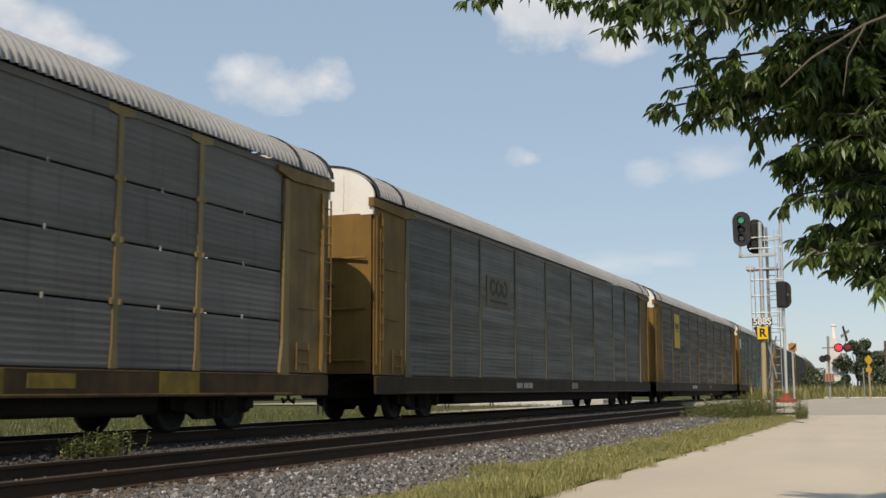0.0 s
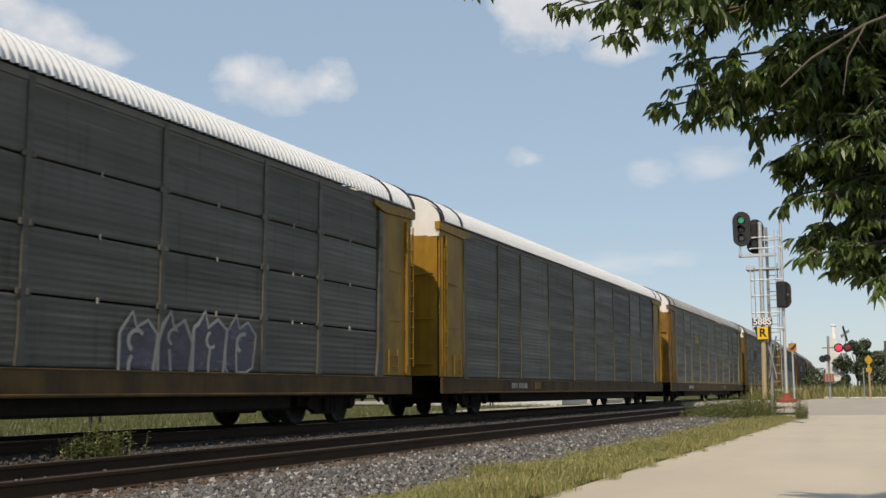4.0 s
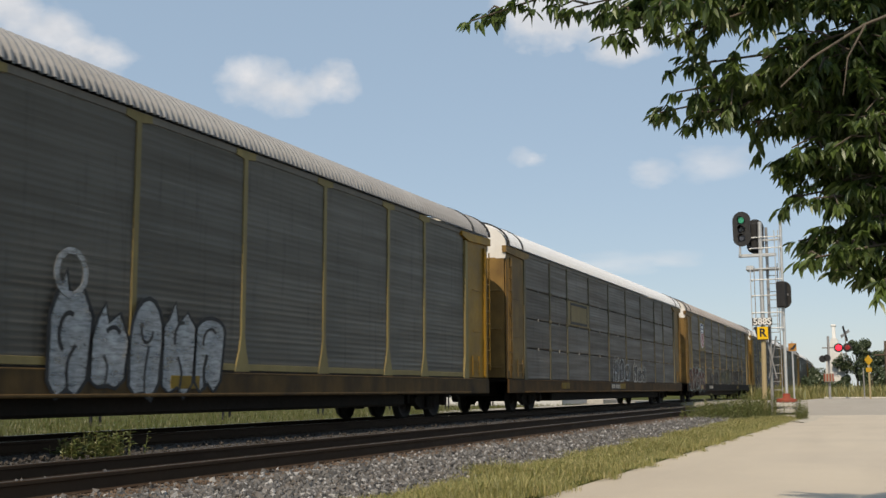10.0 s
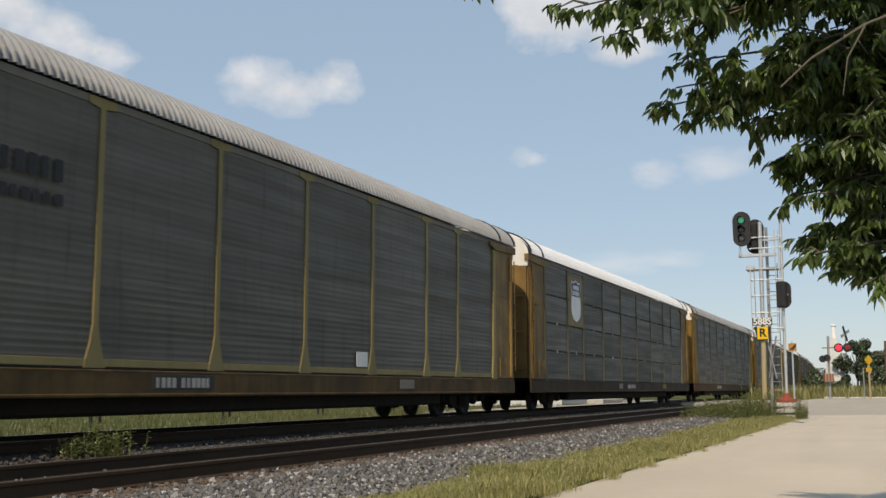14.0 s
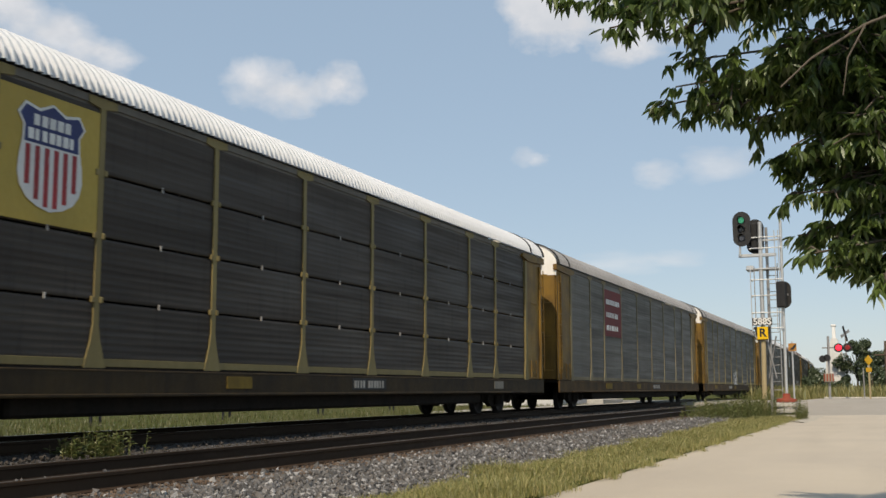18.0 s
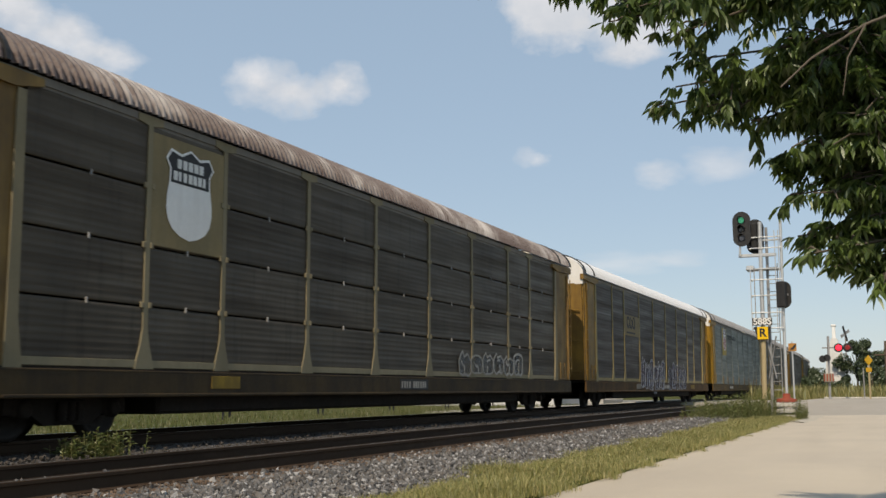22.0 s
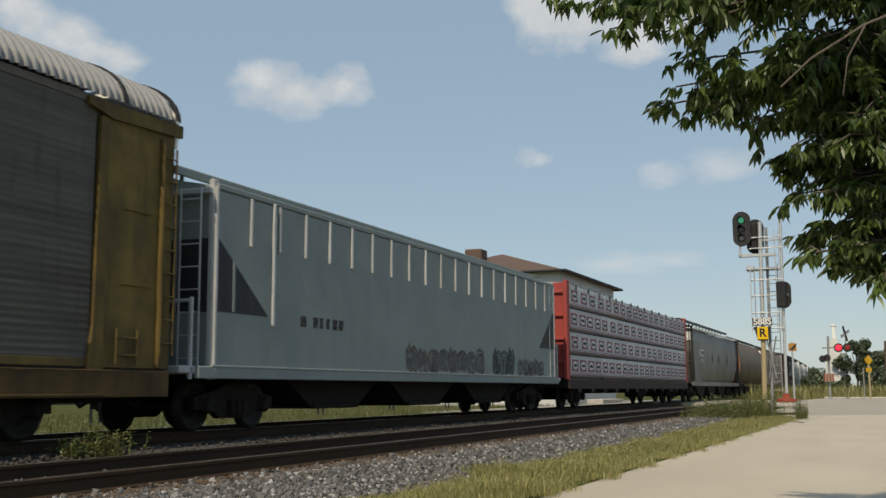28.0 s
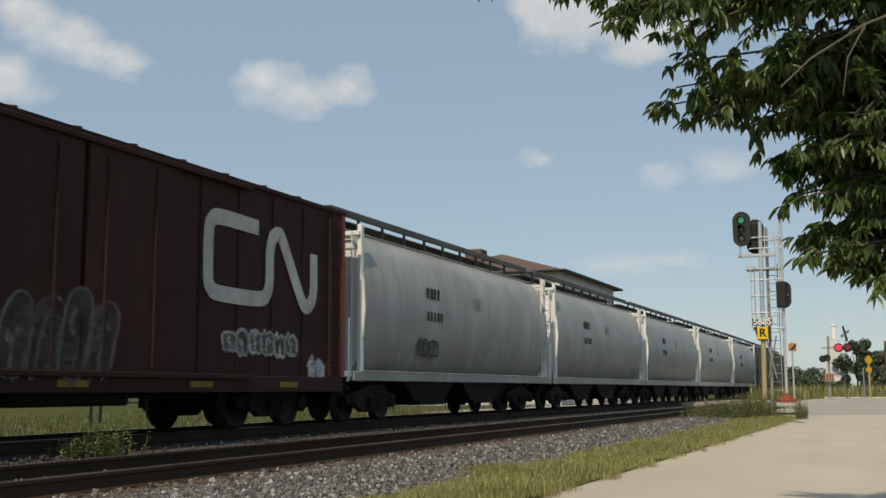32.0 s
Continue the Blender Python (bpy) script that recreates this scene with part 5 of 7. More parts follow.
part("long_rib", Shape().box((1.52, -h + 1.75, 2.9), (0.05, 0.08, 2.2), 0.015), C_SUNRIB, c)
part("lettering", bars((1, 5), -h + 2.75, 1.95, 0.2, 0.26, random.Random(2)), m_spray_b, c, "black stencilled marks", (1.503, 0, 0))
graffiti(c, 1.504, -h + 7.5, -h + 12.5, 1.15, 1.75, m_spray_d, m_spray_b, 281, 8)
graffiti(c, 1.504, -h + 13.2, -h + 15.0, 1.1, 1.85, m_spray_b, m_spray_t, 282, 3)
graffiti(c, 1.504, -h + 15.3, -h + 17.8, 1.15, 1.6, m_spray_d, m_spray_b, 283, 5)


# ---- centrebeam flat car with wrapped lumber ----
m_edge = paint("wrap_mauve_line", (0.27, 0.2, 0.2), (0.2, 0.15, 0.15), 0.6, 0.4)


def lumber_car():
    front, rear = 815.75, 838.15
    half = (rear - front) / 2
    car = thing("centrebeam_flat_car", "red centrebeam flat car loaded with white-wrapped lumber bundles", "railway car", group="cars of the freight train")
    part("deck", Shape().box((0, 0, 0.87), (2.9, 2 * half, 0.34), 0.03).box((0, 0, 0.72), (0.7, 2 * half - 1, 0.4), 0.03), m_frame, car, "grimy dark deck")
    sd = paint("grimy_red_sill", (0.05, 0.032, 0.03), (0.03, 0.025, 0.022), 0.75, 0.7)
    for s in (1, -1):
        part("side_sill", Shape().box((s * 1.46, 0, 0.86), (0.08, 2 * half, 0.34), 0.015), sd, car)
        bh = Shape().box((0, s * (half - 0.08), 2.7), (2.85, 0.14, 3.25), 0.02)
        for z in (1.6, 2.4, 3.2, 4.0):
            bh.box((0, s * (half + 0.03), z), (2.8, 0.1, 0.12), 0.02)
        for x in (-1.4, 1.4):
            bh.box((x, s * (half - 0.05), 2.7), (0.14, 0.34, 3.4), 0.02)
        part("bulkhead", bh, m_flatred, car, "red ribbed end bulkhead")
    for i in range(9):
        part("post", kept("beam_post", lambda: Shape().box((0, 0, 2.6), (0.14, 0.18, 3.2), 0.02), m_flatred), None, car, at=(0, -half + 1.4 + i * (2 * half - 2.8) / 8, 0))
    part("top_beam", Shape().box((0, 0, 4.22), (0.5, 2 * half - 0.3, 0.16), 0.03), m_flatred, car)
    oval = lambda: Shape().prism([(0.33 * math.cos(q * math.pi / 10), 0.15 * math.sin(q * math.pi / 10)) for q in range(20)], "x", 0, 0.004)
    tier = 0.8
    for t in range(4):
        z0 = 1.06 + t * tier
        cuts = [0.0]
        rnd = random.Random(50 + t)
        while cuts[-1] < 2 * half - 5.5:
            cuts.append(cuts[-1] + rnd.choice((3.66, 4.27, 4.88)))
        cuts.append(2 * half - 0.5)
        for a, b in zip(cuts, cuts[1:]):
            y0, y1 = -half + 0.25 + a, -half + 0.25 + b
            for s in (1, -1):
                bun = part("lumber_pack", Shape().box((s * 0.8, (y0 + y1) / 2, z0 + tier / 2 + 0.03), (1.32, y1 - y0 - 0.05, tier - 0.09), 0.03), m_wrap, car)
                if s < 0:
                    continue
                part("dunnage", Shape().box((0.8, (y0 + y1) / 2, z0 + 0.02), (1.3, y1 - y0 - 0.3, 0.05)), m_timber, bun, "thin wooden bearers")
                part("band", Shape().box((1.462, (y0 + y1) / 2, z0 + 0.12), (0.004, y1 - y0 - 0.1, 0.03)), m_wrapred, bun, "red printed line")
                part("band", Shape().box((1.462, (y0 + y1) / 2, z0 + 0.18), (0.004, y1 - y0 - 0.1, 0.018)), m_wrapred, bun, "red printed line")
                part("band", Shape().box((1.462, (y0 + y1) / 2, z0 + 0.075), (0.005, y1 - y0 - 0.1, 0.022)), m_edge, bun, "dull printed line")
                n = max(3, round((y1 - y0) / 1.2))
                for k in range(n):
                    y = y0 + (y1 - y0) * (k + 0.5) / n + rnd.uniform(-0.05, 0.05)
                    w = 0.8
                    o = part("mark", kept(("wrap_mark", w), lambda: Shape().box((0, 0, 0), (0.004, w, 0.40)), m_wrapred), None, bun, at=(1.463, y, z0 + 0.44))
                    if w > 0.5:
                        part("mark_oval", kept("mark_oval", lambda: oval(), m_wrap), None, bun, at=(1.466, y, z0 + 0.44))
                        part("mark_bar", kept("mark_bar", lambda: bars((6,), -0.235, 0, 0.085, 0.08, random.Random(5)), m_dark), None, bun, at=(1.473, y, z0 + 0.44))
                if t == 3:
                    for yy in (y0 + 0.8, (y0 + y1) / 2, y1 - 0.8):
                        part("strap_bracket", kept("strap_bracket", lambda: Shape().box((0, 0, 0), (0.06, 0.07, 0.16), 0.01), m_dark), None, bun, at=(1.47, yy, z0 + tier - 0.06))
    for i in range(12):
        part("winch", kept("winch", lambda: Shape().box((0, 0, 0), (0.1, 0.3, 0.14), 0.03), m_black), None, car, at=(1.5, -half + 1.2 + i * 1.8, 0.62))
    part("brake_reservoir", Shape().tube([(0.9, 1.0, 0.55), (0.9, 2.6, 0.55)], 0.24, 12), m_black, car)
    add_trucks(car, (-half + 2.2, half - 2.2))
    add_couplers(car, half - 0.05)
    TRAIN.append((car, (front + rear) / 2))


lumber_car()

c, h = hopper("chalky grey covered hopper car with a curved side and rusty stains", 840.2, 857.9, C_GREY, [(1.1, 0.98), (1.36, 1.3), (1.47, 2.0), (1.5, 2.7), (1.48, 3.3), (1.42, 3.9), (0.7, 4.12), (0, 4.16)], m_white, slope=0.55, corner=2.9, chutes=3, lip=m_white, frames=m_dark, sill=C_GREY)
part("end_plate", Shape().box((0, -h - 0.02, 3.7), (2.7, 0.05, 0.7), 0.01), m_white, c, "white upper end plate")
for s in (1, -1):
    wing = [(-h, 3.35), (-h + 2.0, 3.35), (-h + 2.3, 1.05), (-h + 0.35, 1.05)]
    part("side_wing", Shape().prism(wing, "x", s * 1.495 - 0.012, s * 1.495 + 0.006), C_GREY, c, "side sheet at the open end")
part("notice", plate(-h + 2.0, -h + 3.2, 2.55, 2.9, 1.507), m_white, c, "white reporting mark panel")
part("lettering", bars((4,), -h + 2.15, 2.72, 0.22, 0.26, random.Random(3)), m_dark, c, at=(1.516, 0, 0))
part("lettering", bars((5,), -h + 2.1, 2.3, 0.2, 0.24, random.Random(6)), m_stencil, c, at=(1.508, 0, 0))
for y in (-h + 6.5, 0.2, 3.9):
    part("stain", Shape().prism([(y + 0.16 * math.cos(k * 0.524), 2.5 + 0.26 * math.sin(k * 0.524)) for k in range(12)], "x", 1.5, 1.507), m_frame, c, "dark oval stain")

c, h = hopper("bronze-brown cylindrical covered hopper car with orange ends", 859.0, 874.9, C_BROWN, ROUND, C_ORANGE, chutes=3, frames=C_DARKFRAME, lip=C_BROWN, board=m_rail, full=True, wall=C_ORANGE, drop=0.2)
for y in (-h + 2.5, -h + 7.6, -h + 11.2):
    part("sill_patch", plate(y, y + 3.0, 0.9, 1.05, 1.515), m_patch_y, c, "faded yellow sill stripe")
c, h = hopper("streaked steel-grey ribbed covered hopper car", 876.9, 893.75, C_STEEL, SLAB, C_STEEL, ribs=16, chutes=3, frames=C_DARKFRAME, slope=0.67, corner=3.5, reach=1.1, board=m_dark, rib_mat=C_SUNSTEELRIB, drop=0.2)
part("end_plate", Shape().prism([(-1.36, 3.32), (1.36, 3.32), (1.36, 3.9), (1.0, 4.05), (0, 4.16), (-1.0, 4.05), (-1.36, 3.9)], "y", -h - 0.2, -h - 0.16), m_white, c, "white upper end plate")
for i in (0, 6, 9, 12):
    part("reflector", plate(-h + 1.1 + i * 1.0, -h + 1.16 + i * 1.0, 1.1, 1.7, 1.58), m_patch_y, c, "yellow reflector strip")


# ---- box car ----
def box_car():
    front, rear = 895.3, 910.95
    half = (rear - front) / 2
    car = thing("box_car", "dark oxide-red box car with worn white emblem and graffiti", "railway car", group="cars of the freight train")
    sh = Shape().box((0, 0, 2.55), (2.9, 2 * half - 0.2, 3.4), 0.03)
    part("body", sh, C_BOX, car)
    rf = Shape().prism([(-1.5, 4.2), (0, 4.42), (1.5, 4.2), (1.5, 4.27), (0, 4.5), (-1.5, 4.27)], "y", -half, half)
    for i in range(13):
        rf.box((0.75, -half + 0.6 + i * 1.2, 4.39), (1.5, 0.06, 0.05), 0.01, Matrix.Rotation(0.15, 3, "Y"))
    part("roof", rf, C_BOX, car, "ridged rusty roof")
    for s in (1, -1):
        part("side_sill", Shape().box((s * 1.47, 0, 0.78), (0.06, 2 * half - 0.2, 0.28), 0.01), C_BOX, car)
        en = Shape()
        for k in range(9):
            en.prism([(s * (half - 0.08), 1.0 + 0.36 * k), (s * (half + 0.02), 1.08 + 0.36 * k), (s * (half + 0.02), 1.2 + 0.36 * k), (s * (half - 0.08), 1.29 + 0.36 * k)] if s > 0 else [(s * (half - 0.08), 1.0 + 0.36 * k), (s * (half - 0.08), 1.29 + 0.36 * k), (s * (half + 0.02), 1.2 + 0.36 * k), (s * (half + 0.02), 1.08 + 0.36 * k)], "x", -1.36, 1.36)
        en.box((-1.42, s * (half - 0.05), 2.6), (0.1, 0.14, 3.3), 0.015).box((1.42, s * (half - 0.05), 2.6), (0.1, 0.14, 3.3), 0.015)
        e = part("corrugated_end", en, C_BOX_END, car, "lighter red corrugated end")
        part("ladder", kept("ladder_box", lambda: ladder_shape(3.1, 0.4, 8), C_BOX), None, car, at=(1.5, s * (half - 0.5), 0.95))
        for y in (-0.95, 1.15):
            leaf = part("door", Shape().box((s * 1.48, y, 2.52), (0.07, 2.0, 3.2), 0.015), C_BOX, car, "sliding plug door")
            for dy in (-0.6, 0.5):
                part("locking_bar", Shape().box((s * 1.52, y + dy, 2.5), (0.04, 0.05, 3.0), 0.008), C_BOX, leaf)
        part("door_track", Shape().box((s * 1.53, 0.5, 0.9), (0.08, 7.5, 0.08), 0.01).box((s * 1.53, 0.5, 4.15), (0.08, 7.5, 0.08), 0.01), C_BOX, car)
    for i in range(14):
        y = -half + 0.8 + i * 1.1
        part("seam", Shape().box((1.463, y, 2.5), (0.014, 0.06, 3.3), 0.004), C_BOX, car)
    x = 1.47
    a, zc, hh = half - 4.1, 2.9, 1.45
    r1 = ribbon_mark(a - 0.75, zc, 1.22, hh, 0.27)
    part("emblem", r1, m_worn_white, car, "worn white ribbon emblem", (x, 0, 0))
    rnd = random.Random(8)
    part("lettering", bars((3, 3, 3), -half + 1.4, 2.6, 0.28, 0.25, rnd), m_stencil, car, "worn white reporting marks", (x, 0, 0))
    for yy in (-half + 1.3, -half + 2.9, -half + 4.3):
        part("line", plate(yy, yy + 1.0, 2.86, 2.89, x), m_stencil, car)
        part("line", plate(yy, yy + 1.0, 2.27, 2.3, x), m_stencil, car)
    graffiti(car, x, -half + 2.7, -half + 4.6, 0.95, 1.9, m_spray_d, m_spray_d, 301, 3)
    graffiti(car, x + 0.06, -1.4, 0.8, 0.85, 2.0, m_spray_b, m_spray_d, 302, 4)
    graffiti(car, x, half - 4.3, half - 1.9, 1.3, 1.7, m_spray_d, m_spray_w, 303, 6)
    graffiti(car, x, half - 1.5, half - 0.8, 0.9, 1.3, m_spray_w, m_spray_d, 304, 1)
    for y in (-half + 0.12, -half + 4.8, -0.3, half - 5.2, half - 2.5):
        part("reflector", plate(y, y + 0.06 if y < -half + 1 else y + 0.6, 0.95 if y < -half + 1 else 0.72, 1.8 if y < -half + 1 else 0.82, 1.505), m_patch_y, car, "yellow reflector strip")
    part("underframe", Shape().box((0, 0, 0.75), (0.7, 2 * half, 0.4), 0.03).box((0.3, 0.5, 0.6), (1.6, 2.4, 0.3), 0.05), m_frame, car)
    add_trucks(car, (-half + 2.0, half - 2.0))
    add_couplers(car, half - 0.1)
    TRAIN.append((car, (front + rear) / 2))


box_car()

for i in range(5):
    f0 = 911.75 + 14.0 * i
    c, h = hopper("off-white rounded covered hopper car with white end frames", f0, f0 + 12.75, C_WHITE, ROUND, m_white, chutes=2, frames=m_white, lip=C_GREY, full=True, wall=m_white, sill=C_WHITE)
    part("lettering", bars((4,), -h + 3.2, 2.95, 0.25, 0.22, random.Random(40)), m_dark, c, "black reporting marks", (1.545, 0, 0))
    part("lettering", bars((5,), -h + 3.2, 2.4, 0.22, 0.2, random.Random(41)), m_dark, c, "black reporting marks", (1.562, 0, 0))
    part("lettering", bars((3,), -h + 6.3, 2.9, 0.3, 0.2, random.Random(42)), m_stencil, c, "grey stencils", (1.55, 0, 0))
    if i == 0:
        graffiti(c, 1.5, -h + 2.8, -h + 4.0, 1.5, 1.9, m_spray_d, m_line, 321, 2)
for i in range(2):
    f0 = 982.2 + 15.5 * i
    hopper("dull grey covered hopper car at the train's tail", f0, f0 + 14.2, C_STEEL, SLAB, C_STEEL, ribs=10, chutes=3, frames=C_STEEL)
# ---- lineside things ----
m_post = paint("tan_weathered_post", (0.42, 0.34, 0.2), (0.26, 0.2, 0.12), 0.7, 0.5, 2)
m_signface = paint("sign_yellow_face", (0.85, 0.52, 0.02), (0.6, 0.36, 0.03), 0.5, 0.2)
m_signface_dull = paint("weathered_sign_yellow", (0.52, 0.30, 0.02), (0.34, 0.2, 0.03), 0.6, 0.4)
m_orange = paint("orange_board", (0.42, 0.20, 0.05), (0.26, 0.13, 0.05), 0.6, 0.4)
m_concrete = paint("pale_concrete", (0.5, 0.48, 0.44), (0.3, 0.28, 0.25), 0.9, 0.5, 2)
m_redcap = paint("red_oxide_base", (0.30, 0.06, 0.035), (0.16, 0.05, 0.03), 0.7, 0.5)
m_lens = paint("dark_lens", (0.14, 0.14, 0.145), (0.08, 0.08, 0.085), 0.25, 0.3)
m_lens_pale = paint("unlit_lens", (0.36, 0.34, 0.36), (0.25, 0.25, 0.26), 0.25, 0.3)
m_green_lamp = glow("green_lamp", (0.06, 0.5, 0.3), 0.45)
m_red_lamp = glow("red_lamp", (0.9, 0.02, 0.05), 1.6)
m_red_dim = paint("red_lens_off", (0.28, 0.03, 0.03), (0.16, 0.03, 0.03), 0.3, 0.3)


def text_mesh(body, size, mat, depth=0.004):
    cu = bpy.data.curves.new("text", "FONT")
    cu.body, cu.size, cu.extrude, cu.align_x, cu.align_y = body, size, depth, "CENTER", "CENTER"
    cu.offset = 0.012
    ob = new("text_source", cu)
    me = bpy.data.meshes.new_from_object(ob.evaluated_get(bpy.context.evaluated_depsgraph_get()))
    bpy.data.objects.remove(ob)
    me.materials.clear()
    me.materials.append(mat)
    return me


STAND = Matrix.Rotation(math.pi / 2, 4, "X")  # writing that faces -y


def oval_plate(w, h, n=24):
    pts = []
    for i in range(n):
        a = 2 * math.pi * i / n
        r = w / 2
        pts.append((r * math.cos(a), (h / 2 - r) * (1 if math.sin(a) >= 0 else -1) + r * math.sin(a)))
    return pts


def signal_head(parent, at, turn, lamps, w=0.74, h=1.45):
    hd = part("signal_head", Shape().prism(oval_plate(w, h), "y", -0.02, 0.02), m_dark, parent, "black oval signal head", Matrix.Translation(at) @ Matrix.Rotation(turn, 4, "Z"))
    part("housing", Shape().box((0, 0.2, 0), (0.36, 0.34, 1.05), 0.04), m_dark, hd)
    for i, mat in enumerate(lamps):
        z = 0.36 - 0.36 * i
        part("lens", Shape().lathe((0, -0.04, z), "y", [(0, 0.125), (-0.03, 0.1), (-0.045, 0.04)], 18), mat, hd, "green lit lens" if mat is m_green_lamp else "unlit lens")
        hood = Shape()
        rows = []
        for k in range(13):
            a = math.radians(-35 + 250 * k / 12)
            c, s = math.cos(a), math.sin(a)
            rows.append([(0.15 * c, -0.02, z + 0.15 * s), (0.14 * c, -0.30 * (0.45 + 0.55 * max(0, s)), z + 0.14 * s)])
        hood.sheet(rows, True)
        part("visor", hood, m_dark, hd)
    return hd


sig = thing("railway_signal", "silver lattice signal mast with black heads, green lamp lit", "railway signal", pose(-4.95, 45.75, -0.42))
part("mast", Shape().tube([(0, 0, 3.3), (0.04, 0, 8.0)], 0.085, 12), m_silver, sig, "silver round mast")
part("mast_foot", Shape().tube([(-0.06, 0, 0), (0, 0, 3.3)], 0.1, 12), m_post, sig, "tan weathered lower mast")
part("mast", Shape().tube([(0.22, 0.3, 0.0), (0.25, 0.3, 7.8)], 0.06, 10), m_chrome, sig)
part("arm", Shape().box((-0.1, 0, 6.62), (1.5, 0.14, 0.13), 0.02), m_silver, sig, "silver bracket arm")
part("arm", Shape().box((0.4, 0.15, 7.85 - 0.6), (0.8, 0.06, 0.07), 0.01), m_silver, sig)
part("platform", Shape().box((0.1, 0.25, 6.05), (1.35, 0.7, 0.05), 0.01).box((-0.42, 0.25, 6.1), (0.3, 0.5, 0.22), 0.03), m_silver, sig, "silver grated platform")
for z in (3.62, 4.25, 4.95, 5.6, 6.9, 7.35):
    part("cage_ring", Shape().tube([(-0.4, -0.1, z), (0.85, -0.1, z)], 0.025, 6).tube([(-0.4, -0.1, z), (-0.4, 0.5, z)], 0.025, 6), m_silver, sig)
for x in (-0.4, -0.25, 0.6, 0.75):
    part("cage_rail", Shape().tube([(x, -0.1, 3.5), (x, -0.1, 6.1 if x < 0 else 7.6)], 0.022, 6), m_silver if x != -0.25 else m_chrome, sig)
part("ladder", Shape().add(ladder_shape(6.0, 0.42, 18).v, ladder_shape(6.0, 0.42, 18).f), m_chrome, sig, at=Matrix.Translation((0.42, 0.35, 0.3)) @ Matrix.Rotation(math.pi / 2, 4, "Z"))
for q in ((0.1, 3.3, 0.45, 1.6), (0.5, 3.3, 0.15, 1.6)):
    part("strut", Shape().tube([(q[0], 0.05, q[1]), (q[2], 0.1, q[3])], 0.03, 6), m_chrome, sig)
signal_head(sig, (-0.66, -0.2, 7.72), -0.12, (m_green_lamp, m_lens, m_lens_pale))
signal_head(sig, (-0.2, 0.35, 7.45), math.pi * 0.93, (m_lens, m_lens, m_lens))
part("pipe", Shape().tube([(-0.78, -0.1, 6.6), (-0.76, -0.12, 7.1)], 0.05, 8), m_silver, sig)
num_board = part("number_board", Shape().box((0, -0.16, 3.88), (0.78, 0.02, 0.3), 0.005), m_dark, sig, "dark number board")
part("lettering", text_mesh("588S", 0.37, m_white, 0.006), None, num_board, "white painted number", Matrix.Translation((0, -0.178, 3.88)) @ STAND)
rp = part("letter_plate", Shape().box((0.0, -0.175, 3.42), (0.42, 0.02, 0.5), 0.005), m_signface, sig, "yellow letter plate")
part("lettering", text_mesh("R", 0.46, m_dark, 0.006), None, rp, "black letter", Matrix.Translation((0.0, -0.19, 3.42)) @ STAND)

part("backing", Shape().prism([(-0.34, 3.68), (0.34, 3.68), (0.2, 3.12), (-0.2, 3.12)], "y", -0.162, -0.15), m_dark, sig, "black tapered backing plate")
sig2 = thing("railway_signal", "slim silver signal mast with a black oval head seen from behind", "railway signal", pose(-4.15, 45.8, -0.45))
part("mast", Shape().tube([(0, 0, 0.5), (0.05, 0, 8.05)], 0.06, 12), m_silver, sig2, "silver round mast")
part("mast_base", Shape().lathe((0, 0, 0.68), "z", [(0, 0.4), (0.12, 0.4), (0.16, 0.16), (0.34, 0.14)], 14), m_redcap, sig2, "rust-red mast base")
signal_head(sig2, (0.06, 0.1, 5.0), math.pi * 0.9, (m_lens, m_lens), 0.62, 1.1)
part("bracket", Shape().box((0.1, 0, 5.0), (0.3, 0.08, 0.08), 0.01), m_chrome, sig2)
for i in range(3):
    part("crib_block", Shape().box((0.02, 0.0, 0.09 + 0.24 * i), (0.85, 0.8, 0.16), 0.02), m_concrete, sig2, "grey concrete crib block")
for x in (-0.3, 0.34):
    part("crib_post", Shape().box((x, 0, 0.34), (0.1, 0.6, 0.68), 0.02), m_chrome, sig2)

mk = thing("trackside_marker", "small orange and black marker board on a slim post", "marker post", pose(-5.2, 61.8, -0.3))
part("post", Shape().tube([(0, 0, 0), (0, 0, 3.6)], 0.05, 8), m_silver, mk)
part("board", Shape().box((0.02, -0.06, 3.3), (0.42, 0.03, 0.42), 0.005), m_orange, mk, "orange board")
part("stripe", Shape().prism([(-0.15, 3.16), (0.06, 3.16), (0.21, 3.36), (0.21, 3.5)], "y", -0.085, -0.08), m_dark, mk)

# ---- level crossing ----
hump = Shape()
hump.sheet([[(x, y, z) for x, z in zip((-26, -16, -13.6, -9.8, -5.9, -4.2, -1, 4, 20, 60), (-0.5, -0.1, 0.1, 0.05, 0.03, zc, zc, zc, zc, zc - 0.1) if y > 58 else (-0.75, -0.75, -0.75, -0.75, -0.75, zc, zc, zc, zc, zc - 0.1))] for y, zc in ((51, -0.49), (56, -0.3), (60.2, 0.12), (61.5, 0.2), (66, 0.2), (70, 0.12), (76, -0.3))], True)
thing("road_3", "grey asphalt level crossing that humps over the tracks", "road", kind="structure", shape=hump, material=m_asphalt)
kb = Shape().box((14, 67.2, 0.23), (36, 0.14, 0.1), 0.02)
thing("kerb", "pale concrete road edge beyond the crossing", "kerb", kind="structure", shape=kb, material=m_concrete)
gr = Shape()
gr.sheet([[(-4.7 + w, y, -0.425 + max(0, y - 54) * 0.04), (-3.2, y, -0.432), (-2.5 + 0.3 * math.sin(y), y, -0.47)] for y, w in ((40.5, 1.6), (43, 0.7), (46, 0.3), (48.5, 0.2), (50.5, 0.1))], True)
thing("gravel_patch", "pale crushed-gravel shoulder at the road's edge", "gravel", kind="structure", shape=gr, material=m_gravel)

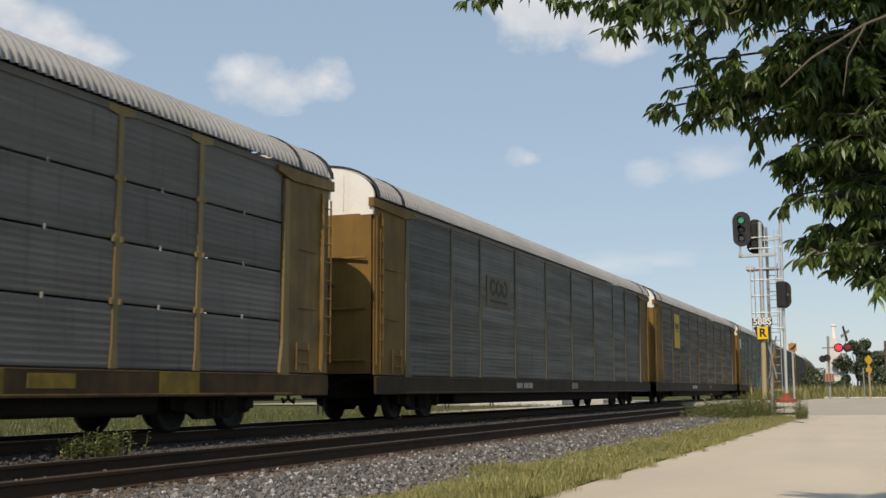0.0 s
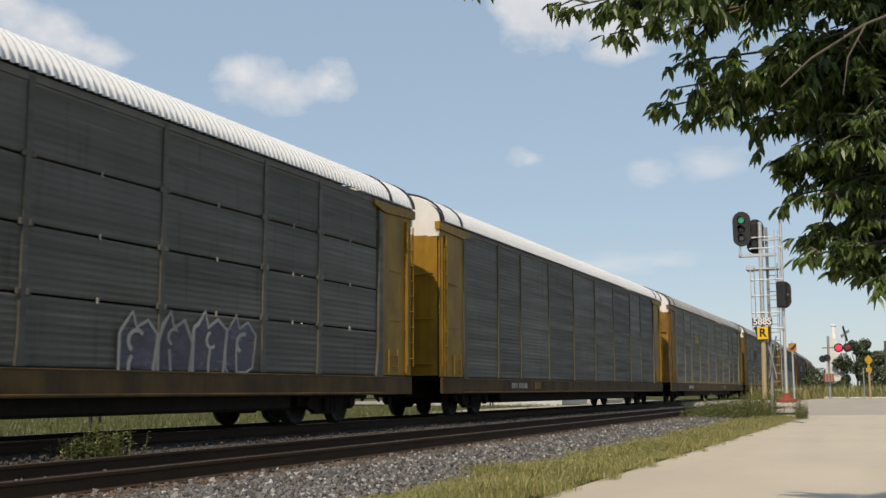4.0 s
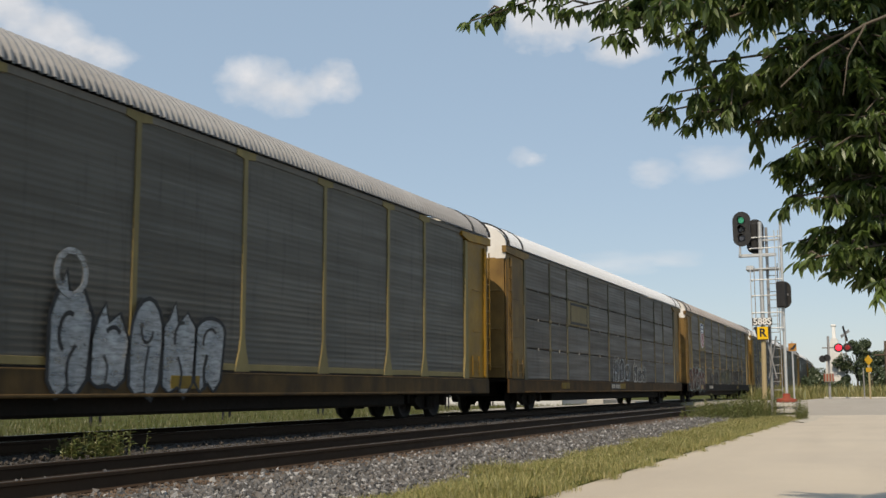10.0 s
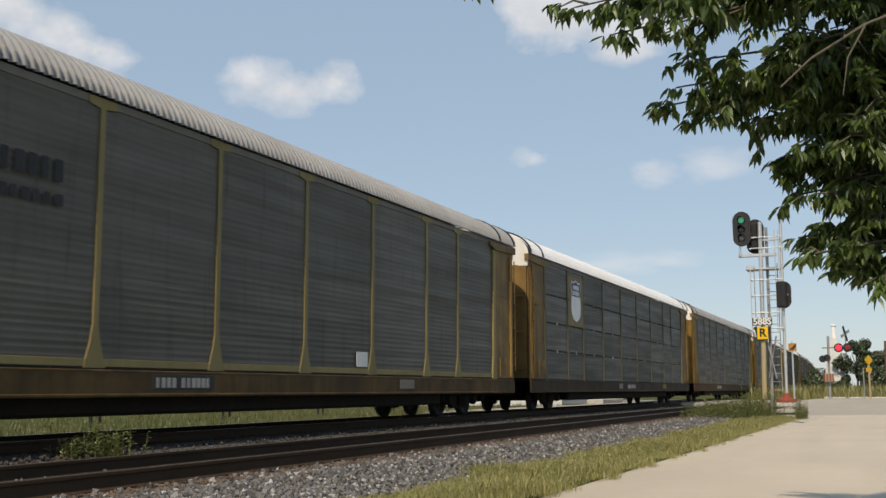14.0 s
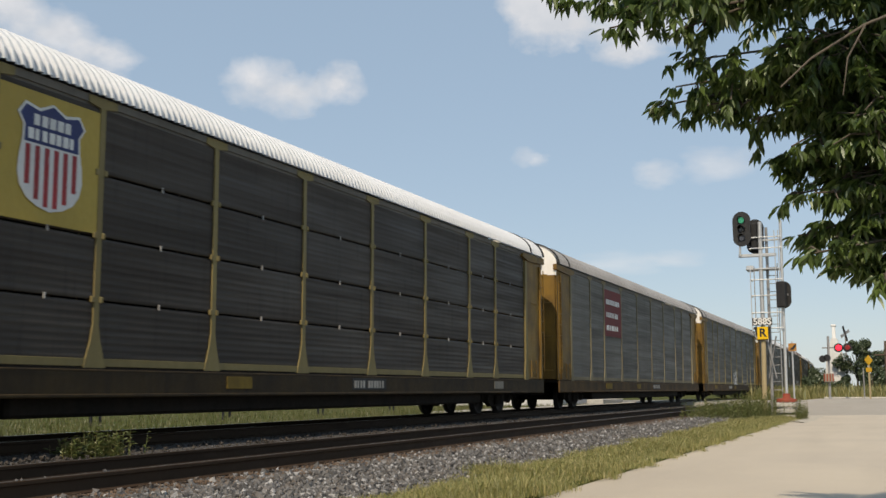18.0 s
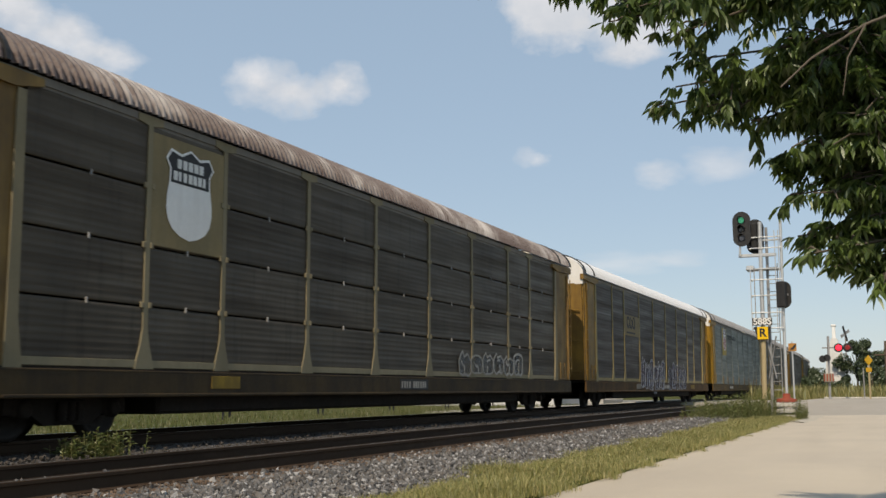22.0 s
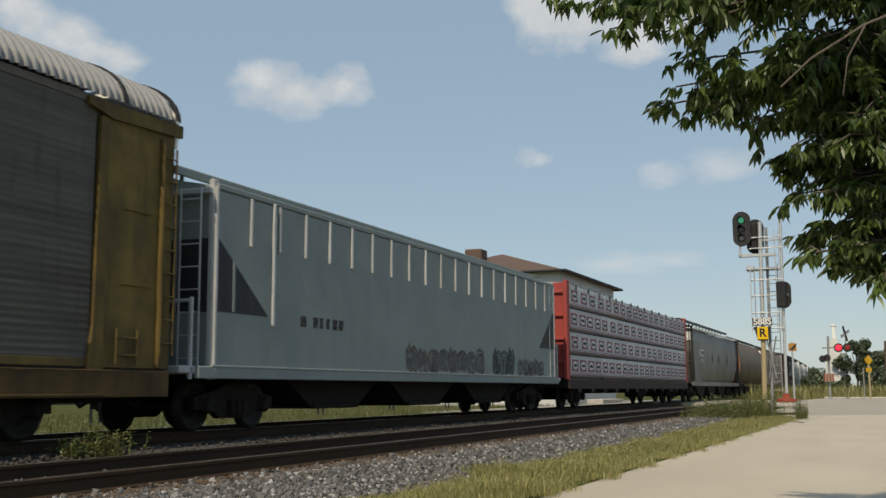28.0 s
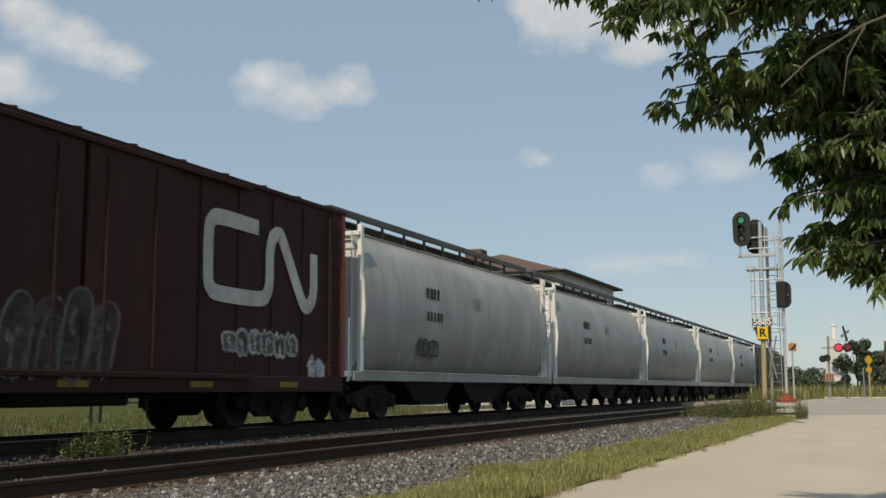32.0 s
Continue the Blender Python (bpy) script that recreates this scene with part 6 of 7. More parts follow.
cx = thing("crossing_signal", "level-crossing flasher mast with red lamps and a crossbuck", "crossing signal", pose(-3.5, 63.9, 0.15))
part("mast", Shape().tube([(0, 0, 0), (0.05, 0, 3.5)], 0.07, 10), m_chrome, cx)
part("cross_arm", Shape().box((0.45, 0, 2.86), (1.5, 0.07, 0.07), 0.01).box((0.95, 0, 3.1), (0.06, 0.06, 1.4), 0.01), m_chrome, cx)
for x, mat, lab in ((0.58, m_red_lamp, "red lit lamp"), (1.05, m_red_dim, "unlit red lamp")):
    d = part("lamp_disc", Shape().lathe((x, -0.06, 2.85), "y", [(0, 0.25), (-0.03, 0.25)], 20), m_dark, cx, "black lamp background")
    part("lamp", Shape().lathe((x, -0.1, 2.85), "y", [(0, 0.16 if mat is m_red_lamp else 0.14), (-0.05, 0.12)], 18), mat, d, lab)
for x, z in ((-0.28, 2.25), (-0.05, 2.3)):
    part("lamp_hood", Shape().lathe((x, -0.05, z), "y", [(0, 0.2), (-0.2, 0.17)], 14), m_dark, cx, "black side lamp")
for a in (0.78, -0.78):
    part("crossbuck", Shape().box((0.95, -0.05, 3.62), (0.9, 0.03, 0.16), 0.005, Matrix.Rotation(1.05, 3, "Z") @ Matrix.Rotation(a + 0.35, 3, "Y")), m_dark if a > 0 else m_chrome, cx, "worn crossbuck board")
part("gate_box", Shape().box((0, -0.1, 1.2), (0.5, 0.4, 0.5), 0.04), m_patch_w, cx, "pale gate machine box")
for i in range(4):
    part("box_vent", Shape().box((-0.22 + 0.15 * i, -0.31, 1.22), (0.07, 0.02, 0.4), 0.004), m_redcap, cx)

ds = thing("warning_sign", "yellow diamond warning sign on a tan post", "road sign", pose(-1.42, 63.95, 0.15))
part("post", Shape().box((0, 0, 1.1), (0.1, 0.1, 2.2), 0.015), m_post, ds)
part("diamond", Shape().box((0, -0.07, 2.15), (0.40, 0.025, 0.40), 0.004, Matrix.Rotation(0.75, 3, "Z") @ Matrix.Rotation(math.pi / 4, 3, "Y")), m_signface_dull, ds, "yellow diamond plate")
part("plaque", Shape().box((0, -0.07, 1.62), (0.3, 0.025, 0.24), 0.004), m_signface_dull, ds, "small yellow plaque")
thing("steel_post", "thin grey steel post by the crossing", "post", pose(-1.71, 63.9, 0.15), shape=Shape().tube([(0, 0, 0), (0, 0, 1.7)], 0.035, 8).box((0, 0, 1.7), (0.09, 0.09, 0.04), 0.01), material=m_chrome)
tp = thing("utility_pole", "dark wooden utility pole with a crossarm", "utility pole", pose(-0.9, 110, -0.4))
part("pole", Shape().tube([(0, 0, 0), (0, 0, 5.6)], 0.16, 10, 0.11), m_tie, tp)
part("crossarm", Shape().box((0, -0.12, 4.3), (2.0, 0.1, 0.12), 0.02), m_tie, tp)

# ---- white elevator tower, house, fence ----
tw = thing("grain_tower", "distant sunlit white grain tower with a narrow head", "tower", pose(-8.3, 170, -0.5))
part("body", Shape().prism([(-1.45, 0), (1.45, 0), (1.25, 5.6), (0.4, 8.6), (-0.4, 8.6), (-1.25, 5.6)], "y", -1.5, 1.5), m_white, tw)
part("head", Shape().box((-0.05, 0, 9.5), (0.5, 0.5, 1.8), 0.05), m_white, tw)
part("cap", Shape().box((-0.05, 0, 10.5), (0.75, 0.6, 0.4), 0.1), m_white, tw)


def house():
    h = thing("apartment_building", "large white three-storey building with a brown hipped roof", "building", pose(-25.45, 86.3, -0.55))
    sid = paint("white_siding", (0.66, 0.66, 0.65), (0.5, 0.5, 0.49), 0.7, 0.3, 0.4, (0.5, 0.5, 6))
    shing = paint("brown_shingle", (0.13, 0.088, 0.072), (0.085, 0.06, 0.05), 0.9, 0.5, 0.8, (1, 1, 5))
    wn_, ln_, top = 15.0, 18.6, 11.1
    part("wall", Shape().box((-wn_ / 2, ln_ / 2, top / 2), (wn_, ln_, top), 0.02), sid, h, "white clapboard walls")
    o = 0.7
    e = [(o, -o, top), (o, ln_ + o, top), (-wn_ - o, ln_ + o, top), (-wn_ - o, -o, top)]
    r = [(-wn_ / 2, 7.0, top + 2.6), (-wn_ / 2, ln_ - 7.0, top + 2.6)]
    sh = Shape().add(e + r, [(0, 1, 5, 4), (1, 2, 5), (2, 3, 4, 5), (3, 0, 4), (0, 3, 2, 1)])
    part("roof", sh, shing, h, "brown shingled hip roof")
    gut = Shape()
    for a, b in zip(e, e[1:] + e[:1]):
        gut.tube([a, b], 0.11, 6)
    part("gutter", gut, m_dark, h, "dark gutter")
    part("chimney", Shape().box((-9.0, 4.2, top + 2.0), (1.6, 1.6, 1.5), 0.1), shing, h)
    for z in (2.0, 5.8, 9.75):
        for k in range(7):
            y = 1.5 + k * 2.6
            w = part("window", Shape().box((0.03, y, z), (0.08, 1.15, 1.5), 0.02), m_white, h)
            part("pane", Shape().box((0.08, y, z), (0.03, 0.95, 1.3), 0.005), m_glass, w, "dark reflecting glass")
        for k in range(4):
            x = -2.2 - k * 3.4
            w = part("window", Shape().box((x, -0.03, z), (1.15, 0.08, 1.5), 0.02), m_white, h)
            part("pane", Shape().box((x, -0.08, z), (0.95, 0.03, 1.3), 0.005), m_glass, w, "dark reflecting glass")


m_glass = paint("dark_glass", (0.03, 0.035, 0.045), (0.05, 0.055, 0.06), 0.12, 0.3)
house()
fn = thing("pipe_fence", "low dark pipe fence across the field", "fence")
for i in range(9):
    for dy in (0, 0.55):
        y = 34 + i * 9.0 + dy
        part("post", kept("fence_post", lambda: Shape().tube([(0, 0, 0), (0, 0, 1.15)], 0.06, 8), m_dark), None, fn, at=(-29.0, y, -0.6))
part("rail", Shape().tube([(-29.0, 30, 0.3), (-29.0, 112, 0.3)], 0.035, 6), m_dark, fn)
thing("concrete_slab", "low pale concrete slab beside the field", "concrete", pose(-23.0, 91, -0.52), shape=Shape().box((0, 0, 0.3), (1.4, 7, 0.4), 0.04).box((0, 0, 0.05), (1.7, 7.4, 0.1), 0.02), material=m_concrete)
# ---- foliage ----
def leaf_material(name, dark, light, straw=None, trans=0.35):
    m = bpy.data.materials.new(name)
    m.use_nodes = True
    ns, ln = m.node_tree.nodes, m.node_tree.links
    ns.remove(ns["Principled BSDF"])
    g = ns.new("ShaderNodeNewGeometry")
    cr = ns.new("ShaderNodeValToRGB")
    el = cr.color_ramp.elements
    el[0].color, el[1].color = (*dark, 1), (*light, 1)
    if straw:
        el[1].position = 0.55
        e = el.new(1.0)
        e.color = (*straw, 1)
    ln.new(g.outputs["Random Per Island"], cr.inputs["Fac"])
    d, t, gl, mx, mx2 = (ns.new("ShaderNodeBsdf" + k) if k != "mix" else ns.new("ShaderNodeMixShader") for k in ("Diffuse", "Translucent", "Glossy", "mix", "mix"))
    gl.inputs["Roughness"].default_value = 0.45
    gl.inputs["Color"].default_value = (0.7, 0.75, 0.7, 1)
    ln.new(cr.outputs["Color"], d.inputs["Color"])
    ln.new(cr.outputs["Color"], t.inputs["Color"])
    mx.inputs[0].default_value, mx2.inputs[0].default_value = trans, 0.06
    ln.new(d.outputs[0], mx.inputs[1])
    ln.new(t.outputs[0], mx.inputs[2])
    ln.new(mx.outputs[0], mx2.inputs[1])
    ln.new(gl.outputs[0], mx2.inputs[2])
    ln.new(mx2.outputs[0], ns["Material Output"].inputs["Surface"])
    return m


m_leaf = leaf_material("tree_leaf", (0.042, 0.076, 0.024), (0.13, 0.195, 0.045), trans=0.5)
# far leaves are greyed: distance haze is mixed into their colour
m_hazed_leaf = leaf_material("hazed_far_leaf", (0.045, 0.066, 0.035), (0.08, 0.108, 0.052), trans=0.2)
m_grass = leaf_material("verge_grass", (0.13, 0.155, 0.042), (0.29, 0.27, 0.085), (0.47, 0.39, 0.185), 0.25)
m_bank = leaf_material("bank_grass", (0.10, 0.115, 0.03), (0.2, 0.19, 0.06), (0.34, 0.28, 0.12), 0.25)
m_meadow = leaf_material("meadow_grass", (0.065, 0.08, 0.02), (0.12, 0.126, 0.04), (0.2, 0.165, 0.075), 0.25)
m_weed = leaf_material("weed", (0.085, 0.115, 0.028), (0.15, 0.175, 0.05), (0.24, 0.21, 0.085), 0.3)
m_bark = paint("grey_bark", (0.115, 0.095, 0.075), (0.06, 0.05, 0.04), 0.9, 0.6, 3, (4, 4, 0.8), relief=0.8)


def leaflet(sh, base, d, length, width, rnd):
    """One pointed leaflet, folded along its rib and curling down."""
    d = d.normalized()
    side = d.cross(Vector((rnd.uniform(-0.4, 0.4), rnd.uniform(-0.4, 0.4), 1))).normalized() * width / 2
    up = side.cross(d).normalized() * width * 0.18
    a = base + d * length * 0.4 - up * 0.3
    tip = base + d * length + Vector((0, 0, -0.12 * length))
    b = base + d * length * 0.75
    sh.add([base, a + side + up, b + side * 0.6 + up * 0.4, tip, b - side * 0.6 + up * 0.4, a - side + up, a - up * 0.6], [(0, 6, 1), (6, 3, 2, 1), (0, 5, 6), (6, 5, 4, 3)])


def sprig(sh, p, heading, rnd, size=0.13, n=8):
    """A drooping compound leaf: leaflets fan out and hang."""
    for k in range(n):
        a = 2 * math.pi * k / n + rnd.uniform(-0.4, 0.4)
        out = Vector((math.cos(a), math.sin(a), 0)) * 0.7 + heading * 0.5 + Vector((0, 0, -rnd.uniform(0.3, 1.3)))
        leaflet(sh, p + heading * rnd.uniform(-0.06, 0.06), out, size * rnd.uniform(0.7, 1.15), size * rnd.uniform(0.3, 0.4), rnd)


TREE = (2.6, 9.4, -0.42)
tree = thing("tree", "large leafy tree with drooping compound leaves over the road", "tree", pose(*TREE))
trunk = Shape().tube([(0, 0, 0), (0.05, 0.02, 1.2), (0.0, 0.1, 2.6), (0.1, 0.05, 4.2), (0.0, 0.0, 6.5)], 0.27, 12, 0.12)
trunk.tube([(0, 0, 0.0), (0, 0, 0.3)], 0.38, 12, 0.27)
part("trunk", trunk, m_bark, tree, "rough grey-brown trunk")

BOUGHS = []


def bough(base_z, tip, seed, spread=0.55, twigs=16, lift=0.5, sway_by=1.0, size=0.12, start=0.3, sprigs=4):
    """A limb from the trunk to a tip (in world places), with twigs and hanging leaves."""
    rnd = random.Random(seed)
    root = Vector((0, 0, base_z))
    end = Vector(tip) - Vector(TREE) - root
    ctrl = end * 0.5 + Vector((rnd.uniform(-0.3, 0.3), rnd.uniform(-0.3, 0.3), lift))
    curve = lambda t: ctrl * (2 * t * (1 - t)) + end * t * t
    wood, leaves = Shape(), Shape()
    wood.tube([curve(i / 8) for i in range(9)], 0.036, 7, 0.006)
    for k in range(twigs):
        t = start + (1 - start) * (k + rnd.random()) / twigs
        p = curve(min(t, 1.0))
        d = Vector((rnd.uniform(-1, 1), rnd.uniform(-1, 1), rnd.uniform(-0.7, 0.45))) + end.normalized() * 0.5
        ln_ = spread * rnd.uniform(0.35, 1.0) * (1.15 - 0.55 * t)
        q = p + d.normalized() * ln_
        wood.tube([p, (p + q) / 2 + Vector((0, 0, 0.04)), q], 0.011, 5, 0.005)
        for s in range(sprigs):
            sprig(leaves, p + (q - p) * (1 - 0.33 * s) + Vector([rnd.uniform(-0.05, 0.05) for _ in range(3)]), d.normalized(), rnd, size)
    sprig(leaves, end, end.normalized(), rnd, size)
    b = part("bough", wood, m_bark, tree, at=root.to_tuple())
    part("foliage", leaves.mesh("foliage", m_leaf, fix=False), None, b, "hanging green leaves", kind="stuff")
    BOUGHS.append((b, root.copy(), end.normalized(), sway_by, seed))
    return b


def seen(x, y, z, k):
    """A place k times as far from the eye."""
    e = Vector(EYE)
    return e + (Vector((x, y, z)) - e) * k


# outer boughs, whose tips make the crown's edge
bough(4.6, seen(-2.72, 6.99, 3.59, 0.98), 1, 0.36, 12, 0.75, 3.6, start=0.5)
bough(4.3, seen(-1.98, 7.21, 3.50, 1.0), 2, 0.38, 12, 0.6, 2.4, start=0.45)
bough(4.0, seen(-1.75, 7.28, 3.27, 1.02), 3, 0.36, 12, 0.5, 2.0, start=0.5)
bough(4.2, seen(-1.30, 7.35, 3.20, 1.04), 4, 0.5, 16, 0.5, 1.2, start=0.4)
bough(3.6, seen(-1.43, 7.36, 2.68, 1.07), 5, 0.33, 14, 0.35, 0.9, start=0.45)
bough(3.5, seen(-1.10, 7.40, 2.75, 1.09), 6, 0.42, 15, 0.3, 0.8, start=0.4)
bough(3.3, seen(-0.82, 7.44, 2.55, 1.09), 7, 0.42, 15, 0.3, 0.8, start=0.4)
bough(3.1, seen(-0.66, 7.46, 2.28, 1.10), 8, 0.4, 15, 0.25, 0.7, start=0.45)
bough(2.9, seen(-0.55, 7.47, 2.02, 1.10), 9, 0.36, 14, 0.2, 0.7, start=0.45)
bough(2.5, seen(-0.47, 7.48, 1.72, 1.10), 10, 0.28, 12, 0.15, 1.2, start=0.6)
bough(2.5, seen(-0.27, 7.49, 1.62, 1.10), 11, 0.3, 13, 0.15, 0.8, start=0.55)
bough(2.3, seen(-0.10, 7.50, 1.50, 1.11), 12, 0.3, 13, 0.1, 0.8, start=0.55)
bough(2.6, seen(-0.12, 7.50, 1.85, 1.07), 13, 0.36, 14, 0.2, 0.6, start=0.5)
for k, q in enumerate(((-1.32, 2.82), (-1.12, 2.66), (-1.22, 3.0), (-0.98, 2.86), (-0.9, 2.66))):
    bough(3.5, seen(q[0], 7.4, q[1], 1.04 + 0.03 * (k % 3)), 220 + k, 0.42, 16, 0.3, 0.8, start=0.45)
for k, q in enumerate(((-0.5, 2.62), (-0.36, 2.5), (-0.62, 2.52), (-0.5, 2.36), (-0.34, 2.2), (-0.62, 2.2), (-0.45, 2.02), (-0.2, 2.3), (-0.56, 1.74), (-0.46, 1.62), (-0.34, 1.52), (-0.18, 1.48), (-0.05, 1.46), (-0.4, 1.78))):
    bough(2.5, seen(q[0], 7.48, q[1], 1.05 + 0.03 * (k % 3)), 240 + k, 0.26, 13, 0.15, 0.8, start=0.55)
# inner boughs that fill the crown
fill = random.Random(77)
for k in range(31):
    u, v = fill.random(), fill.random()
    bough(2.8 + 1.8 * v, seen(-0.02 - 0.78 * u * (0.25 + 0.75 * v), 7.45, 1.9 + 1.5 * v, fill.uniform(1.02, 1.24)), 320 + k, 0.66, 20, 0.3, 0.4, 0.125, 0.35)
for k in range(4):
    u = fill.random()
    bough(4.2 + 0.6 * fill.random(), seen(-0.6 - 1.1 * u, 7.35, 3.45 - 0.65 * (1 - u) * fill.random(), fill.uniform(0.98, 1.12)), 120 + k, 0.5, 17, 0.45, 0.9, 0.14, 0.4)
limb = [seen(*q) for q in ((0.6, 7.5, 3.24, 0.99), (0.25, 7.48, 3.23, 0.985), (-0.07, 7.45, 3.13, 0.98), (-0.42, 7.42, 2.93, 0.975), (-0.62, 7.4, 2.75, 0.975))]
m_limb = paint("pale_bark", (0.13, 0.11, 0.088), (0.07, 0.06, 0.046), 0.85, 0.5, 4, (4, 4, 1), relief=0.6)
bare = Shape().tube([Vector((0, 0.05, 3.6))] + [q - Vector(TREE) for q in limb], 0.016, 8, 0.006)
bare.tube([limb[2] - Vector(TREE), seen(-0.19, 7.4, 2.9, 0.97) - Vector(TREE), seen(-0.23, 7.4, 2.65, 0.97) - Vector(TREE)], 0.008, 6, 0.004)
part("limb", bare, m_limb, tree, "pale bare limb")
# unseen high canopy over the road, added to shade what hangs below
up = 0
while up < 9:
    x, y, z = fill.uniform(-2.6, 5.5), fill.uniform(1.5, 13.0), fill.uniform(4.9, 7.6)
    if z < 1.2 + 0.40 * math.hypot(x, y) + 0.6 or (x < 0.9 and y + 0.93 * z > 11.2):
        continue
    bough(4.6 + fill.random() * 1.6, (x, y, z), 460 + up, 0.95, 14, 0.6, 0.3, 0.24, 0.3)
    up += 1

# ---- grass blades on the verge, weeds ----
def blades(name, spots, mat, label, hgt, wid, lean=0.5, per=4, cat="grass"):
    sh = Shape()
    rnd = random.Random(len(spots))
    for x, y, z, f in spots:
        for _ in range(per):
            a = rnd.uniform(0, 2 * math.pi)
            h = rnd.uniform(*hgt) * f
            w = wid * rnd.uniform(0.6, 1.3)
            bx, by = x + rnd.uniform(-0.04, 0.04), y + rnd.uniform(-0.04, 0.04)
            dx, dy = math.cos(a), math.sin(a)
            l = h * rnd.uniform(0.1, lean)
            v = [(bx - dy * w, by + dx * w, z), (bx + dy * w, by - dx * w, z), (bx + dx * l * 0.4 + dy * w * 0.7, by + dy * l * 0.4 - dx * w * 0.7, z + h * 0.6), (bx + dx * l * 0.4 - dy * w * 0.7, by + dy * l * 0.4 + dx * w * 0.7, z + h * 0.6), (bx + dx * l, by + dy * l, z + h)]
            sh.add(v, [(0, 1, 2, 3), (3, 2, 4)])
    return thing(name, label, cat, kind="stuff", shape=sh.mesh(name, mat, fix=False))


gr_ = random.Random(9)
spots = []
for _ in range(42000):
    u = gr_.random()
    y = 8 + 40 * u ** 1.7
    edge = 0.12 * math.sin(y * 1.3) + 0.1 * math.sin(y * 3.1)
    lo = -5.15 + edge - max(0, y - 30) * 0.03
    x = gr_.uniform(lo + gr_.uniform(-0.15, 0.2), ROAD_L + 0.08 + 0.1 * math.sin(y * 2.7) + 0.06 * math.sin(y * 7.1) + gr_.uniform(-0.2, 0.12))
    f = (0.5 + 0.9 * max(0.0, noise.noise(Vector((x * 0.9, y * 0.6, 0))) + 0.35)) * (1.5 if gr_.random() < 0.08 else 1.0)
    spots.append((x, y, -0.36 - 0.1 * max(0.0, (x + 4.3)), f))
blades("verge_grass", spots, m_grass, "mown straw-and-green grass verge along the road", (0.045, 0.13), 0.0036, 1.0)
spots = []
for _ in range(15000):
    y = 9 + 90 * gr_.random() ** 1.4
    spots.append((-14.2 - 26 * gr_.random() ** 1.3, y, -0.5, gr_.uniform(0.6, 1.3)))
blades("field_grass", spots, m_meadow, "longer green and straw grass beyond the tracks", (0.06, 0.24), 0.01, 0.8)


def weed_patch(spots, label, hgt):
    """Upright leafy weeds."""
    sh = Shape()
    rnd = random.Random(len(spots) + 3)
    for x, y, z, f in spots:
        h = rnd.uniform(*hgt) * f
        lean = Vector((rnd.uniform(-0.2, 0.2), rnd.uniform(-0.2, 0.2), 1)) * h
        p = Vector((x, y, z))
        sh.tube([p, p + lean * 0.5, p + lean], 0.006, 4, 0.002, cap=False)
        for k in range(int(5 + h * 14)):
            t = rnd.uniform(0.1, 1.0)
            a = rnd.uniform(0, 6.28)
            leaflet(sh, p + lean * t, Vector((math.cos(a), math.sin(a), rnd.uniform(0.1, 0.8))), rnd.uniform(0.05, 0.13) * (1.2 - 0.5 * t), 0.028, rnd)
    return thing("weeds", label, "weeds", kind="stuff", shape=sh.mesh("weeds", m_weed, fix=False))


sp = [(-9.95 + gr_.gauss(0, 0.16), 12.0 + gr_.gauss(0, 0.13), -0.2, 1) for _ in range(60)]
sp += [(-10.15 + gr_.gauss(0, 0.12), 11.55 + gr_.gauss(0, 0.08), -0.2, 0.8) for _ in range(34)]
weed_patch(sp, "green leafy weeds between the two tracks", (0.22, 0.46))
sp = []
for _ in range(800):
    t = gr_.random()
    sp.append((-6.5 + 1.9 * t + gr_.gauss(0, 0.3), 37.5 + 8 * t + gr_.gauss(0, 1.6), -0.42, 0.6 + 0.7 * t * gr_.random() + 0.2))
sp += [(-3.62 + gr_.gauss(0, 0.12), 45.2 + gr_.gauss(0, 0.5), -0.45, 0.9) for _ in range(70)]
weed_patch(sp, "tall green weeds round the signal's foot", (0.4, 0.95))
sp = [(-14.4 - abs(gr_.gauss(0, 0.5)), gr_.choice((27.5, 28.2, 45.0, 17.0)) + gr_.gauss(0, 0.3), -0.5, 1) for _ in range(60)]
weed_patch(sp, "scattered weeds at the far edge of the tracks", (0.3, 0.7))


# ---- far trees ----
def far_tree(x, y, w, h, seed, label):
    rnd = random.Random(seed)
    t = thing("tree", label, "tree", pose(x, y, -0.55), group="trees beyond the crossing")
    tr = Shape().tube([(0, 0, 0), (0.1, 0, h * 0.35), (0, 0.1, h * 0.75)], w * 0.035, 8, 0.05)
    for k in range(6):
        a = k * 1.1
        tr.tube([(0, 0, h * (0.25 + 0.07 * k)), (math.cos(a) * w * 0.3, math.sin(a) * w * 0.3, h * (0.45 + 0.07 * k))], w * 0.015, 5, 0.03)
    part("trunk", tr, m_bark, t)
    sh = Shape()
    blobs = []
    for k in range(26):
        a, u = rnd.uniform(0, 6.28), rnd.random() ** 0.5
        z = h * rnd.uniform(0.12, 0.92)
        rr = w * 0.5 * math.sqrt(max(0.05, 1 - ((z / h - 0.45) / 0.58) ** 2))
        blobs.append((Vector((math.cos(a) * rr * u, math.sin(a) * rr * u, z)), w * rnd.uniform(0.1, 0.2)))
    for c, r in blobs:
        for _ in range(230):
            d = Vector((rnd.gauss(0, 1), rnd.gauss(0, 1), rnd.gauss(0, 0.8))).normalized() * r * rnd.uniform(0.55, 1.1)
            s = rnd.uniform(0.11, 0.22)
            n = Vector((rnd.gauss(0, 1), rnd.gauss(0, 1), rnd.gauss(0, 1))).normalized()
            a = n.orthogonal().normalized() * s
            b = n.cross(a).normalized() * s * 0.7
            p = c + d
            sh.add([p - a, p - b, p + a, p + b], [(0, 1, 2, 3)])
    part("crown", sh.mesh("crown", m_hazed_leaf, fix=False), None, t, "dense dark green crown", kind="stuff")


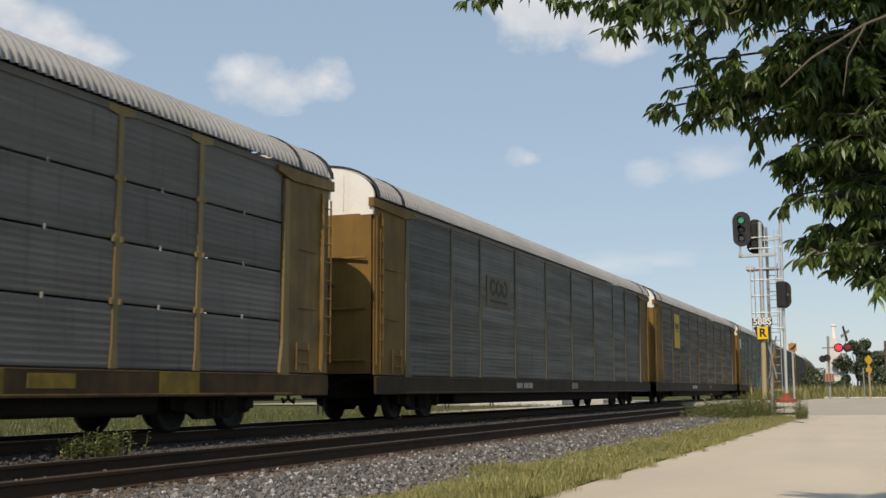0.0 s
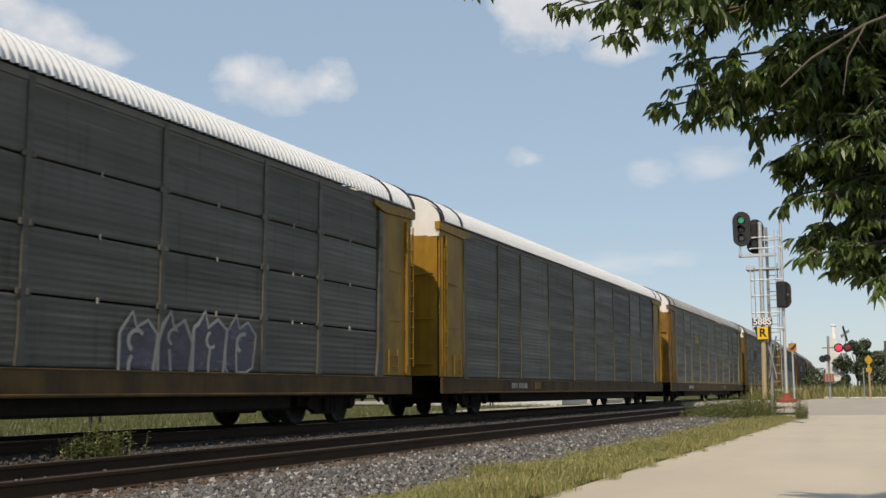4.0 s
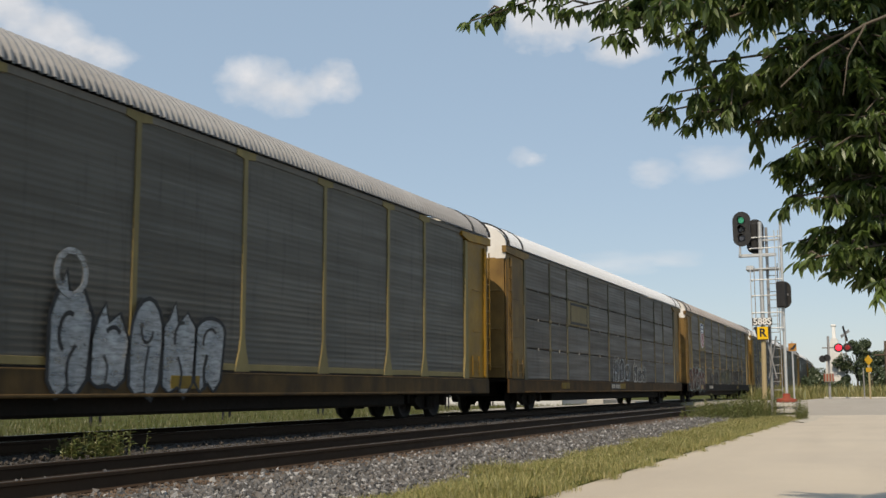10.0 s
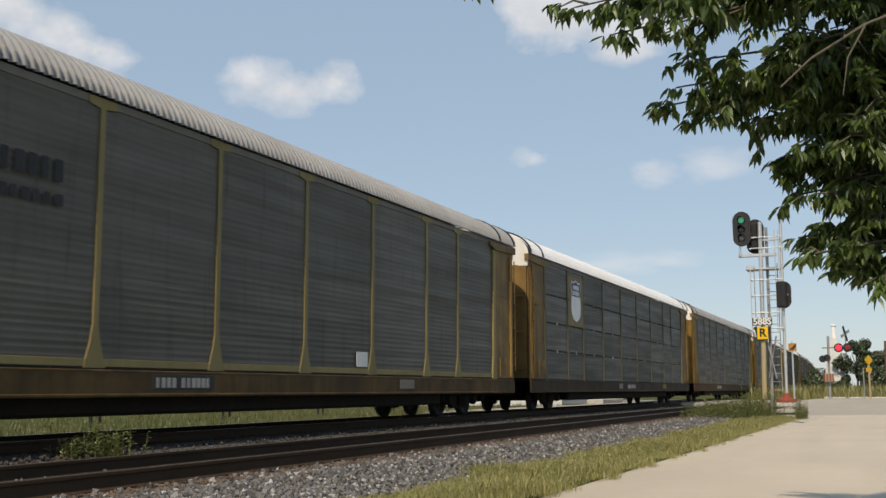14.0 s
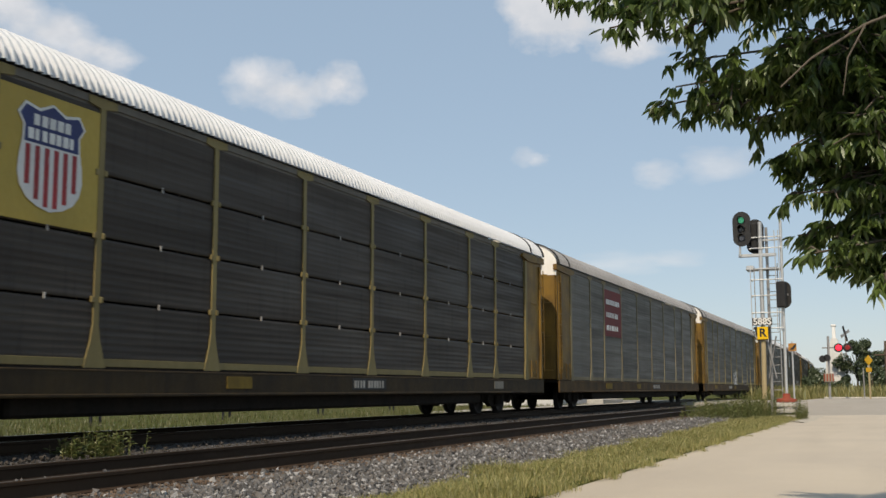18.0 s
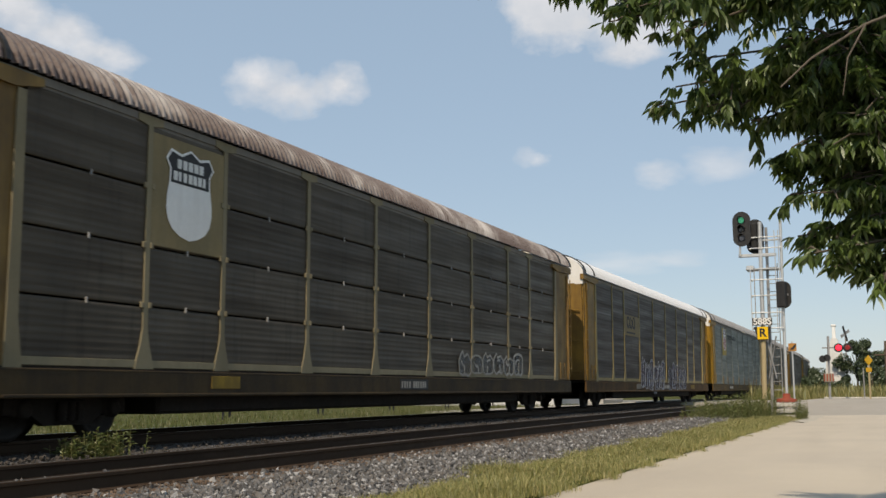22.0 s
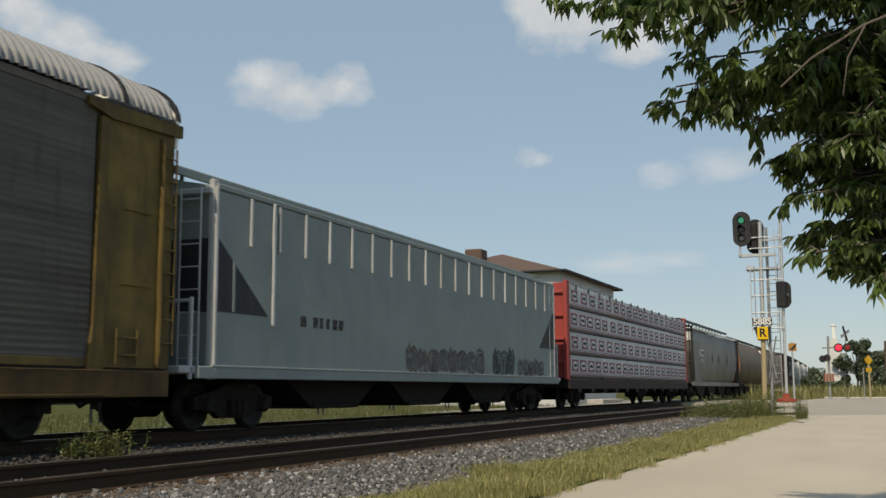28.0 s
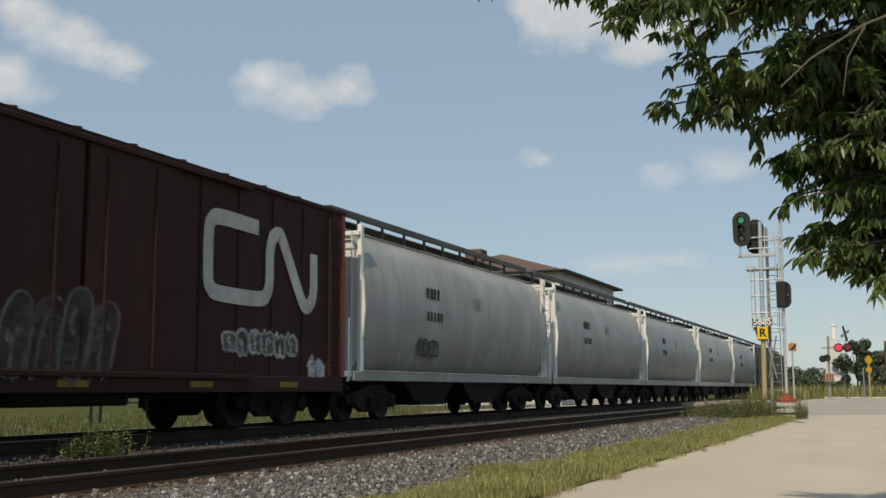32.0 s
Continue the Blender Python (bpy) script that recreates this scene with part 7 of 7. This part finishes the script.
far_tree(-5.4, 168, 5.2, 8.6, 1, "round dark green tree beyond the crossing")
far_tree(-8.2, 172, 3.6, 4.0, 2, "low green tree beside the white tower")
far_tree(-12.0, 175, 6.0, 4.2, 3, "broad low tree beyond the crossing")
far_tree(-16.5, 182, 6.5, 4.4, 4, "broad low tree beyond the crossing")
far_tree(-21.5, 190, 7.0, 5.0, 5, "broad low tree beyond the crossing")
far_tree(-1.6, 165, 4.4, 7.2, 6, "tall green tree at the far roadside")
far_tree(2.5, 168, 6.0, 8.0, 7, "tall green tree at the far roadside")
far_tree(-3.2, 158, 4.0, 4.2, 8, "green bush beyond the crossing")
far_tree(-27.0, 196, 7.0, 6.0, 9, "broad low tree beyond the crossing")
for k, (fx, fy, fw, fh) in enumerate(((-10.2, 150, 4.5, 2.4), (-7.0, 146, 4.0, 1.9), (-13.8, 156, 5.0, 2.8), (-0.5, 150, 3.6, 3.0), (-18.0, 166, 6.0, 4.4))):
    far_tree(fx, fy, fw, fh, 30 + k, "green bush on the bank beyond the crossing")
spots = []
for _ in range(5000):
    y = 72 + 60 * gr_.random()
    spots.append((gr_.uniform(-9, 6) + (y - 72) * -0.05, y, -0.3 + 0.2 * gr_.random(), gr_.uniform(0.6, 1.2)))
blades("bank_grass", spots, m_bank, "tall rank grass bank beyond the crossing", (0.5, 1.3), 0.03, 0.5)
# ---- clouds: thin sheets far off, which drift ----
def cloud_material(name, seed, dense, soft):
    m = bpy.data.materials.new(name)
    m.use_nodes = True
    ns, ln = m.node_tree.nodes, m.node_tree.links
    ns.remove(ns["Principled BSDF"])
    tc = ns.new("ShaderNodeTexCoord")
    mp = ns.new("ShaderNodeMapping")
    mp.inputs["Location"].default_value = (seed * 3.7, seed * 1.3, 0)
    ln.new(tc.outputs["Object"], mp.inputs["Vector"])
    n = noise_of(ns, ln, mp.outputs["Vector"], 1.7, 9, 0.58)
    ln_ = ns.new("ShaderNodeVectorMath")
    ln_.operation = "LENGTH"
    ln.new(tc.outputs["Object"], ln_.inputs[0])
    fall = ramp_of(ns, ln, ln_.outputs["Value"], 0.1, 1.0, 0.66, -0.40)
    add = ns.new("ShaderNodeMath")
    add.operation = "ADD"
    ln.new(n, add.inputs[0])
    ln.new(fall, add.inputs[1])
    al = ramp_of(ns, ln, add.outputs[0], 0.52, 0.52 + soft, 0.0, dense)
    e, t, mx = ns.new("ShaderNodeEmission"), ns.new("ShaderNodeBsdfTransparent"), ns.new("ShaderNodeMixShader")
    shade = noise_of(ns, ln, mp.outputs["Vector"], 1.1, 5)
    ln.new(blend(ns, ln, ramp_of(ns, ln, shade, 0.35, 0.65), (0.66, 0.745, 0.88), (0.84, 0.91, 1.03)), e.inputs["Color"])
    e.inputs["Strength"].default_value = 1.0
    ln.new(al, mx.inputs[0])
    ln.new(t.outputs[0], mx.inputs[1])
    ln.new(e.outputs[0], mx.inputs[2])
    ln.new(mx.outputs[0], ns["Material Output"].inputs["Surface"])
    return m


CLOUDS = []


def puff_mesh():
    sh = Shape()
    rows = []
    for j in range(9):
        v = -1 + 2 * j / 8
        rows.append([(u, v, 0.12 * (1 - u * u) * (1 - v * v)) for u in [-1 + 2 * i / 10 for i in range(11)]])
    return sh.sheet(rows, True)


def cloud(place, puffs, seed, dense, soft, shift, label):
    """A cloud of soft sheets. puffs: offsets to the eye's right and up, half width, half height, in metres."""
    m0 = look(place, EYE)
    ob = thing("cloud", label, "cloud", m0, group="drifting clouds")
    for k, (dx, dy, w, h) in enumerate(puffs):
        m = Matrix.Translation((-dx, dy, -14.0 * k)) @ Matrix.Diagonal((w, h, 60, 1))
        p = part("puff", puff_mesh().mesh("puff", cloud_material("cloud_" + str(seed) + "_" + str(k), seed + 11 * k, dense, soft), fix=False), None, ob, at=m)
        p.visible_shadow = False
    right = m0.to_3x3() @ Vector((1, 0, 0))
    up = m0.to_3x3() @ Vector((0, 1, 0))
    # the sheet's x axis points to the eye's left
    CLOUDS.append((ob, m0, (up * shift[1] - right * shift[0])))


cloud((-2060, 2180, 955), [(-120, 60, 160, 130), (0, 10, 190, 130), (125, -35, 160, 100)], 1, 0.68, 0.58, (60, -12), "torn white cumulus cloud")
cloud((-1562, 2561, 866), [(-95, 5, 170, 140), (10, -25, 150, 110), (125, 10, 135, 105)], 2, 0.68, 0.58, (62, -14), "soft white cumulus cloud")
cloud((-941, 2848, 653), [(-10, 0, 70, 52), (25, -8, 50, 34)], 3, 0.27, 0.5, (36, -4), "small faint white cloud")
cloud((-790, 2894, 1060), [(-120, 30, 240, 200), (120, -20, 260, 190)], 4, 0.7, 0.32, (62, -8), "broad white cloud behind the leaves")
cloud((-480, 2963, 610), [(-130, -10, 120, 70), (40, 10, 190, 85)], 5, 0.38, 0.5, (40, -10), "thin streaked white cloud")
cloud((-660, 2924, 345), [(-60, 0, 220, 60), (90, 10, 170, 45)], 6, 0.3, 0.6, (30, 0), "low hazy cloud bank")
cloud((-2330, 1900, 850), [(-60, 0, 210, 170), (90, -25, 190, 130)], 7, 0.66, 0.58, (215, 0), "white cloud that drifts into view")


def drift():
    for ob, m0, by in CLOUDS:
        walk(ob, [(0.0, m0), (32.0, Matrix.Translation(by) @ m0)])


def sway():
    for b, root, along, amount, seed in BOUGHS:
        rnd = random.Random(seed * 7 + 1)
        axis = along.cross(Vector((0, 0, 1))).normalized()
        rows, ph = [], rnd.uniform(0, 6.28)
        for k in range(33):
            t = float(k)
            gust = 1.9 * math.exp(-((t - 11.2) / 1.6) ** 2) + 0.7 * math.exp(-((t - 8.0) / 1.2) ** 2) - 0.35 * (t > 15)
            a = amount * (0.22 * gust + 0.12 * math.sin(1.9 * t + ph) + 0.07 * math.sin(3.7 * t + 2 * ph))
            c = amount * 0.10 * math.sin(1.3 * t + ph * 1.7)
            m = Matrix.Translation(root) @ Matrix.Rotation(math.radians(-a * 1.4), 4, axis) @ Matrix.Rotation(math.radians(c), 4, "Z")
            rows.append((t, m))
        walk(b, rows)
# ---- what moves ----
def car_pose(s):
    x, y, a = on_line(FAR_X, s)
    return Matrix.Translation((x, y, FAR_RAIL_Z)) @ Matrix.Rotation(a, 4, "Z")


def motions():
    for car, s0 in TRAIN:
        times = {0.0, 32.0}
        for k in range(60):
            t = (s0 - (CURVE_FROM - 10 + 24 * k)) / SPEED
            if 0.1 < t < 31.9:
                times.add(round(t * FPS) / FPS)
        walk(car, [(t, car_pose(s0 - SPEED * t)) for t in sorted(times)])
    sway()
    drift()


motions()
